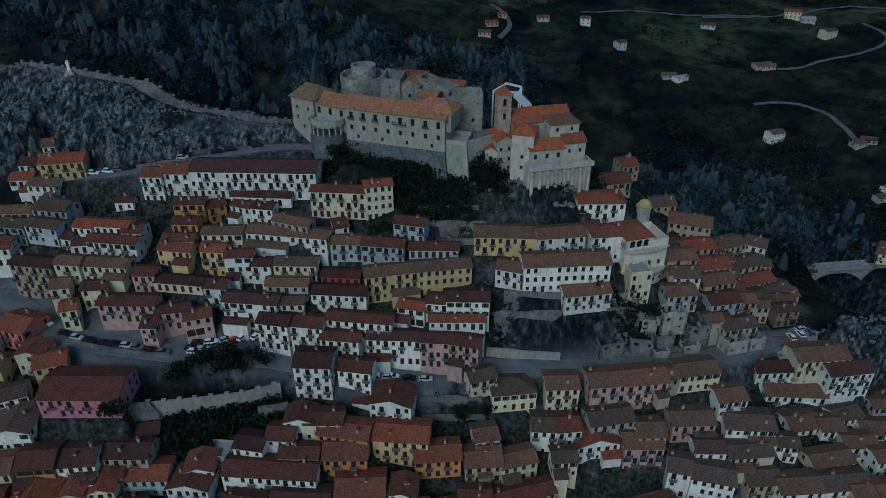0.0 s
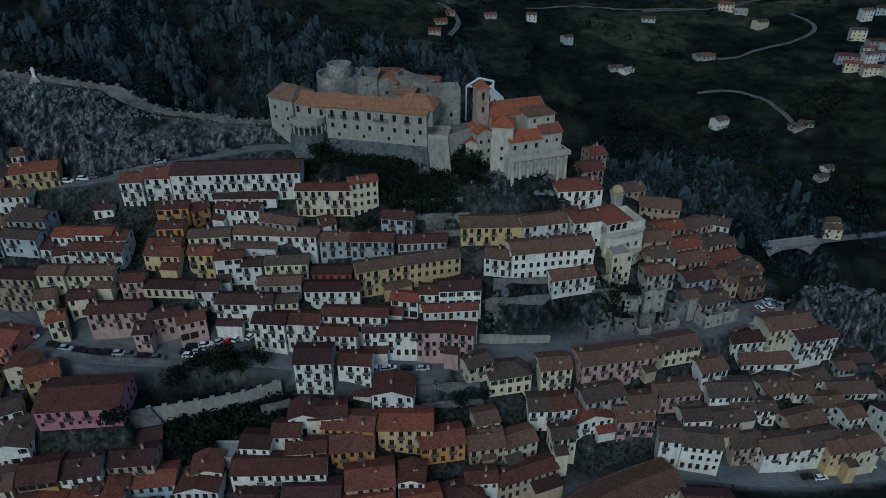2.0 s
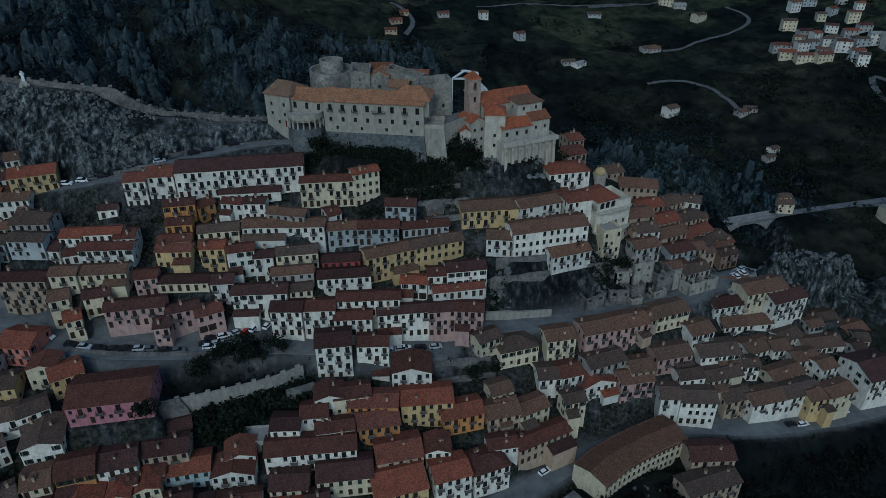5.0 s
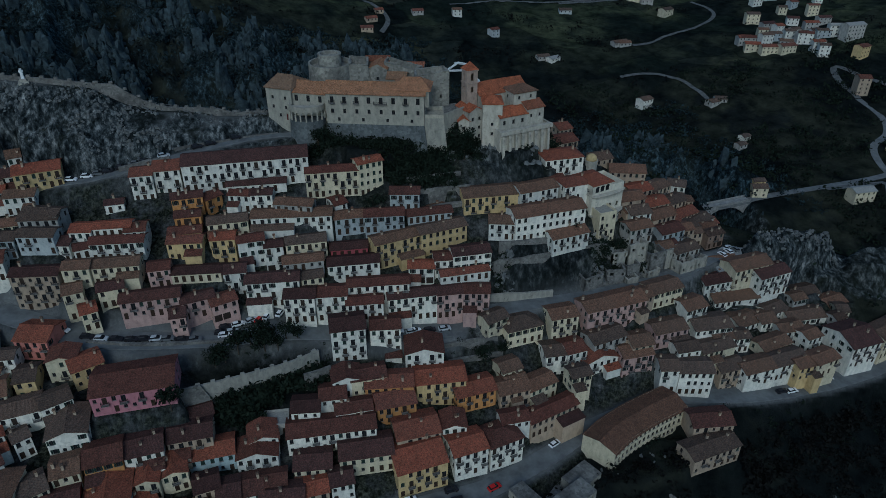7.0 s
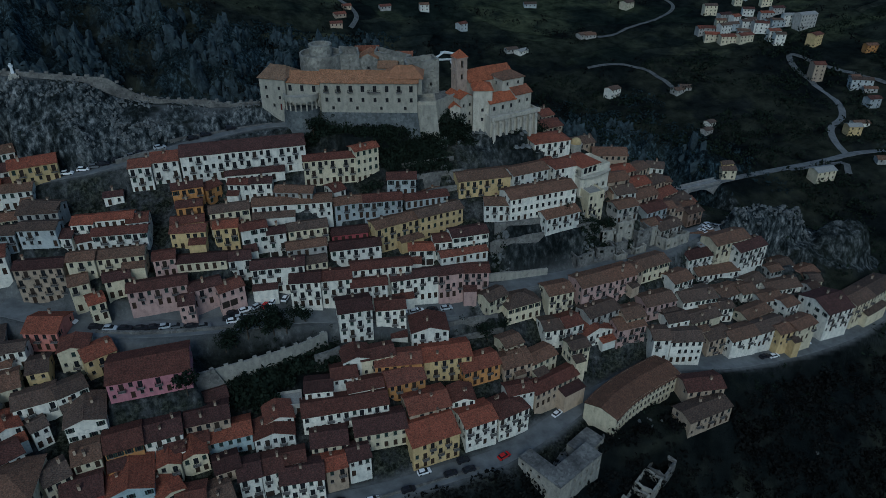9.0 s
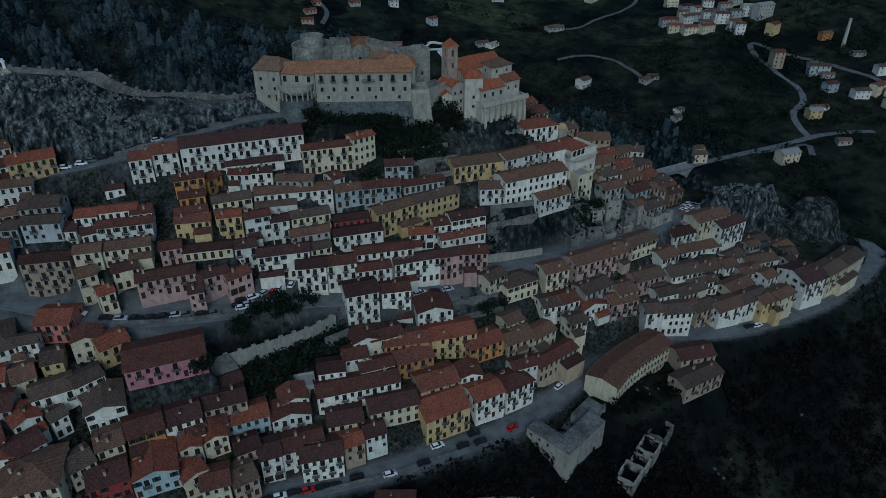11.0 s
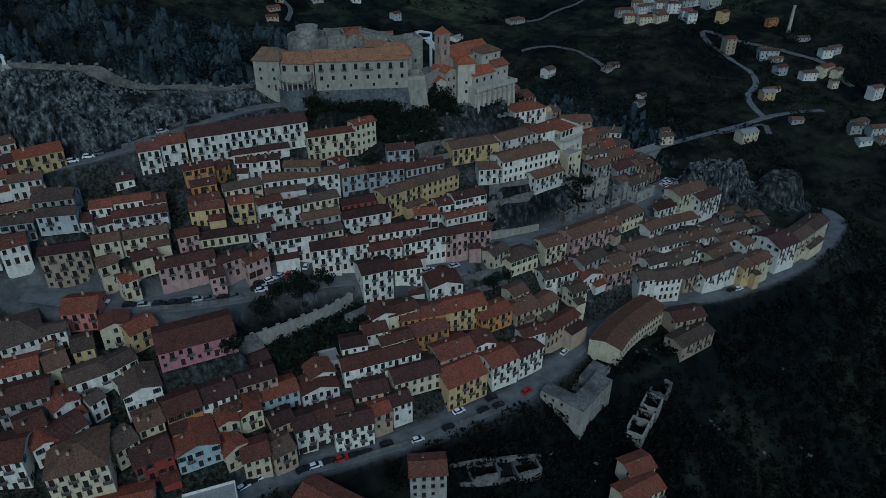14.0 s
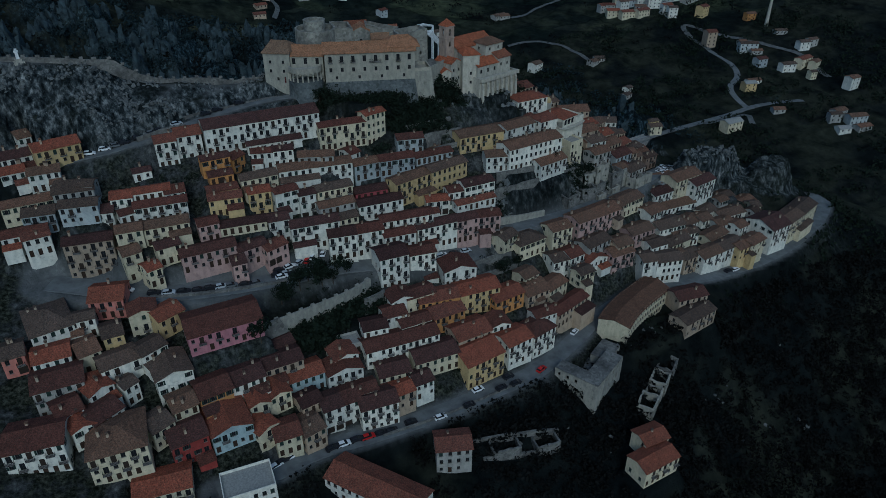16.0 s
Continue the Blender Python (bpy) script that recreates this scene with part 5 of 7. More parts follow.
tx, ty = -27.5, 235.0
s.loft([ring(tx, ty, 8.7, 40), ring(tx, ty, 8.1, 50), ring(tx, ty, 8.0, 59.4), ring(tx, ty, 7.3, 59.4), ring(tx, ty, 7.3, 57.6)])
put("drum", s.mesh("drum", KEEP), castle)
s = Shape()
s.loft([ring(tx, ty + 0.8, 4.5, 50), ring(tx, ty + 0.8, 4.2, 62.0), ring(tx, ty + 0.8, 4.35, 62.05), ring(tx, ty + 0.8, 4.35, 62.4), ring(tx, ty + 0.8, 3.4, 62.4), ring(tx, ty + 0.8, 3.4, 61.2), ring(tx, ty + 0.8, 1.5, 61.3)])
put("round_tower", s.mesh("round_tower", KEEP), castle)
# half-round loggia with its arcade
lx, ly, lr = -38.0, 219.0, 6.4
arc = [(lx + lr * math.cos(a), ly + lr * math.sin(a)) for a in [radians(170 + 18.0 * i) for i in range(11)]]
s = Shape()
s.loft([[(lx + (x - lx) * 1.12, ly + (y - ly) * 1.12, 35.5) for x, y in arc], [(x, y, 45.2) for x, y in arc]])
put("loggia_base", s.mesh("loggia_base", PLINTH), castle, label="damp grey stone base")
for x, y in arc:
    s = Shape()
    s.tube(x, y, 45.2, 47.6, 0.32, 0.28, 8)
    put("column", s.mesh("column", CASTLE), castle)
s = Shape()
outer = arc
inner = [(lx + (x - lx) * 0.9, ly + (y - ly) * 0.9) for x, y in arc]
for (x0, y0), (x1, y1), (u0, v0), (u1, v1) in zip(outer, outer[1:], inner, inner[1:]):
    for k in range(6):
        fa, fb = k / 6, (k + 1) / 6
        za, zb = 47.5 + 0.9 * math.sin(math.pi * fa) ** 0.6, 47.5 + 0.9 * math.sin(math.pi * fb) ** 0.6
        p = lambda f, a, b: a + (b - a) * f
        s.face([(p(fa, x0, x1), p(fa, y0, y1), za), (p(fb, x0, x1), p(fb, y0, y1), zb), (p(fb, x0, x1), p(fb, y0, y1), 50.2), (p(fa, x0, x1), p(fa, y0, y1), 50.2)])
        s.face([(p(fa, x0, x1), p(fa, y0, y1), za), (p(fb, x0, x1), p(fb, y0, y1), zb), (p(fb, u0, u1), p(fb, v0, v1), zb), (p(fa, u0, u1), p(fa, v0, v1), za)])
    s.face([(x0, y0, 50.2), (x1, y1, 50.2), (u1, v1, 50.2), (u0, v0, 50.2)])
    s.face([(u0, v0, 47.5), (u1, v1, 47.5), (u1, v1, 50.2), (u0, v0, 50.2)])
put("arcade", s.mesh("arcade", CASTLE), castle)
s = Shape()
s.loft([[(x, y, 49.0) for x, y in inner], [(x, y, 49.25) for x, y in inner]])
put("terrace", s.mesh("terrace", PALE), castle)
s = Shape()
s.box(-0.95, 0.95, -0.12, 0.05, 0, 2.3)
gate = put("door", s.mesh("castle_door", REDWOOD), castle, label="dark red gate")
gate.matrix_basis = pose(-45.6, 222.75, 43.2, 0, 0, -37.6)
s = Shape()
for a, b, z in (((7.2, 203.4), (12, 206), 47.2), ((12, 206), (17, 209), 47.4)):
    u = Vector((b[0] - a[0], b[1] - a[1], 0))
    q = Vector((-u.y, u.x, 0)).normalized() * 0.8
    A, B = Vector((*a, 0)), Vector((*b, 0))
    s.loft([[tuple(p + Vector((0, 0, 36))) for p in (A, B, B + q, A + q)], [tuple(p + Vector((0, 0, z))) for p in (A, B, B + q, A + q)]])
put("rampart", s.mesh("rampart", CASTLE), castle)
s = Shape()
s.loft([[(6.5, 205.0, z), (17, 210, z), (16, 219, z), (5, 217, z)] for z in (38, 45.6)])
put("yard", s.mesh("castle_yard", STONE), castle)

# ---- church ----
church = thing("church", (0, 0, 0), 0, "pale stone church with red-tiled roofs, bell tower and buttressed terrace", "church")
block(church, 22.5, 209.5, 41.5, 214.0, 10, 34, 51.0, PALE, CHURCH_TILES, 3.0, 0.5, ((48.3, "small", 4),), "x", 0, "nave")
block(church, 17.2, 204.4, 22.6, 206.0, 9, 30, 46.8, PALE, CHURCH_TILES, 1.5, 0.4, ((43.4, "small", 2), (40.0, "small", 2), (36.8, "small", 2)), "y", 0, "side_chapel")
block(church, 13.4, 205.2, 17.2, 204.6, 7, 33, 43.6, PALE, CHURCH_TILES, 1.2, 0.4, ((40.4, "small", 1),), "y", 0, "sacristy")
block(church, 21.6, 203.0, 28.4, 201.5, 9, 28, 50.0, PALE, CHURCH_TILES, 1.7, 0.4, ((42.0, "small", 1), (38.4, "small", 1)), "x", 0, "transept", 3.0)
block(church, 27.4, 200.8, 38.5, 203.4, 8, 30, 45.2, PALE, CHURCH_TILES, 2.1, 0.4, ((42.2, "plain", 3),), "x", 0, "aisle")
block(church, 34.0, 206.2, 43.5, 208.5, 8, 32, 51.8, PALE, ROOFS["old"][0], 1.7, 0.5, ((49.3, "small", 2),), "x", 0, "apse", 3.5)
block(church, 38.5, 203.4, 45.5, 205.1, 8, 32, 46.6, PALE, CHURCH_TILES, 1.7, 0.4, ((43.4, "small", 2),), "x", 0, "end_chapel")
block(church, 26.8, 198.1, 47.6, 203.1, 4.5, 27, 41.0, PALE, None, 0, 0, (), "x", 0, "terrace_wall")
u = Vector((20.8, 5.0, 0)).normalized()
for i in range(8):
    p = Vector((26.8, 198.1, 0)) + u * (0.9 + 2.75 * i)
    s = Shape()
    s.loft([[(-0.5, -1.9, 26.0), (0.5, -1.9, 26.0), (0.5, 0.02, 26.0), (-0.5, 0.02, 26.0)], [(-0.45, -1.2, 38.6), (0.45, -1.2, 38.6), (0.45, 0.02, 38.6), (-0.45, 0.02, 38.6)], [(-0.45, -0.3, 39.6), (0.45, -0.3, 39.6), (0.45, 0.02, 39.6), (-0.45, 0.02, 39.6)]])
    b = put("buttress", s.mesh("buttress", PALE), church)
    b.matrix_basis = pose(p.x, p.y, 0, 0, 0, math.degrees(math.atan2(u.y, u.x)))
s = Shape()
s.box(-11.0, 11.0, -1.3, 0.05, 39.7, 41.1)
put("cornice", s.mesh("cornice", PALE), church).matrix_basis = pose(37.2, 200.6, 0, 0, 0, 13.5)
# bell tower
s = Shape()
c = (19.2, 212.2)
for (ox, oy), uu, nn in (((-2.1, -2.1), (1, 0, 0), (0, -1, 0)), ((2.1, -2.1), (0, 1, 0), (1, 0, 0)), ((2.1, 2.1), (-1, 0, 0), (0, 1, 0)), ((-2.1, 2.1), (0, -1, 0), (-1, 0, 0))):
    s.wall((ox, oy, 0), uu, nn, 4.2, 34, 60.2, [(1.5, 2.7, 56.2, 58.9), (1.6, 2.6, 52.0, 54.0)], 0.5)
for z in (55.2, 59.7):
    s.box(-2.35, 2.35, -2.35, 2.35, z, z + 0.35)
put("bell_tower", s.mesh("bell_tower", TOWER_BRICK), church).matrix_basis = pose(*c, 0, 0, 0, 12)
s = Shape()
s.loft([[(-2.5, -2.5, 60.1), (2.5, -2.5, 60.1), (2.5, 2.5, 60.1), (-2.5, 2.5, 60.1)], [(-0.1, -0.1, 62.6), (0.1, -0.1, 62.6), (0.1, 0.1, 62.6), (-0.1, 0.1, 62.6)]])
put("tower_roof", s.mesh("tower_roof", CHURCH_TILES), church).matrix_basis = pose(*c, 0, 0, 0, 12)
s = Shape()
s.box(-0.05, 0.05, -0.05, 0.05, 62.4, 64.4)
s.box(-0.45, 0.45, -0.04, 0.04, 63.6, 63.7)
put("cross", s.mesh("cross", IRON), church).matrix_basis = pose(*c, 0, 0, 0, 12)


# ---- white steel frame on the rock behind the church ----
def steel_frame():
    root = thing("steel_frame", (23, 241, 44), 0, "white steel frame and covered ramp behind the church", "steel structure")

    def beam(a, b, r):
        a, b = Vector(a), Vector(b)
        t = (b - a).normalized()
        k = t.cross(Vector((0, 1, 0.3))).normalized() * r
        h = t.cross(k).normalized() * r
        q = Shape()
        q.loft([[tuple(e + o) for o in (k + h, h - k, -k - h, k - h)] for e in (a, b)])
        put("beam", q.mesh("beam", WHITE_STEEL), root)

    top = {"a": (-5.0, 0, 7.2), "b": (-0.2, 0, 10.1), "c": (5.1, 0, 8.8), "d": (4.4, 0, 6.7), "e": (-0.2, 5, 8.6)}
    for i, j in ("ab", "bc", "cd", "ad", "be", "ce"):
        beam(top[i], top[j], 0.28)
    for i in "acd":
        beam(top[i], (top[i][0], top[i][1], -6.0), 0.22)
    beam((3.2, 0, 6.2), (8.6, 1, 0.9), 1.1)
    beam((8.2, 1, 1.3), (8.2, 1, -6.0), 0.25)


steel_frame()


# ---- the long curved building below the road ----
def curved_building():
    root = thing("curved_building", (0, 0, 0), 0, "long curved pale yellow building with brown tiled roof", "building")
    pts = spline([(33.6, 104.2, 0), (41.0, 108.6, 0), (50.0, 112.2, 0), (58.5, 114.8, 0), (64.5, 116.4, 0)], 1.75)
    depth, zt, zb = 11.0, -22.4, -36.5
    s, r, fit = Shape(), Shape(), []
    rows = []
    for k in range(len(pts)):
        a, b = Vector(pts[max(k - 1, 0)]), Vector(pts[min(k + 1, len(pts) - 1)])
        t = (b - a).normalized()
        rows.append((Vector(pts[k]), Vector((-t.y, t.x, 0))))
    for (p, n), (q, m) in zip(rows, rows[1:]):
        width = (q - p).length
        uu = (q - p) / width
        ops = []
        for z in (-24.6, -27.4, -30.4):
            ops.append((width / 2 - 0.5, width / 2 + 0.5, z, z + 1.45))
            fit.append(("plain", p + uu * width / 2 + Vector((0, 0, z)), math.degrees(math.atan2(uu.y, uu.x))))
        ops = [(a, a2, c, c + 1.4) for a, a2, c, _ in [(width / 2 - 0.5, width / 2 + 0.5, o[2], 0) for o in ops]]
        s.wall(p, uu, Vector((uu.y, -uu.x, 0)), width, zb, zt, ops)
        s.face([tuple(q + m * depth + Vector((0, 0, zb))), tuple(p + n * depth + Vector((0, 0, zb))), tuple(p + n * depth + Vector((0, 0, zt))), tuple(q + m * depth + Vector((0, 0, zt)))])
        o = 0.5
        e = lambda pt, nn, d, z: tuple(pt + nn * d + Vector((0, 0, z)))
        r.face([e(p, n, -o, zt - 0.2), e(q, m, -o, zt - 0.2), e(q, m, depth / 2, zt + 1.5), e(p, n, depth / 2, zt + 1.5)])
        r.face([e(p, n, depth / 2, zt + 1.5), e(q, m, depth / 2, zt + 1.5), e(q, m, depth + o, zt - 0.2), e(p, n, depth + o, zt - 0.2)])
        r.face([e(p, n, -o, zt - 0.45), e(q, m, -o, zt - 0.45), e(q, m, -o, zt - 0.2), e(p, n, -o, zt - 0.2)])
    for (p, n) in (rows[0], rows[-1]):
        e = lambda d, z: tuple(p + n * d + Vector((0, 0, z)))
        s.face([e(0, zb), e(depth, zb), e(depth, zt), e(depth / 2, zt + 1.3), e(0, zt)])
    put("wall", s.mesh("wall", WALLS["cream"][0]), root)
    put("roof", r.mesh("roof", ROOFS["brown"][0]), root)
    windows_on(root, fit)


curved_building()


# ---- the bridge over the gorge ----
def bridge():
    root = thing("arch_bridge", (0, 0, 0), 0, "pale concrete arch bridge over the dark gorge", "bridge")
    a, b = Vector((167, 269.3, -42.9)), Vector((199, 272.0, -42.1))
    u = (b - a).normalized()
    q = Vector((-u.y, u.x, 0)) * 2.5
    L = (b - a).length
    s = Shape()
    for k in (-1, 1):
        o = a + q * k
        n = 14
        for i in range(n):
            f0, f1 = i / n, (i + 1) / n
            z0, z1 = [-11 + 9.6 * math.sin(math.pi * f) ** 0.7 for f in (f0, f1)]
            p0, p1 = o + u * L * f0, o + u * L * f1
            s.face([tuple(p0 + Vector((0, 0, z0))), tuple(p1 + Vector((0, 0, z1))), tuple(p1 - Vector((0, 0, 0.2))), tuple(p0 - Vector((0, 0, 0.2)))])
            if k < 0:
                w = q * 2
                s.face([tuple(p0 + Vector((0, 0, z0))), tuple(p1 + Vector((0, 0, z1))), tuple(p1 + w + Vector((0, 0, z1))), tuple(p0 + w + Vector((0, 0, z0)))])
    put("arch", s.mesh("arch", CONCRETE), root)
    s = Shape()
    s.loft([[tuple(p + Vector((0, 0, z))) for p in (a - q, b - q, b + q, a + q)] for z in (-0.25, 0.35)])
    put("deck", s.mesh("deck", CONCRETE), root)
    for k in (-1, 1):
        s = Shape()
        e = q * k
        s.loft([[tuple(p + Vector((0, 0, z))) for p in (a + e, b + e, b + e * 1.08, a + e * 1.08)] for z in (0.35, 1.3)])
        put("parapet", s.mesh("parapet", CONCRETE), root)


bridge()


# ---- far hamlet and scattered farmhouses ----
def farmhouse(x, y, w, d, floors, turn, wall, roof):
    z = level(x, y)
    rng = random.Random(int(x * 7 + y))
    w, d = w * 0.84, d * 0.86
    h = 3.0 * floors
    root = thing("farmhouse", (x, y, z), turn, f"distant {WALLS[wall][1]} {COUNT[floors]} house with {ROOFS[roof][1]} roof", "house", "houses across the valley")
    s = Shape()
    ops = []
    n = max(2, int(w / 3.2))
    for k in range(floors):
        for i in range(n):
            cx = w * (i + 0.5) / n
            ops.append((cx - 0.55, cx + 0.55, 3 * k + 1.0, 3 * k + 2.4))
    s.wall((-w / 2, -d / 2, 0), (1, 0, 0), (0, -1, 0), w, -4, h, ops)
    s.wall((w / 2, -d / 2, 0), (0, 1, 0), (1, 0, 0), d, -4, h)
    s.wall((w / 2, d / 2, 0), (-1, 0, 0), (0, 1, 0), w, -4, h)
    s.wall((-w / 2, d / 2, 0), (0, -1, 0), (-1, 0, 0), d, -4, h)
    for k in (-1, 1):
        s.face([(k * w / 2, -d / 2, h), (k * w / 2, d / 2, h), (k * w / 2, 0, h + d * 0.17)])
    put("wall", s.mesh("wall", WALLS[wall][0]), root)
    put("roof", roof_shape(w, d, d * 0.17, 0.4, 0.2, "x", 0.05, rng).mesh("roof", ROOFS[roof][0]), root, (0, 0, h))
    p = Shape()
    for a, b, c, e in ops:
        p.box(a - w / 2, b - w / 2, -d / 2 + 0.2, -d / 2 + 0.25, c, e)
    tagged(put("panes", p.mesh("panes", GLASS), root), kind="stuff")


farmhouse(144, 566, 10, 8, 2, 19, "blue", "red")
farmhouse(123, 612, 10, 8, 2, -4, "white", "old")
farmhouse(172, 518, 12, 8, 1, 2, "grey", "old")
farmhouse(179, 512, 12, 8, 1, 24, "white", "flat")
farmhouse(215, 421, 12, 9, 2, 21, "white", "old")
farmhouse(260, 403, 11, 8, 1, 13, "grey", "old")
farmhouse(267, 405, 10, 8, 1, -19, "grey", "old")
farmhouse(245, 526, 16, 9, 1, 9, "grey", "old")
farmhouse(248, 523, 12, 9, 1, -5, "grey", "old")
farmhouse(322, 587, 14, 10, 2, 21, "cream", "old")
farmhouse(311, 633, 16, 10, 2, -17, "cream", "red")
farmhouse(321, 624, 14, 9, 1, -10, "grey", "flat")
farmhouse(229, 610, 14, 9, 1, -13, "blue", "old")
farmhouse(87, 617, 12, 8, 1, 3, "grey", "red")
farmhouse(41, 595, 12, 8, 1, 10, "tan", "red")
farmhouse(34, 573, 12, 8, 1, -5, "tan", "red")
farmhouse(51, 614, 9, 7, 1, 4, "tan", "red")
farmhouse(242, 341, 8, 6, 1, 14, "grey", "old")
farmhouse(208, 276, 10, 8, 2, -14, "cream", "old")
farmhouse(250, 349, 8, 6, 1, 16, "white", "old")
farmhouse(344, 495, 13, 9, 2, -10, "grey", "red")
farmhouse(343, 481, 14, 9, 2, -25, "cream", "red")
farmhouse(350, 469, 16, 9, 2, -12, "cream", "red")
farmhouse(362, 463, 16, 9, 2, 1, "cream", "red")
farmhouse(371, 491, 11, 8, 2, -8, "blue", "old")
farmhouse(385, 491, 11, 8, 2, -14, "white", "old")
farmhouse(387, 478, 11, 8, 3, -1, "grey", "old")
farmhouse(385, 456, 11, 8, 3, -15, "white", "red")
farmhouse(383, 446, 10, 8, 3, -21, "white", "old")
farmhouse(369, 505, 10, 7, 2, -17, "cream", "old")
farmhouse(404, 485, 12, 7, 2, 14, "blue", "old")
farmhouse(403, 429, 12, 9, 3, 14, "yellow", "red")
farmhouse(425, 466, 21, 10, 4, 3, "grey", "flat")
farmhouse(418, 477, 14, 8, 3, -17, "white", "flat")
farmhouse(361, 378, 10, 10, 4, -17, "tan", "red")
farmhouse(379, 353, 18, 8, 2, -25, "blue", "old")
farmhouse(379, 344, 11, 6, 1, -25, "grey", "old")
farmhouse(382, 362, 8, 6, 1, -12, "grey", "old")
farmhouse(431, 399, 11, 7, 2, -12, "ochre", "old")
farmhouse(426, 361, 13, 7, 1, -15, "grey", "old")
farmhouse(415, 329, 11, 8, 2, -15, "white", "old")
farmhouse(425, 329, 10, 7, 2, -7, "grey", "old")
farmhouse(363, 326, 11, 8, 2, -5, "blue", "dark")
farmhouse(375, 310, 14, 8, 2, -13, "white", "old")
farmhouse(393, 310, 18, 8, 2, 9, "cream", "red")
farmhouse(396, 302, 11, 7, 2, 15, "cream", "old")
farmhouse(338, 309, 13, 7, 1, -12, "white", "old")
farmhouse(325, 302, 11, 8, 2, -14, "yellow", "flat")
farmhouse(380, 291, 6, 6, 2, -13, "cream", "old")
farmhouse(267, 264, 16, 9, 2, -1, "cream", "flat")
farmhouse(209, 279, 8, 6, 1, -6, "yellow", "old")
farmhouse(315, 266, 10, 7, 1, -24, "grey", "old")
farmhouse(390, 265, 11, 8, 3, -2, "white", "old")
farmhouse(345, 241, 13, 8, 2, 1, "grey", "old")
farmhouse(349, 230, 16, 8, 2, -15, "blue", "old")
farmhouse(333, 227, 11, 7, 1, -16, "white", "flat")
farmhouse(348, 223, 13, 7, 1, -9, "grey", "old")
farmhouse(337, 238, 10, 6, 2, -21, "grey", "old")
farmhouse(411, 577, 12, 8, 3, 2, "white", "old")
farmhouse(417, 546, 9, 8, 2, -16, "cream", "old")
farmhouse(435, 556, 10, 8, 2, 10, "blue", "red")
farmhouse(440, 534, 12, 7, 3, -13, "cream", "red")
farmhouse(384, 520, 14, 8, 2, 2, "grey", "dark")
farmhouse(388, 510, 9, 9, 2, 4, "white", "red")
farmhouse(392, 494, 10, 8, 2, -3, "white", "old")
farmhouse(407, 494, 14, 7, 3, -12, "grey", "red")
farmhouse(408, 479, 14, 7, 2, -14, "blue", "old")
farmhouse(356, 483, 12, 8, 3, -1, "white", "old")
farmhouse(367, 471, 12, 8, 2, -30, "grey", "old")
farmhouse(388, 475, 14, 7, 3, -32, "white", "dark")
farmhouse(387, 456, 9, 7, 3, 3, "white", "old")
farmhouse(347, 493, 14, 9, 2, -26, "grey", "red")
farmhouse(434, 587, 14, 8, 2, -27, "blue", "dark")
farmhouse(464, 558, 9, 7, 2, -12, "white", "red")
farmhouse(434, 511, 14, 8, 2, -6, "grey", "dark")
farmhouse(380, 537, 14, 9, 3, -15, "cream", "old")
farmhouse(412, 523, 12, 8, 2, -26, "white", "dark")
farmhouse(463, 581, 10, 9, 2, -14, "grey", "red")


# ---- cars ----
def paint(name, c):
    return plain(name, c, 0.3, 0.0, 0.5, 0.05)


PAINTS = {"white": paint("white_paint", (0.7, 0.7, 0.7)), "silver": paint("silver_paint", (0.4, 0.42, 0.44)), "black": paint("black_paint", (0.02, 0.02, 0.025)), "grey": paint("grey_paint", (0.12, 0.125, 0.13)), "red": paint("red_paint", (0.4, 0.02, 0.02)), "blue": paint("blue_paint", (0.04, 0.07, 0.16))}


def car_proto(colour):
    root = new("car")
    tagged(root, f"{colour} parked hatchback car on the asphalt", "car", "cars parked along the streets")
    prof = [(-2.0, 0.35), (-2.02, 0.75), (-1.9, 0.95), (-1.0, 1.0), (1.0, 0.98), (1.85, 0.82), (2.05, 0.6), (2.02, 0.35)]
    s = Shape()
    ringof = lambda y, k: [(x * k, y, z) for x, z in prof]
    s.loft([ringof(-0.84, 0.97), ringof(-0.7, 1.0), ringof(0.7, 1.0), ringof(0.84, 0.97)])
    put("body", s.mesh("car_body", PAINTS[colour]), root)
    cab = [(-1.75, 0.95), (-1.45, 1.42), (0.25, 1.46), (1.05, 0.97)]
    s = Shape()
    cr = lambda y, k: [(x * k, y, 0.95 + (z - 0.95) * (1 if k == 1 else 0.96)) for x, z in cab]
    s.loft([[(x, -0.78, z) if z < 1 else (x * 0.95, -0.62, z) for x, z in cab], [(x, 0.78, z) if z < 1 else (x * 0.95, 0.62, z) for x, z in cab]])
    put("glasshouse", s.mesh("glasshouse", GLASS), root)
    s = Shape()
    s.box(-1.45, 0.2, -0.62, 0.62, 1.42, 1.5, 0, 0.06)
    put("car_roof", s.mesh("car_roof", PAINTS[colour]), root)
    w = Shape()
    rg = lambda y, r: [(r * math.cos(2 * math.pi * i / 12), y, 0.32 + r * math.sin(2 * math.pi * i / 12)) for i in range(12)]
    w.loft([rg(-0.1, 0.3), rg(-0.08, 0.32), rg(0.08, 0.32), rg(0.1, 0.3)])
    wm = w.mesh("wheel", RUBBER)
    for x in (-1.3, 1.3):
        for y in (-0.76, 0.76):
            put("wheel", wm, root, (x, y, 0))
    return root


CAR_KINDS = {}


def park(x, y, z, turn, colour):
    m = pose(x, y, z + 0.05, 0, 0, turn)
    if colour in CAR_KINDS:
        copy_thing(CAR_KINDS[colour], m)
    else:
        CAR_KINDS[colour] = car_proto(colour)
        CAR_KINDS[colour].matrix_basis = m


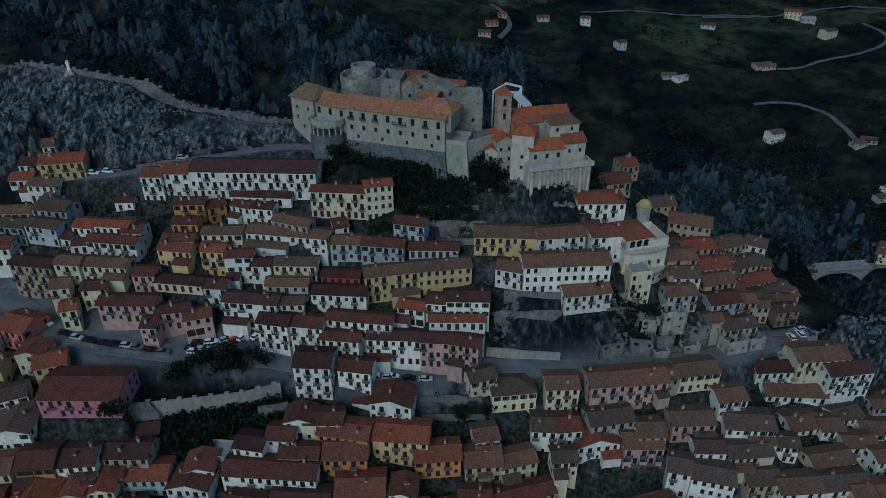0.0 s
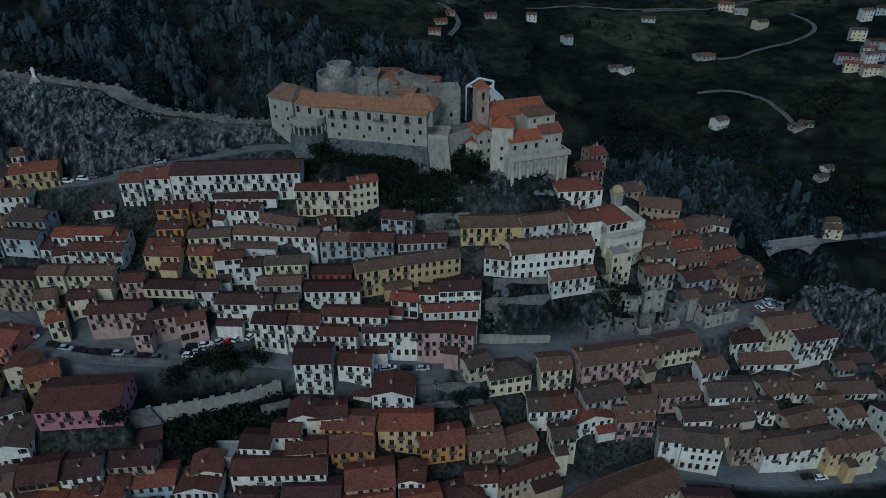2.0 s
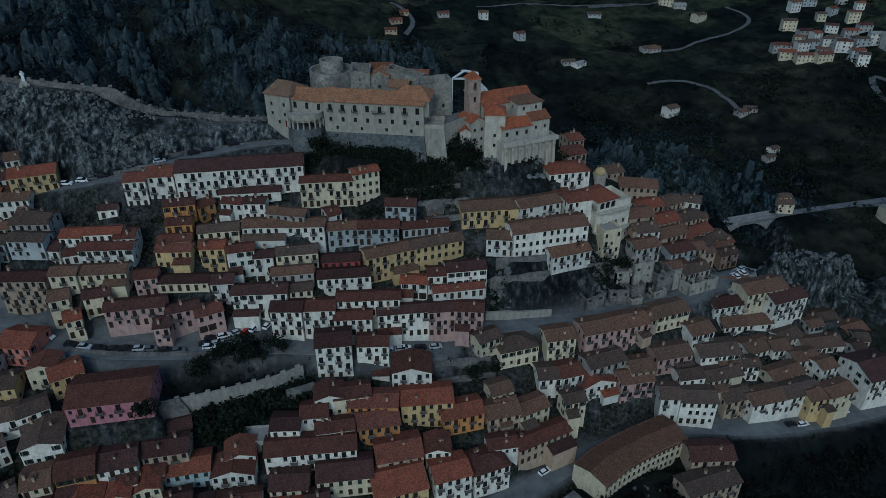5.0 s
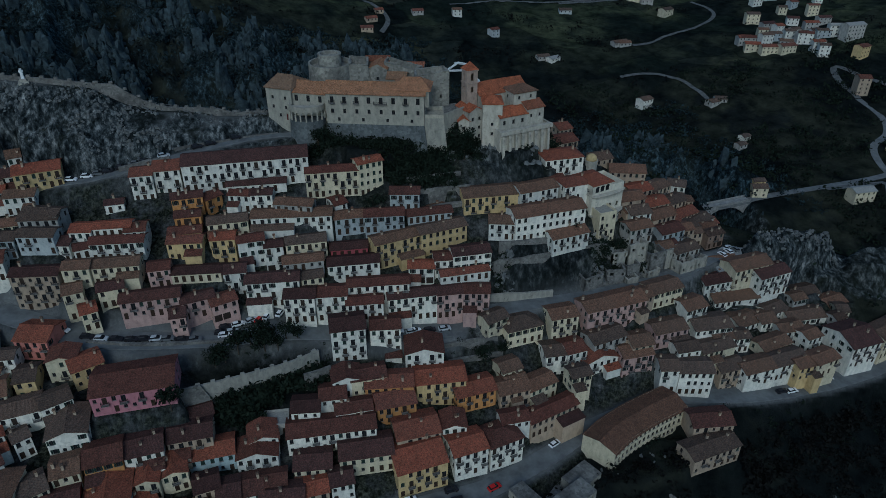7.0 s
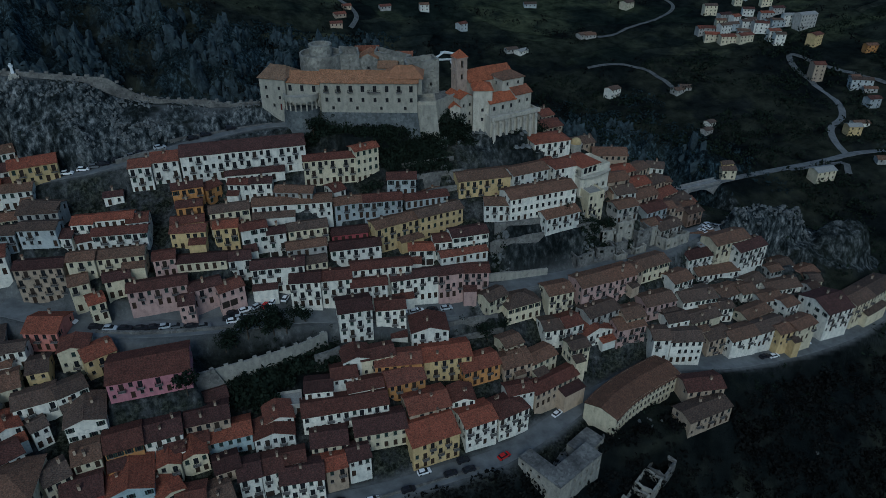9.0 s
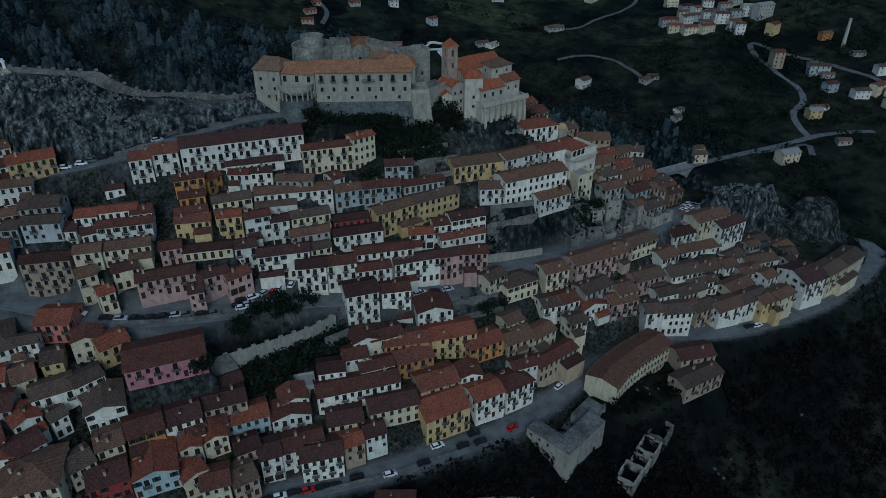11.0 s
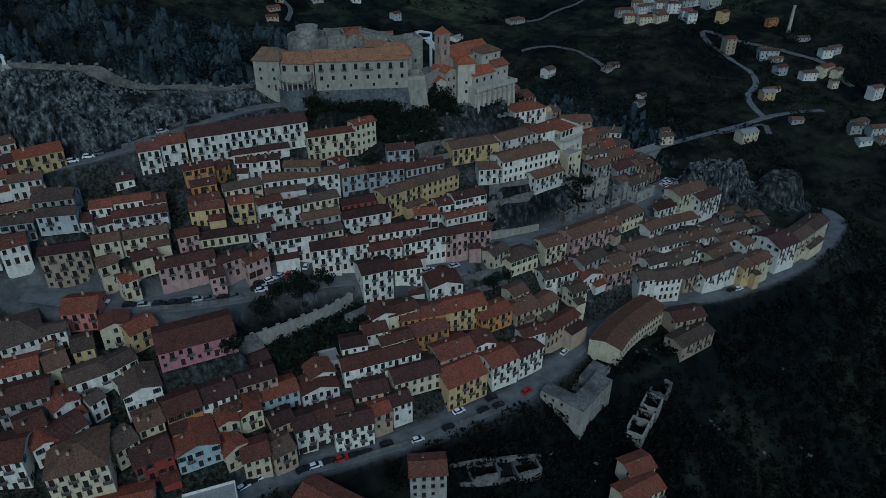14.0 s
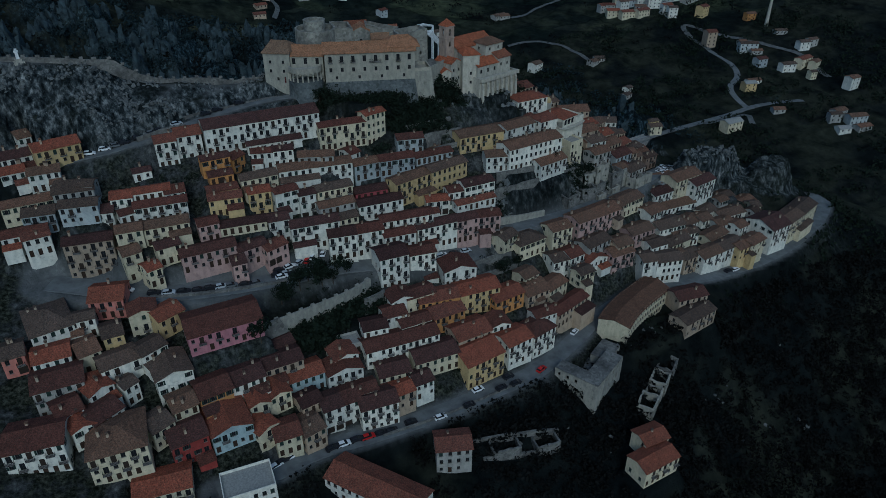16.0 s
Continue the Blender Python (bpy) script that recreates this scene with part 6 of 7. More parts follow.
park(-117.0, 163.2, 5.9, -28, "white")
park(-110.1, 159.4, 5.1, -16, "black")
park(-106.1, 157.8, 4.8, -16, "silver")
park(-101.9, 156.9, 4.5, -16, "black")
park(-97.7, 156.2, 4.1, -8, "black")
park(-94.2, 156.0, 3.8, -8, "black")
park(-91.0, 155.6, 3.6, -4, "silver")
park(-88.0, 155.2, 3.3, -4, "grey")
park(-83.7, 154.5, 2.8, -4, "black")
park(-80.3, 154.0, 2.5, -2, "grey")
park(-72.0, 155.4, 1.5, -2, "white")
park(-68.0, 155.7, 1.2, 3, "black")
park(-64.3, 155.6, 0.9, 3, "silver")
park(-59.9, 155.8, 0.5, 2, "black")
park(-69.9, 156.9, 1.3, 3, "silver")
park(-73.1, 156.9, 1.6, -2, "black")
park(-14.7, 152.2, -5.1, -2, "white")
park(-9.9, 152.0, -5.5, -1, "black")
park(-5.0, 152.0, -5.9, -1, "silver")
park(-20.3, 152.4, -4.5, -2, "white")
park(-24.0, 152.6, -4.1, -2, "black")
park(-15.7, 151.7, -4.9, -2, "silver")
park(-32.4, 101.3, -26.6, 2, "black")
park(-26.5, 105.8, -26.5, 4, "white")
park(-19.5, 103.0, -26.5, 4, "black")
park(-14.0, 103.0, -26.8, 5, "black")
park(-14.5, 106.7, -26.8, 5, "black")
park(-2.3, 105.3, -27.6, 18, "red")
park(-42.5, 101.1, -26.9, -2, "white")
park(-51.5, 103.3, -26.7, -2, "black")
park(-58.0, 102.7, -26.6, -2, "black")
park(-61.3, 103.2, -26.4, -2, "black")
park(-65.3, 103.1, -25.9, -2, "red")
park(-68.9, 103.4, -25.5, -2, "black")
park(-72.8, 103.1, -25.1, -2, "white")
park(-76.4, 102.8, -24.6, 5, "black")
park(-90.5, 103.2, -22.9, 17, "black")
park(-87.1, 104.3, -23.3, 17, "white")
park(-92.6, 102.2, -22.7, 17, "white")
park(20.9, 117.4, -28.8, 24, "white")
park(128.7, 127.4, -34.5, 6, "white")
park(124.8, 127.1, -34.0, 6, "black")
park(109.8, 123.0, -32.1, 2, "white")
park(105.7, 123.2, -31.5, 2, "black")
park(117.6, 180.3, -9.5, 17, "silver")
park(-55.6, 165.6, 2.4, 60, "white")
park(-55.4, 162.2, 1.9, 60, "white")
park(-57.6, 164.2, 2.2, 60, "black")
park(-59.4, 161.6, 1.9, 60, "white")
park(-61.6, 160.6, 1.7, 50, "red")
park(-64.2, 160.6, 1.8, 30, "silver")
park(-68.2, 159.4, 1.9, 12, "white")
park(-71.8, 158.8, 2.0, 8, "black")
park(112.4, 176.0, -9.4, 100, "white")
park(116.0, 177.6, -9.4, 100, "white")
park(119.6, 178.4, -9.4, 100, "grey")
park(-112.5, 212.1, 32.6, -7, "white")
park(-117.5, 211.5, 32.2, -7, "white")
park(-108.8, 212.0, 33.2, 4, "grey")
park(-106.0, 212.2, 33.7, 4, "black")
park(-101.5, 212.6, 34.4, 4, "black")
park(-77.0, 217.6, 37.4, 16, "black")
park(-72.6, 218.9, 37.7, 14, "black")
park(-96.7, 213.2, 35.1, 8, "grey")
park(-93.9, 213.6, 35.5, 8, "black")
park(-63.9, 221.0, 38.3, 10, "black")
park(-87.9, 215.0, 36.3, 15, "silver")


# ---- garden terraces, retaining walls, ruins ----
def wall_line(name, pts, height, thick, mat, label, category="wall", merlons=False, drop=2.5, crown=None):
    """A wall along a line, its foot in the ground."""
    root = thing(name, (*pts[0][:2], level(*pts[0][:2])), 0, label, category)
    o = Vector((*pts[0][:2], level(*pts[0][:2])))
    line = spline([(x, y, 0) for x, y in pts], 2.0)
    s = Shape()
    top = [max(level(p[0], p[1]) for p in line[max(0, i - 3):i + 4]) for i in range(len(line))]
    if crown is not None:
        top = [crown - height] * len(line)
    for i in range(len(line) - 1):
        a, b = Vector(line[i]), Vector(line[i + 1])
        q = Vector((-(b - a).y, (b - a).x, 0)).normalized() * thick / 2
        za, zb = top[i] + height, top[i + 1] + height
        la, lb = level(a.x, a.y) - drop, level(b.x, b.y) - drop
        f = lambda p, z: tuple(p + Vector((0, 0, z)) - o)
        s.loft([[f(a - q, la), f(b - q, lb), f(b + q, lb), f(a + q, la)], [f(a - q, za), f(b - q, zb), f(b + q, zb), f(a + q, za)]])
        if merlons and i % 2 == 0:
            c = a + (b - a) * 0.6
            s.loft([[f(p, z) for p in (a - q * 1.1, c - q * 1.1, c + q * 1.1, a + q * 1.1)] for z in (za, za + 0.7)])
    put("masonry", s.mesh(name, mat), root)


wall_line("garden_wall", ((-80.0, 137.6), (-66.0, 139.6), (-54.0, 142.0), (-45.5, 145.4)), 1.6, 0.7, RUINED, "pale stone garden wall with low battlements", merlons=True, drop=4.0, crown=-0.9)
wall_line("retaining_wall", ((-50.5, 138.6), (-46.0, 139.4), (-42.6, 140.6)), 1.0, 0.7, STONE, "grey stone wall beside the dark hollow", drop=5.0, crown=-3.5)
wall_line("retaining_wall", ((-110.1, 157.6), (-97.9, 154.2), (-85.6, 153.0), (-71.3, 152.5)), 0.6, 0.8, STONE, "grey stone retaining wall along the street")
wall_line("retaining_wall", ((13.0, 160.9), (22.5, 160.1), (34.9, 159.5)), 2.6, 0.8, RUINED, "stone wall below the crag beside the street")
wall_line("parapet_wall", ((-61.0, 101.8), (-43.3, 101.3), (-25.6, 102.2), (-10.8, 103.1)), 0.9, 0.5, STONE, "low stone parapet on the outer side of the road")
wall_line("crest_wall", ((-150, 244), (-130, 240), (-109, 236.5), (-96, 237), (-84, 234), (-64, 232), (-52, 230.5)), 1.0, 0.7, STONE, "grey dry-stone wall along the rocky crest", merlons=True)
wall_line("castle_road_wall", ((-84.5, 217.6), (-76.4, 219.9), (-64.2, 221.1), (-49.2, 222.1)), 0.4, 0.5, STONE, "low grey wall along the castle road")
wall_line("terrace_wall", ((-7.8, 195.6), (1.3, 194.8), (11.5, 194.7)), 1.2, 0.7, STONE, "grey rubble-stone terrace wall on the slope")
wall_line("terrace_wall", ((-11.9, 192.7), (-0.5, 191.0), (13.7, 190.4)), 1.4, 0.7, STONE, "grey rubble-stone terrace wall on the slope")
wall_line("terrace_wall", ((-3.5, 185.8), (4.1, 185.9), (11.4, 185.8)), 1.5, 0.7, STONE, "grey rubble-stone terrace wall on the slope")
wall_line("terrace_wall", ((18.2, 169.6), (27.4, 168.8), (37.8, 168.9)), 1.2, 0.7, STONE, "grey rubble-stone terrace wall on the slope")
wall_line("terrace_wall", ((15.4, 166.1), (25.5, 165.4), (35.3, 165.4)), 1.4, 0.7, STONE, "grey rubble-stone terrace wall on the slope")
wall_line("terrace_wall", ((48.9, 167.0), (59.7, 168.4), (71.3, 172.1)), 1.0, 0.7, STONE, "grey rubble-stone terrace wall on the slope")
wall_line("terrace_wall", ((-36.7, 92.0), (-23.1, 88.9), (-9.0, 85.6)), 1.0, 0.7, STONE, "grey rubble-stone terrace wall on the slope")
wall_line("terrace_wall", ((-35.9, 86.5), (-24.0, 83.9), (-14.2, 82.1)), 1.0, 0.7, STONE, "grey rubble-stone terrace wall on the slope")
wall_line("terrace_wall", ((49.6, 161.5), (62.0, 163.1), (77.3, 167.4)), 1.2, 0.7, STONE, "grey rubble-stone terrace wall on the slope")
wall_line("terrace_wall", ((-6.9, 145.9), (3.0, 146.3), (11.2, 146.5)), 1.0, 0.7, STONE, "grey rubble-stone terrace wall on the slope")
wall_line("terrace_wall", ((-6.0, 142.7), (3.9, 143.1), (12.1, 143.4)), 1.0, 0.7, STONE, "grey rubble-stone terrace wall on the slope")
wall_line("terrace_wall", ((-86.9, 135.7), (-80.9, 136.5), (-73.7, 137.7)), 1.5, 0.7, STONE, "grey rubble-stone terrace wall on the slope")
wall_line("terrace_wall", ((-102.0, 210.7), (-93.5, 211.5), (-85.8, 212.8)), 1.0, 0.7, STONE, "grey rubble-stone terrace wall on the slope")


def ruin(x, y, w, d, h, turn, mat=STONE):
    z = level(x, y)
    root = thing("ruined_house", (x, y, z), turn, "roofless ruined stone house with broken walls and empty windows", "ruin", "ruins on the slope")
    rng = random.Random(int(x * 3 + y * 5))
    for (ox, oy), u, n, width in (((-w / 2, -d / 2), (1, 0), (0, -1), w), ((w / 2, -d / 2), (0, 1), (1, 0), d), ((w / 2, d / 2), (-1, 0), (0, 1), w), ((-w / 2, d / 2), (0, -1), (-1, 0), d)):
        s = Shape()
        k = max(2, int(width / 1.2))
        tops = [h * rng.uniform(0.8, 1.0) for _ in range(k + 1)]
        for i in range(k):
            x0, x1 = width * i / k, width * (i + 1) / k
            lowz = -4.0
            p = lambda t, dd, z: (ox + u[0] * t - n[0] * dd, oy + u[1] * t - n[1] * dd, z)
            if i % 3 == 1 and h > 3:
                s.loft([[p(x0, 0, lowz), p(x1, 0, lowz), p(x1, 0.6, lowz), p(x0, 0.6, lowz)], [p(x0, 0, 1.2), p(x1, 0, 1.2), p(x1, 0.6, 1.2), p(x0, 0.6, 1.2)]])
                s.loft([[p(x0, 0, 2.6), p(x1, 0, 2.6), p(x1, 0.6, 2.6), p(x0, 0.6, 2.6)], [p(x0, 0, max(tops[i], 3)), p(x1, 0, max(tops[i + 1], 3)), p(x1, 0.6, max(tops[i + 1], 3)), p(x0, 0.6, max(tops[i], 3))]])
            else:
                s.loft([[p(x0, 0, lowz), p(x1, 0, lowz), p(x1, 0.6, lowz), p(x0, 0.6, lowz)], [p(x0, 0, tops[i]), p(x1, 0, tops[i + 1]), p(x1, 0.6, tops[i + 1]), p(x0, 0.6, tops[i])]])
        put("broken_wall", s.mesh("broken_wall", mat), root)


for spec in ((27.5, 84.5, 8, 6, 4.0, 32, RUINED), (33.5, 88.0, 6, 5.5, 3.2, 34, RUINED), (39.5, 91.5, 7, 6, 3.8, 32, RUINED), (46.5, 95.5, 8, 6, 4.2, 32), (70, 170.5, 8, 5, 4.8, 8, RUINED), (62.5, 169, 6, 4.5, 3.4, 0, RUINED), (82, 171.5, 7, 5, 4.2, 12, RUINED), (75.5, 166.5, 6, 4, 3.2, 14, RUINED), (90, 168.2, 8, 5, 5.5, 16, RUINED), (97, 170.5, 6, 5, 5.0, 16, RUINED), (66, 163.5, 5, 4, 2.6, 5, RUINED), (56, 173, 6, 5, 3.4, 4, RUINED), (-28, 87, 9, 5, 2.8, -12), (-15, 84, 8, 5, 3.0, -10), (50, 163, 8, 5, 3.5, 12), (60, 165, 7, 5, 4.0, -10), (67, 167, 6, 5, 3.0, 10), (78, 170, 7, 6, 4, 8)):
    ruin(*spec)


# ---- the gutted building with two flat-roofed wings below the road ----
def gutted_building():
    root = thing("gutted_building", (7, 94, -33), 0, "roofless grey concrete building with two wings and empty windows", "ruin")
    for ax, ay, bx, by, depth, top in ((0.8, 102.0, 7.2, 88.0, 5.0, -25.0), (7.4, 88.2, 24.5, 96.0, 6.0, -25.3), (20.5, 98.5, 29.5, 103.0, 6.5, -27.5)):
        w = math.hypot(bx - ax, by - ay)
        u = Vector((bx - ax, by - ay, 0)) / w
        nn = Vector((u.y, -u.x, 0))
        s = Shape()
        k = max(2, int(w / 2.6))
        ops = [(w * (i + 0.5) / k - 0.5, w * (i + 0.5) / k + 0.5, z, z + 1.6) for i in range(k) for z in (top - 2.8, top - 6.2)]
        o = Vector((ax, ay, 0))
        s.wall(o, u, nn, w, -42, top, ops, 0.6)
        s.wall(o + u * w, -nn, u, depth, -42, top, [(depth / 2 - 0.6, depth / 2 + 0.6, top - 2.8, top - 1.2)], 0.6)
        s.wall(o - nn * depth + u * w, -u, -nn, w, -42, top, [], 0.6)
        s.wall(o - nn * depth, nn, -u, depth, -42, top, [], 0.6)
        put("wing", s.mesh("gutted_wing", RUINED), root).matrix_basis = pose(-7, -94, 33)
        s = Shape()
        c = [o, o + u * w, o + u * w - nn * depth, o - nn * depth]
        s.loft([[tuple(p + Vector((0, 0, z))) for p in c] for z in (top - 0.3, top + 0.05)])
        put("flat_roof", s.mesh("gutted_roof", STONE), root).matrix_basis = pose(-7, -94, 33)
    s = Shape()
    s.loft([[(8, 97, z), (20, 100, z), (22, 106, z), (10, 107, z)] for z in (-42, -31.0)])
    put("terrace", s.mesh("gutted_terrace", STONE), root).matrix_basis = pose(-7, -94, 33)


gutted_building()


# ---- plants ----
LEAF = plain("dark_leaves", (0.014, 0.02, 0.014), 0.8, scale=0.4, vary=0.5)
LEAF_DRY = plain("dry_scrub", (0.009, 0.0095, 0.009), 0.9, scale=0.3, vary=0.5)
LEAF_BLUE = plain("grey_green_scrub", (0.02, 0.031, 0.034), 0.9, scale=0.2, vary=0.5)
BOULDER = plain("limestone", (0.105, 0.11, 0.108), 0.95, scale=0.5, vary=0.6)
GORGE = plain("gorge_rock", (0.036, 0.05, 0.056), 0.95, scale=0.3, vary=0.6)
BARK = plain("bark", (0.05, 0.04, 0.03), 0.95)
for m in (LEAF, LEAF_DRY, LEAF_BLUE):
    m.node_tree.nodes["Principled BSDF"].inputs["Specular IOR Level"].default_value = 0.0


def leaves(places, radii, heights, count, size, seed):
    """Many small leaf sprays round each place: arrays of vertices and quads."""
    r = np.random.default_rng(seed)
    n = len(places)
    P = np.repeat(np.array(places, float), count, axis=0)
    R, H = np.repeat(np.array(radii, float), count), np.repeat(np.array(heights, float), count)
    d = r.normal(size=(n * count, 3))
    d /= np.linalg.norm(d, axis=1)[:, None]
    rad = r.uniform(0.45, 1.0, n * count) ** 0.6 * (1 + 0.25 * np.sin(d[:, 0] * 5 + R * 9) * np.cos(d[:, 1] * 4 + H * 7))
    c = P + np.stack([d[:, 0] * R * rad, d[:, 1] * R * rad, H * 0.55 + d[:, 2] * H * 0.55 * rad], -1)
    a = r.normal(size=(n * count, 3))
    a /= np.linalg.norm(a, axis=1)[:, None]
    b = np.cross(a, r.normal(size=(n * count, 3)))
    b /= np.linalg.norm(b, axis=1)[:, None]
    sz = (size * R * r.uniform(0.6, 1.3, n * count))[:, None]
    v = np.stack([c - a * sz, c - b * sz * 0.6, c + a * sz, c + b * sz * 0.6], 1).reshape(-1, 3)
    f = np.arange(len(v)).reshape(-1, 4)
    return v, f


def scrub(name, label, mat, rule, tries, radius, count, seed, box):
    r = np.random.default_rng(seed)
    xs, ys = r.uniform(box[0], box[1], tries), r.uniform(box[2], box[3], tries)
    pl, rd, hs = [], [], []
    for x, y in zip(xs, ys):
        if rule(x, y) > r.uniform():
            q = radius * r.uniform(0.5, 1.4)
            pl.append((x, y, level(x, y) - 0.2 * q))
            rd.append(q)
            hs.append(q * r.uniform(1.0, 1.9))
    v, f = leaves(pl, rd, hs, count, 0.3, seed)
    tagged(new(name, mesh_of(name, v.tolist(), f.tolist(), [mat])), label, "scrub", kind="stuff")


def taken(x, y):
    for hx, hy, _, w, d, *_ in PLAN:
        if abs(x - hx) < max(w, d) / 2 + 1.5 and abs(y - hy) < max(w, d) / 2 + 1.5:
            return True
    for line, w in LINES.values():
        if np.min((line[:, 0] - x) ** 2 + (line[:, 1] - y) ** 2) < (w / 2 + 1.6) ** 2:
            return True
    return False


def boulders(name, label, rule, tries, size, seed, box, mat=BOULDER, tall=1.0):
    """Broken blocks of limestone lying on and standing out of the slope."""
    r = np.random.default_rng(seed)
    v, f = [], []
    g = (1 + 5 ** 0.5) / 2
    base = np.array([(-1, g, 0), (1, g, 0), (-1, -g, 0), (1, -g, 0), (0, -1, g), (0, 1, g), (0, -1, -g), (0, 1, -g), (g, 0, -1), (g, 0, 1), (-g, 0, -1), (-g, 0, 1)], float) / 1.9
    faces = ((0, 11, 5), (0, 5, 1), (0, 1, 7), (0, 7, 10), (0, 10, 11), (1, 5, 9), (5, 11, 4), (11, 10, 2), (10, 7, 6), (7, 1, 8), (3, 9, 4), (3, 4, 2), (3, 2, 6), (3, 6, 8), (3, 8, 9), (4, 9, 5), (2, 4, 11), (6, 2, 10), (8, 6, 7), (9, 8, 1))
    for x, y in zip(r.uniform(box[0], box[1], tries), r.uniform(box[2], box[3], tries)):
        if rule(x, y) < r.uniform():
            continue
        q = size * r.uniform(0.4, 1.5) * np.array([1.0, r.uniform(0.5, 1.1), r.uniform(0.5, 1.5) * tall])
        a = r.uniform(0, 6.28)
        p = (base + r.uniform(-0.35, 0.35, base.shape)) * q
        p = np.stack([p[:, 0] * math.cos(a) - p[:, 1] * math.sin(a) + x, p[:, 0] * math.sin(a) + p[:, 1] * math.cos(a) + y, p[:, 2] + level(x, y)], -1)
        k = len(v)
        v += p.tolist()
        f += [tuple(i + k for i in q4) for q4 in faces]
    tagged(new(name, mesh_of(name, v, f, [mat])), label, "rocks", kind="stuff")


clear = lambda x, y: 0.0 if taken(x, y) else 1.0
patchy = lambda x, y, s, lo: max(0.0, min(1.0, (noise.noise((x / s, y / s, 3.1)) + lo) * 3))
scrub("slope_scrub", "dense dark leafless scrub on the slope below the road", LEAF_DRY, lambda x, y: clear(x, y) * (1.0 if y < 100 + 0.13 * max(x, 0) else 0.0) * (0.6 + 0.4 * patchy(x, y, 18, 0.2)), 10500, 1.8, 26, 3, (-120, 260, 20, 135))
scrub("castle_scrub", "dark evergreen shrubs under the castle walls", LEAF, lambda x, y: clear(x, y) * (1.0 if 191 < y < 212 - 0.25 * x and level(x, y) < 41.5 else 0.0), 2600, 1.5, 30, 4, (-40, 20, 190, 216))
scrub("crag_scrub", "dark bushes growing on the crag", LEAF, lambda x, y: clear(x, y) * patchy(x, y, 9, 0.3), 1900, 1.1, 30, 5, (14, 78, 156, 175))
scrub("hollow_scrub", "dense dark evergreens filling the hollow under the garden wall", LEAF, lambda x, y: clear(x, y) if y < 136.6 + 0.2 * (x + 80) else 0.0, 1500, 2.1, 30, 15, (-85, -43, 129, 144))
scrub("town_weeds", "dark bushes between the houses", LEAF, lambda x, y: clear(x, y) * patchy(x, y, 12, 0.25) * 0.9, 3000, 0.9, 22, 6, (-140, 140, 104, 205))
scrub("ridge_shrubs", "low dark shrubs scattered over the rocks", LEAF_BLUE, lambda x, y: clear(x, y) * patchy(x, y, 12, 0.05) * 0.6, 800, 0.8, 18, 7, (-190, -40, 214, 262))
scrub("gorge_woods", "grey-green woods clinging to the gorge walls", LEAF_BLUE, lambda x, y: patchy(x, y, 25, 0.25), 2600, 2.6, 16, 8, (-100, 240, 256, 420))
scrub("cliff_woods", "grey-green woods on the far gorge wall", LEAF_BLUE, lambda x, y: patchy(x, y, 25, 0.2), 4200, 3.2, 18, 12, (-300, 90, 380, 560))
scrub("east_woods", "dark woods on the slopes across the gorge", LEAF, lambda x, y: clear(x, y) * patchy(x, y, 40, 0.2), 5200, 2.8, 14, 9, (150, 520, 120, 460))
scrub("field_trees", "scattered trees and hedges on the valley fields", LEAF_DRY, lambda x, y: patchy(x, y, 50, 0.0), 5200, 3.0, 12, 10, (-450, 700, 400, 900))


def tree(h, r, seed):
    rng = random.Random(seed)
    root = new("tree")
    tagged(root, "dark evergreen tree with an uneven leafy crown", "tree", "trees of the terrace gardens")
    s = Shape()
    s.tube(0, 0, -0.5, h * 0.55, 0.22, 0.1, 8)
    for i in range(5):
        a = 2 * math.pi * i / 5 + rng.random()
        z = h * rng.uniform(0.3, 0.5)
        p, q = Vector((0, 0, z)), Vector((math.cos(a) * r * 0.6, math.sin(a) * r * 0.6, z + h * 0.25))
        k = Vector((-math.sin(a), math.cos(a), 0)) * 0.06
        up = Vector((0, 0, 0.07))
        s.loft([[tuple(p + k), tuple(p + up), tuple(p - k), tuple(p - up)], [tuple(q + k * 0.4), tuple(q + up * 0.4), tuple(q - k * 0.4), tuple(q - up * 0.4)]])
    put("trunk", s.mesh("trunk", BARK), root)
    pl = [(rng.uniform(-r, r) * 0.6, rng.uniform(-r, r) * 0.6, h * rng.uniform(0.25, 0.6)) for _ in range(9)]
    v, f = leaves(pl, [r * rng.uniform(0.35, 0.6) for _ in pl], [r * rng.uniform(0.6, 1.0) for _ in pl], 60, 0.22, seed)
    put("crown", mesh_of("crown", v.tolist(), f.tolist(), [LEAF]), root)
    return root


protos = [tree(6.5, 3.2, 1), tree(8.0, 3.6, 2), tree(5.0, 2.4, 3)]
spots = [(-64.7, 150.8), (-61.3, 151.6), (-57.8, 151.8), (-54.4, 152.0), (-68.3, 148.3), (-51.0, 152.2), (-72.2, 147.2), (-60.8, 148.8), (-57.0, 149.0), (-75.1, 146.5), (-36, 211), (11, 201), (14, 199), (16, 202), (50.5, 212), (51, 206), (56, 168), (47, 170), (63, 170), (-86, 131), (12, 144), (6, 142)]
for i, (x, y) in enumerate(spots):
    p = protos[i % 3]
    m = pose(x, y, level(x, y), 0, 0, 47 * i)
    if i < 3:
        p.matrix_basis = m
    else:
        copy_thing(p, m)


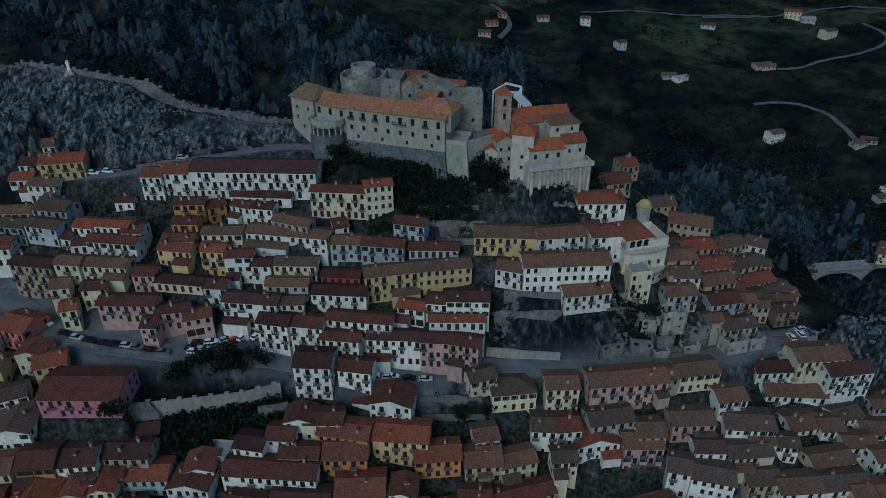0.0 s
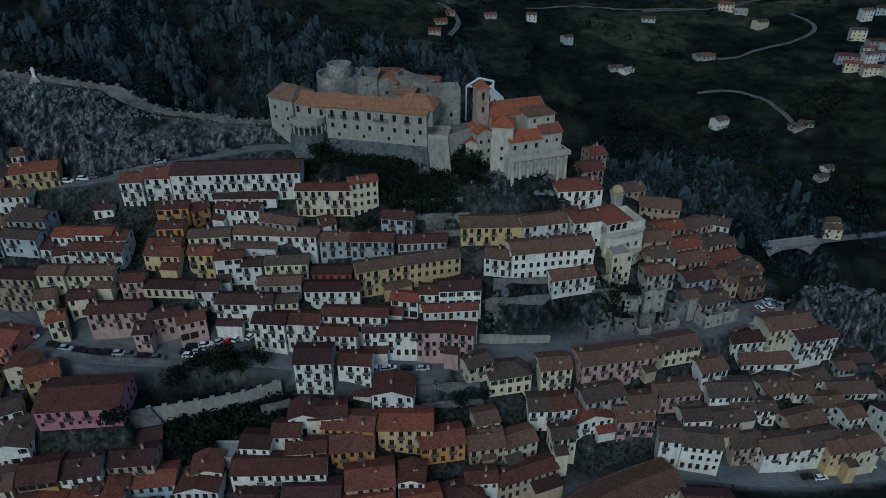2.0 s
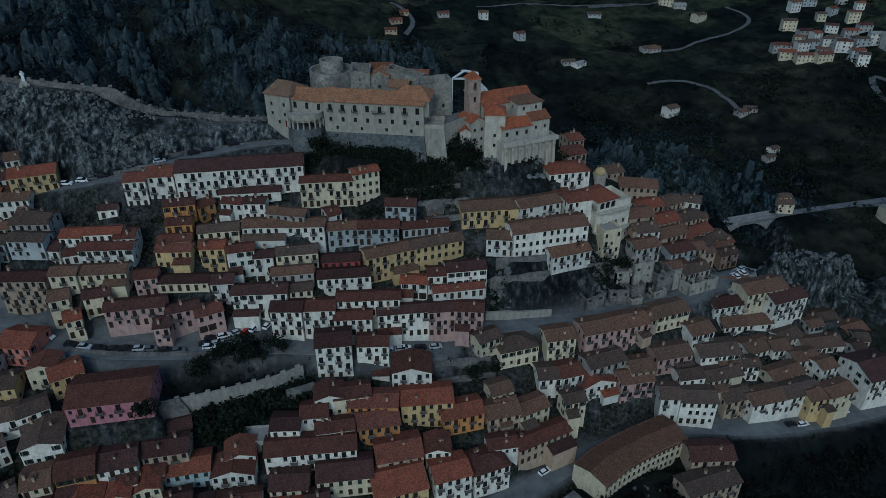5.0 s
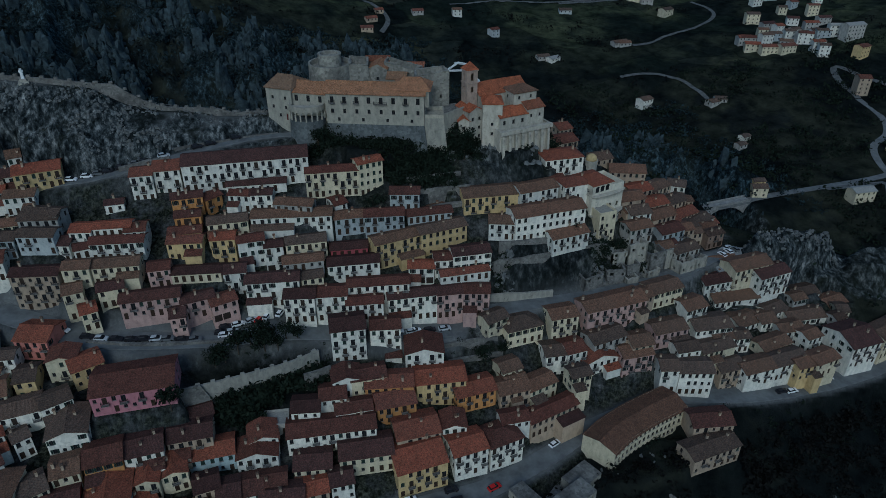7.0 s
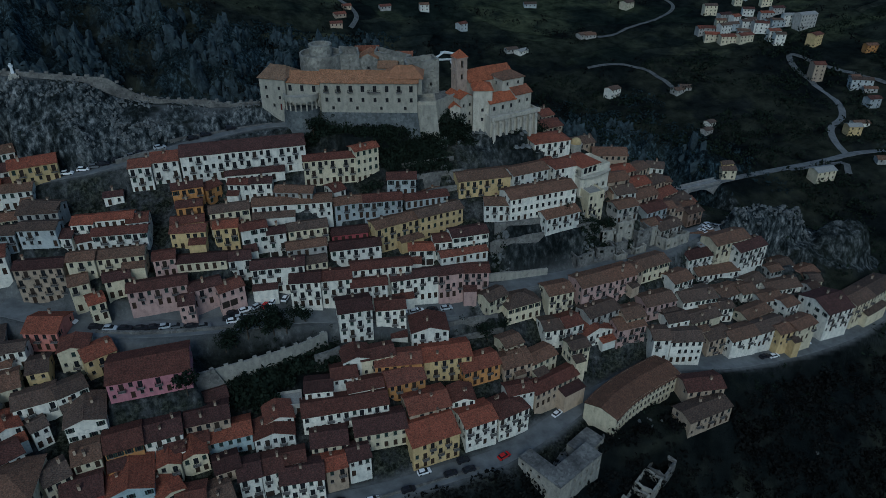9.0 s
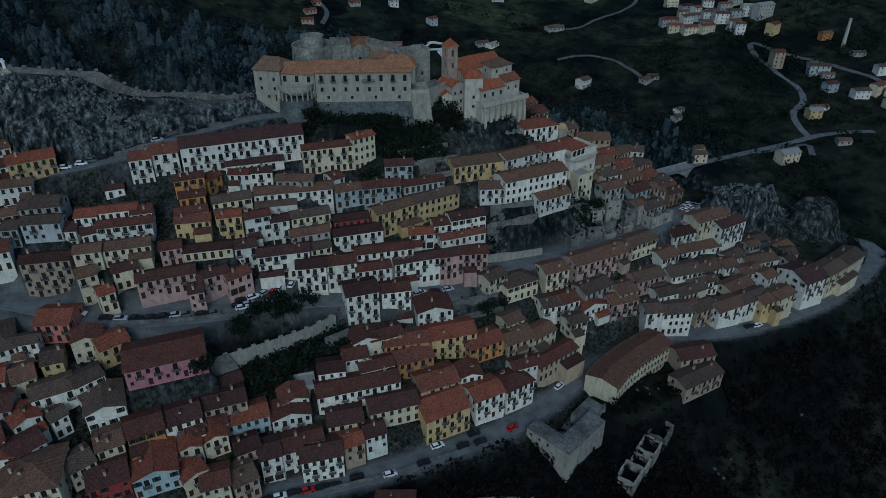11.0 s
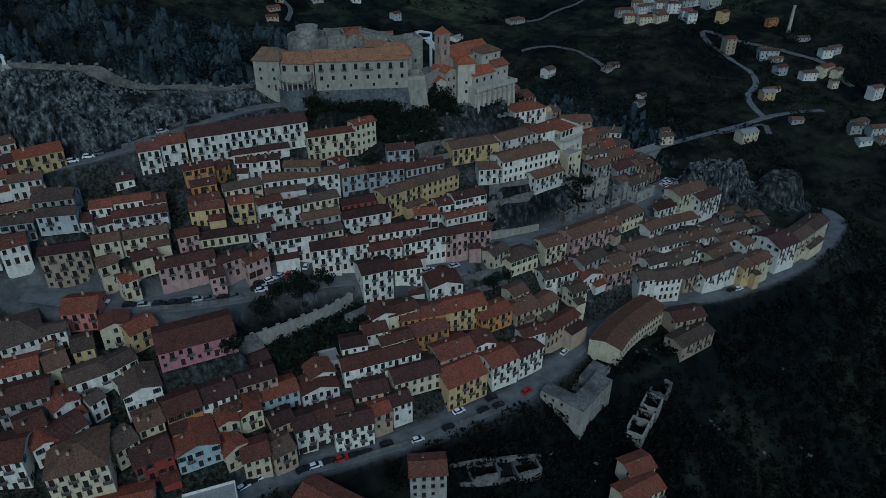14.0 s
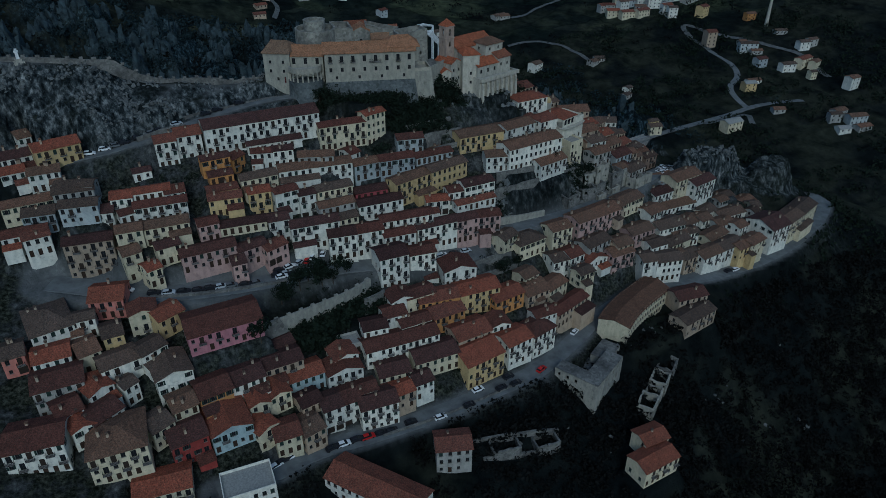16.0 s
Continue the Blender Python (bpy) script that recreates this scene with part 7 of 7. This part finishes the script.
boulders("crest_rocks", "grey limestone blocks jutting from the bare crest", lambda x, y: clear(x, y) * patchy(x, y, 7, 0.15) * (1.0 if x < -88 else 0.5), 5200, 0.55, 21, (-190, -44, 213, 250))
boulders("outcrop_rocks", "pale fissured limestone blocks of the outcrop", lambda x, y: clear(x, y) * (patchy(x, y, 5, 0.2) if math.hypot((x - 142) / 24, (y - 174) / 8) < 1 else 0.0), 2600, 0.6, 22, (116, 182, 156, 188))
boulders("crag_rocks", "dark grey rocks of the crag below the palace", lambda x, y: clear(x, y) * patchy(x, y, 8, 0.25), 1100, 0.9, 23, (14, 84, 157, 175))
boulders("castle_rocks", "grey rocks under the church terrace", lambda x, y: clear(x, y) * patchy(x, y, 8, 0.2), 500, 1.0, 24, (4, 50, 188, 203))
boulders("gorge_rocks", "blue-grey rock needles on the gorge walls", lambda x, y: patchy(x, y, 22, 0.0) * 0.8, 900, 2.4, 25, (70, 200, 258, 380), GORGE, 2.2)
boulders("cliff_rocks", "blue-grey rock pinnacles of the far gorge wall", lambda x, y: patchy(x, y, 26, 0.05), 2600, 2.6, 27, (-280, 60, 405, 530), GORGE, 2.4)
boulders("slope_rubble", "scattered stone rubble on the lower slope", lambda x, y: clear(x, y) * patchy(x, y, 10, -0.2), 500, 0.6, 26, (-70, 120, 70, 108))


GRAVEL = plain("lane_gravel", (0.1, 0.102, 0.098), 0.95, scale=0.3, vary=0.4)


# ---- lanes of the valley, laid over the fields ----
def lane(pts, w):
    line = spline([(x, y, 0) for x, y in pts], 4.0)
    v, f = [], []
    for k in range(len(line)):
        a, b = line[max(k - 1, 0)], line[min(k + 1, len(line) - 1)]
        t = Vector((b[0] - a[0], b[1] - a[1], 0)).normalized()
        for o in (-w / 2, 0, w / 2):
            x, y = line[k][0] - t.y * o, line[k][1] + t.x * o
            v.append((x, y, max(level(x + i, y + j) for i in (-2, 0, 2) for j in (-2, 0, 2)) + 0.3))
    for k in range(len(line) - 1):
        for j in (0, 1):
            f.append((3 * k + j, 3 * k + 3 + j, 3 * k + 4 + j, 3 * k + 1 + j))
    tagged(new("road_lane", mesh_of("lane", v, f, [GRAVEL])), "pale country lane winding across the dark fields", "road", kind="structure")


lane(((219, 469), (246, 466), (261, 449), (263, 423), (261, 406)), 3.5)
lane(((254, 519), (291, 534), (341, 551), (366, 576), (364, 613)), 3.5)
lane(((42, 641), (54, 618), (56, 595), (46, 572)), 4.0)
lane(((123, 639), (173, 644), (225, 633), (283, 635)), 3.0)
lane(((230, 629), (269, 630), (307, 637)), 3.5)
lane(((355, 371), (362, 399), (376, 421), (384, 383), (396, 345), (405, 320), (392, 284)), 4.5)
lane(((254, 276), (291, 274), (285, 261)), 4.0)
lane(((419, 645), (374, 665), (303, 631)), 3.0)


# ---- monument on the crest, tall stack in the hamlet ----
mon = thing("monument", (-131.0, 239.2, level(-131.0, 239.2)), 10, "white stone monument on a stepped base", "monument")
s = Shape()
s.box(-1.6, 1.6, -1.6, 1.6, -1.0, 0.4)
s.box(-1.0, 1.0, -1.0, 1.0, 0.4, 1.2)
put("base", s.mesh("monument_base", PALE), mon)
s = Shape()
s.box(-0.5, 0.5, -0.5, 0.5, 1.2, 4.6, 0, 0.15)
s.box(-0.7, 0.7, -0.25, 0.25, 3.4, 4.0)
put("shaft", s.mesh("monument_shaft", WHITE_STEEL), mon)
stack = thing("chimney_stack", (431.0, 380.0, level(431.0, 380.0)), 0, "tall pale brick chimney stack", "chimney")
s = Shape()
s.tube(0, 0, -3, 22, 1.7, 1.1, 14)
s.tube(0, 0, 22, 22.6, 1.35, 1.35, 14)
put("shaft", s.mesh("stack_shaft", PALE), stack)


# ---- the little square ----
PAVING = plain("pale_paving", (0.24, 0.245, 0.24), 0.85, scale=0.5, vary=0.25)
PAINT = plain("road_paint", (0.6, 0.6, 0.58), 0.8)
s = Shape()
plan = [(104.4, 165.5), (106.6, 176.6), (116.4, 182.0), (125.0, 179.0), (118.5, 169.5)]
s.loft([[(x, y, -11.5) for x, y in plan], [(x, y, -9.35) for x, y in plan]])
tagged(new("square_paving", s.mesh("square", PAVING)), "pale paved little square with painted parking lines", "pavement", kind="structure")
s = Shape()
for i in range(6):
    x, y = 108.5 + 2.2 * i, 171.0 + 1.1 * i
    s.box(x, x + 0.18, y, y + 3.2, -9.345, -9.335)
tagged(new("parking_lines", s.mesh("parking_lines", PAINT)), "white painted parking lines on the square", "road marking", kind="structure")
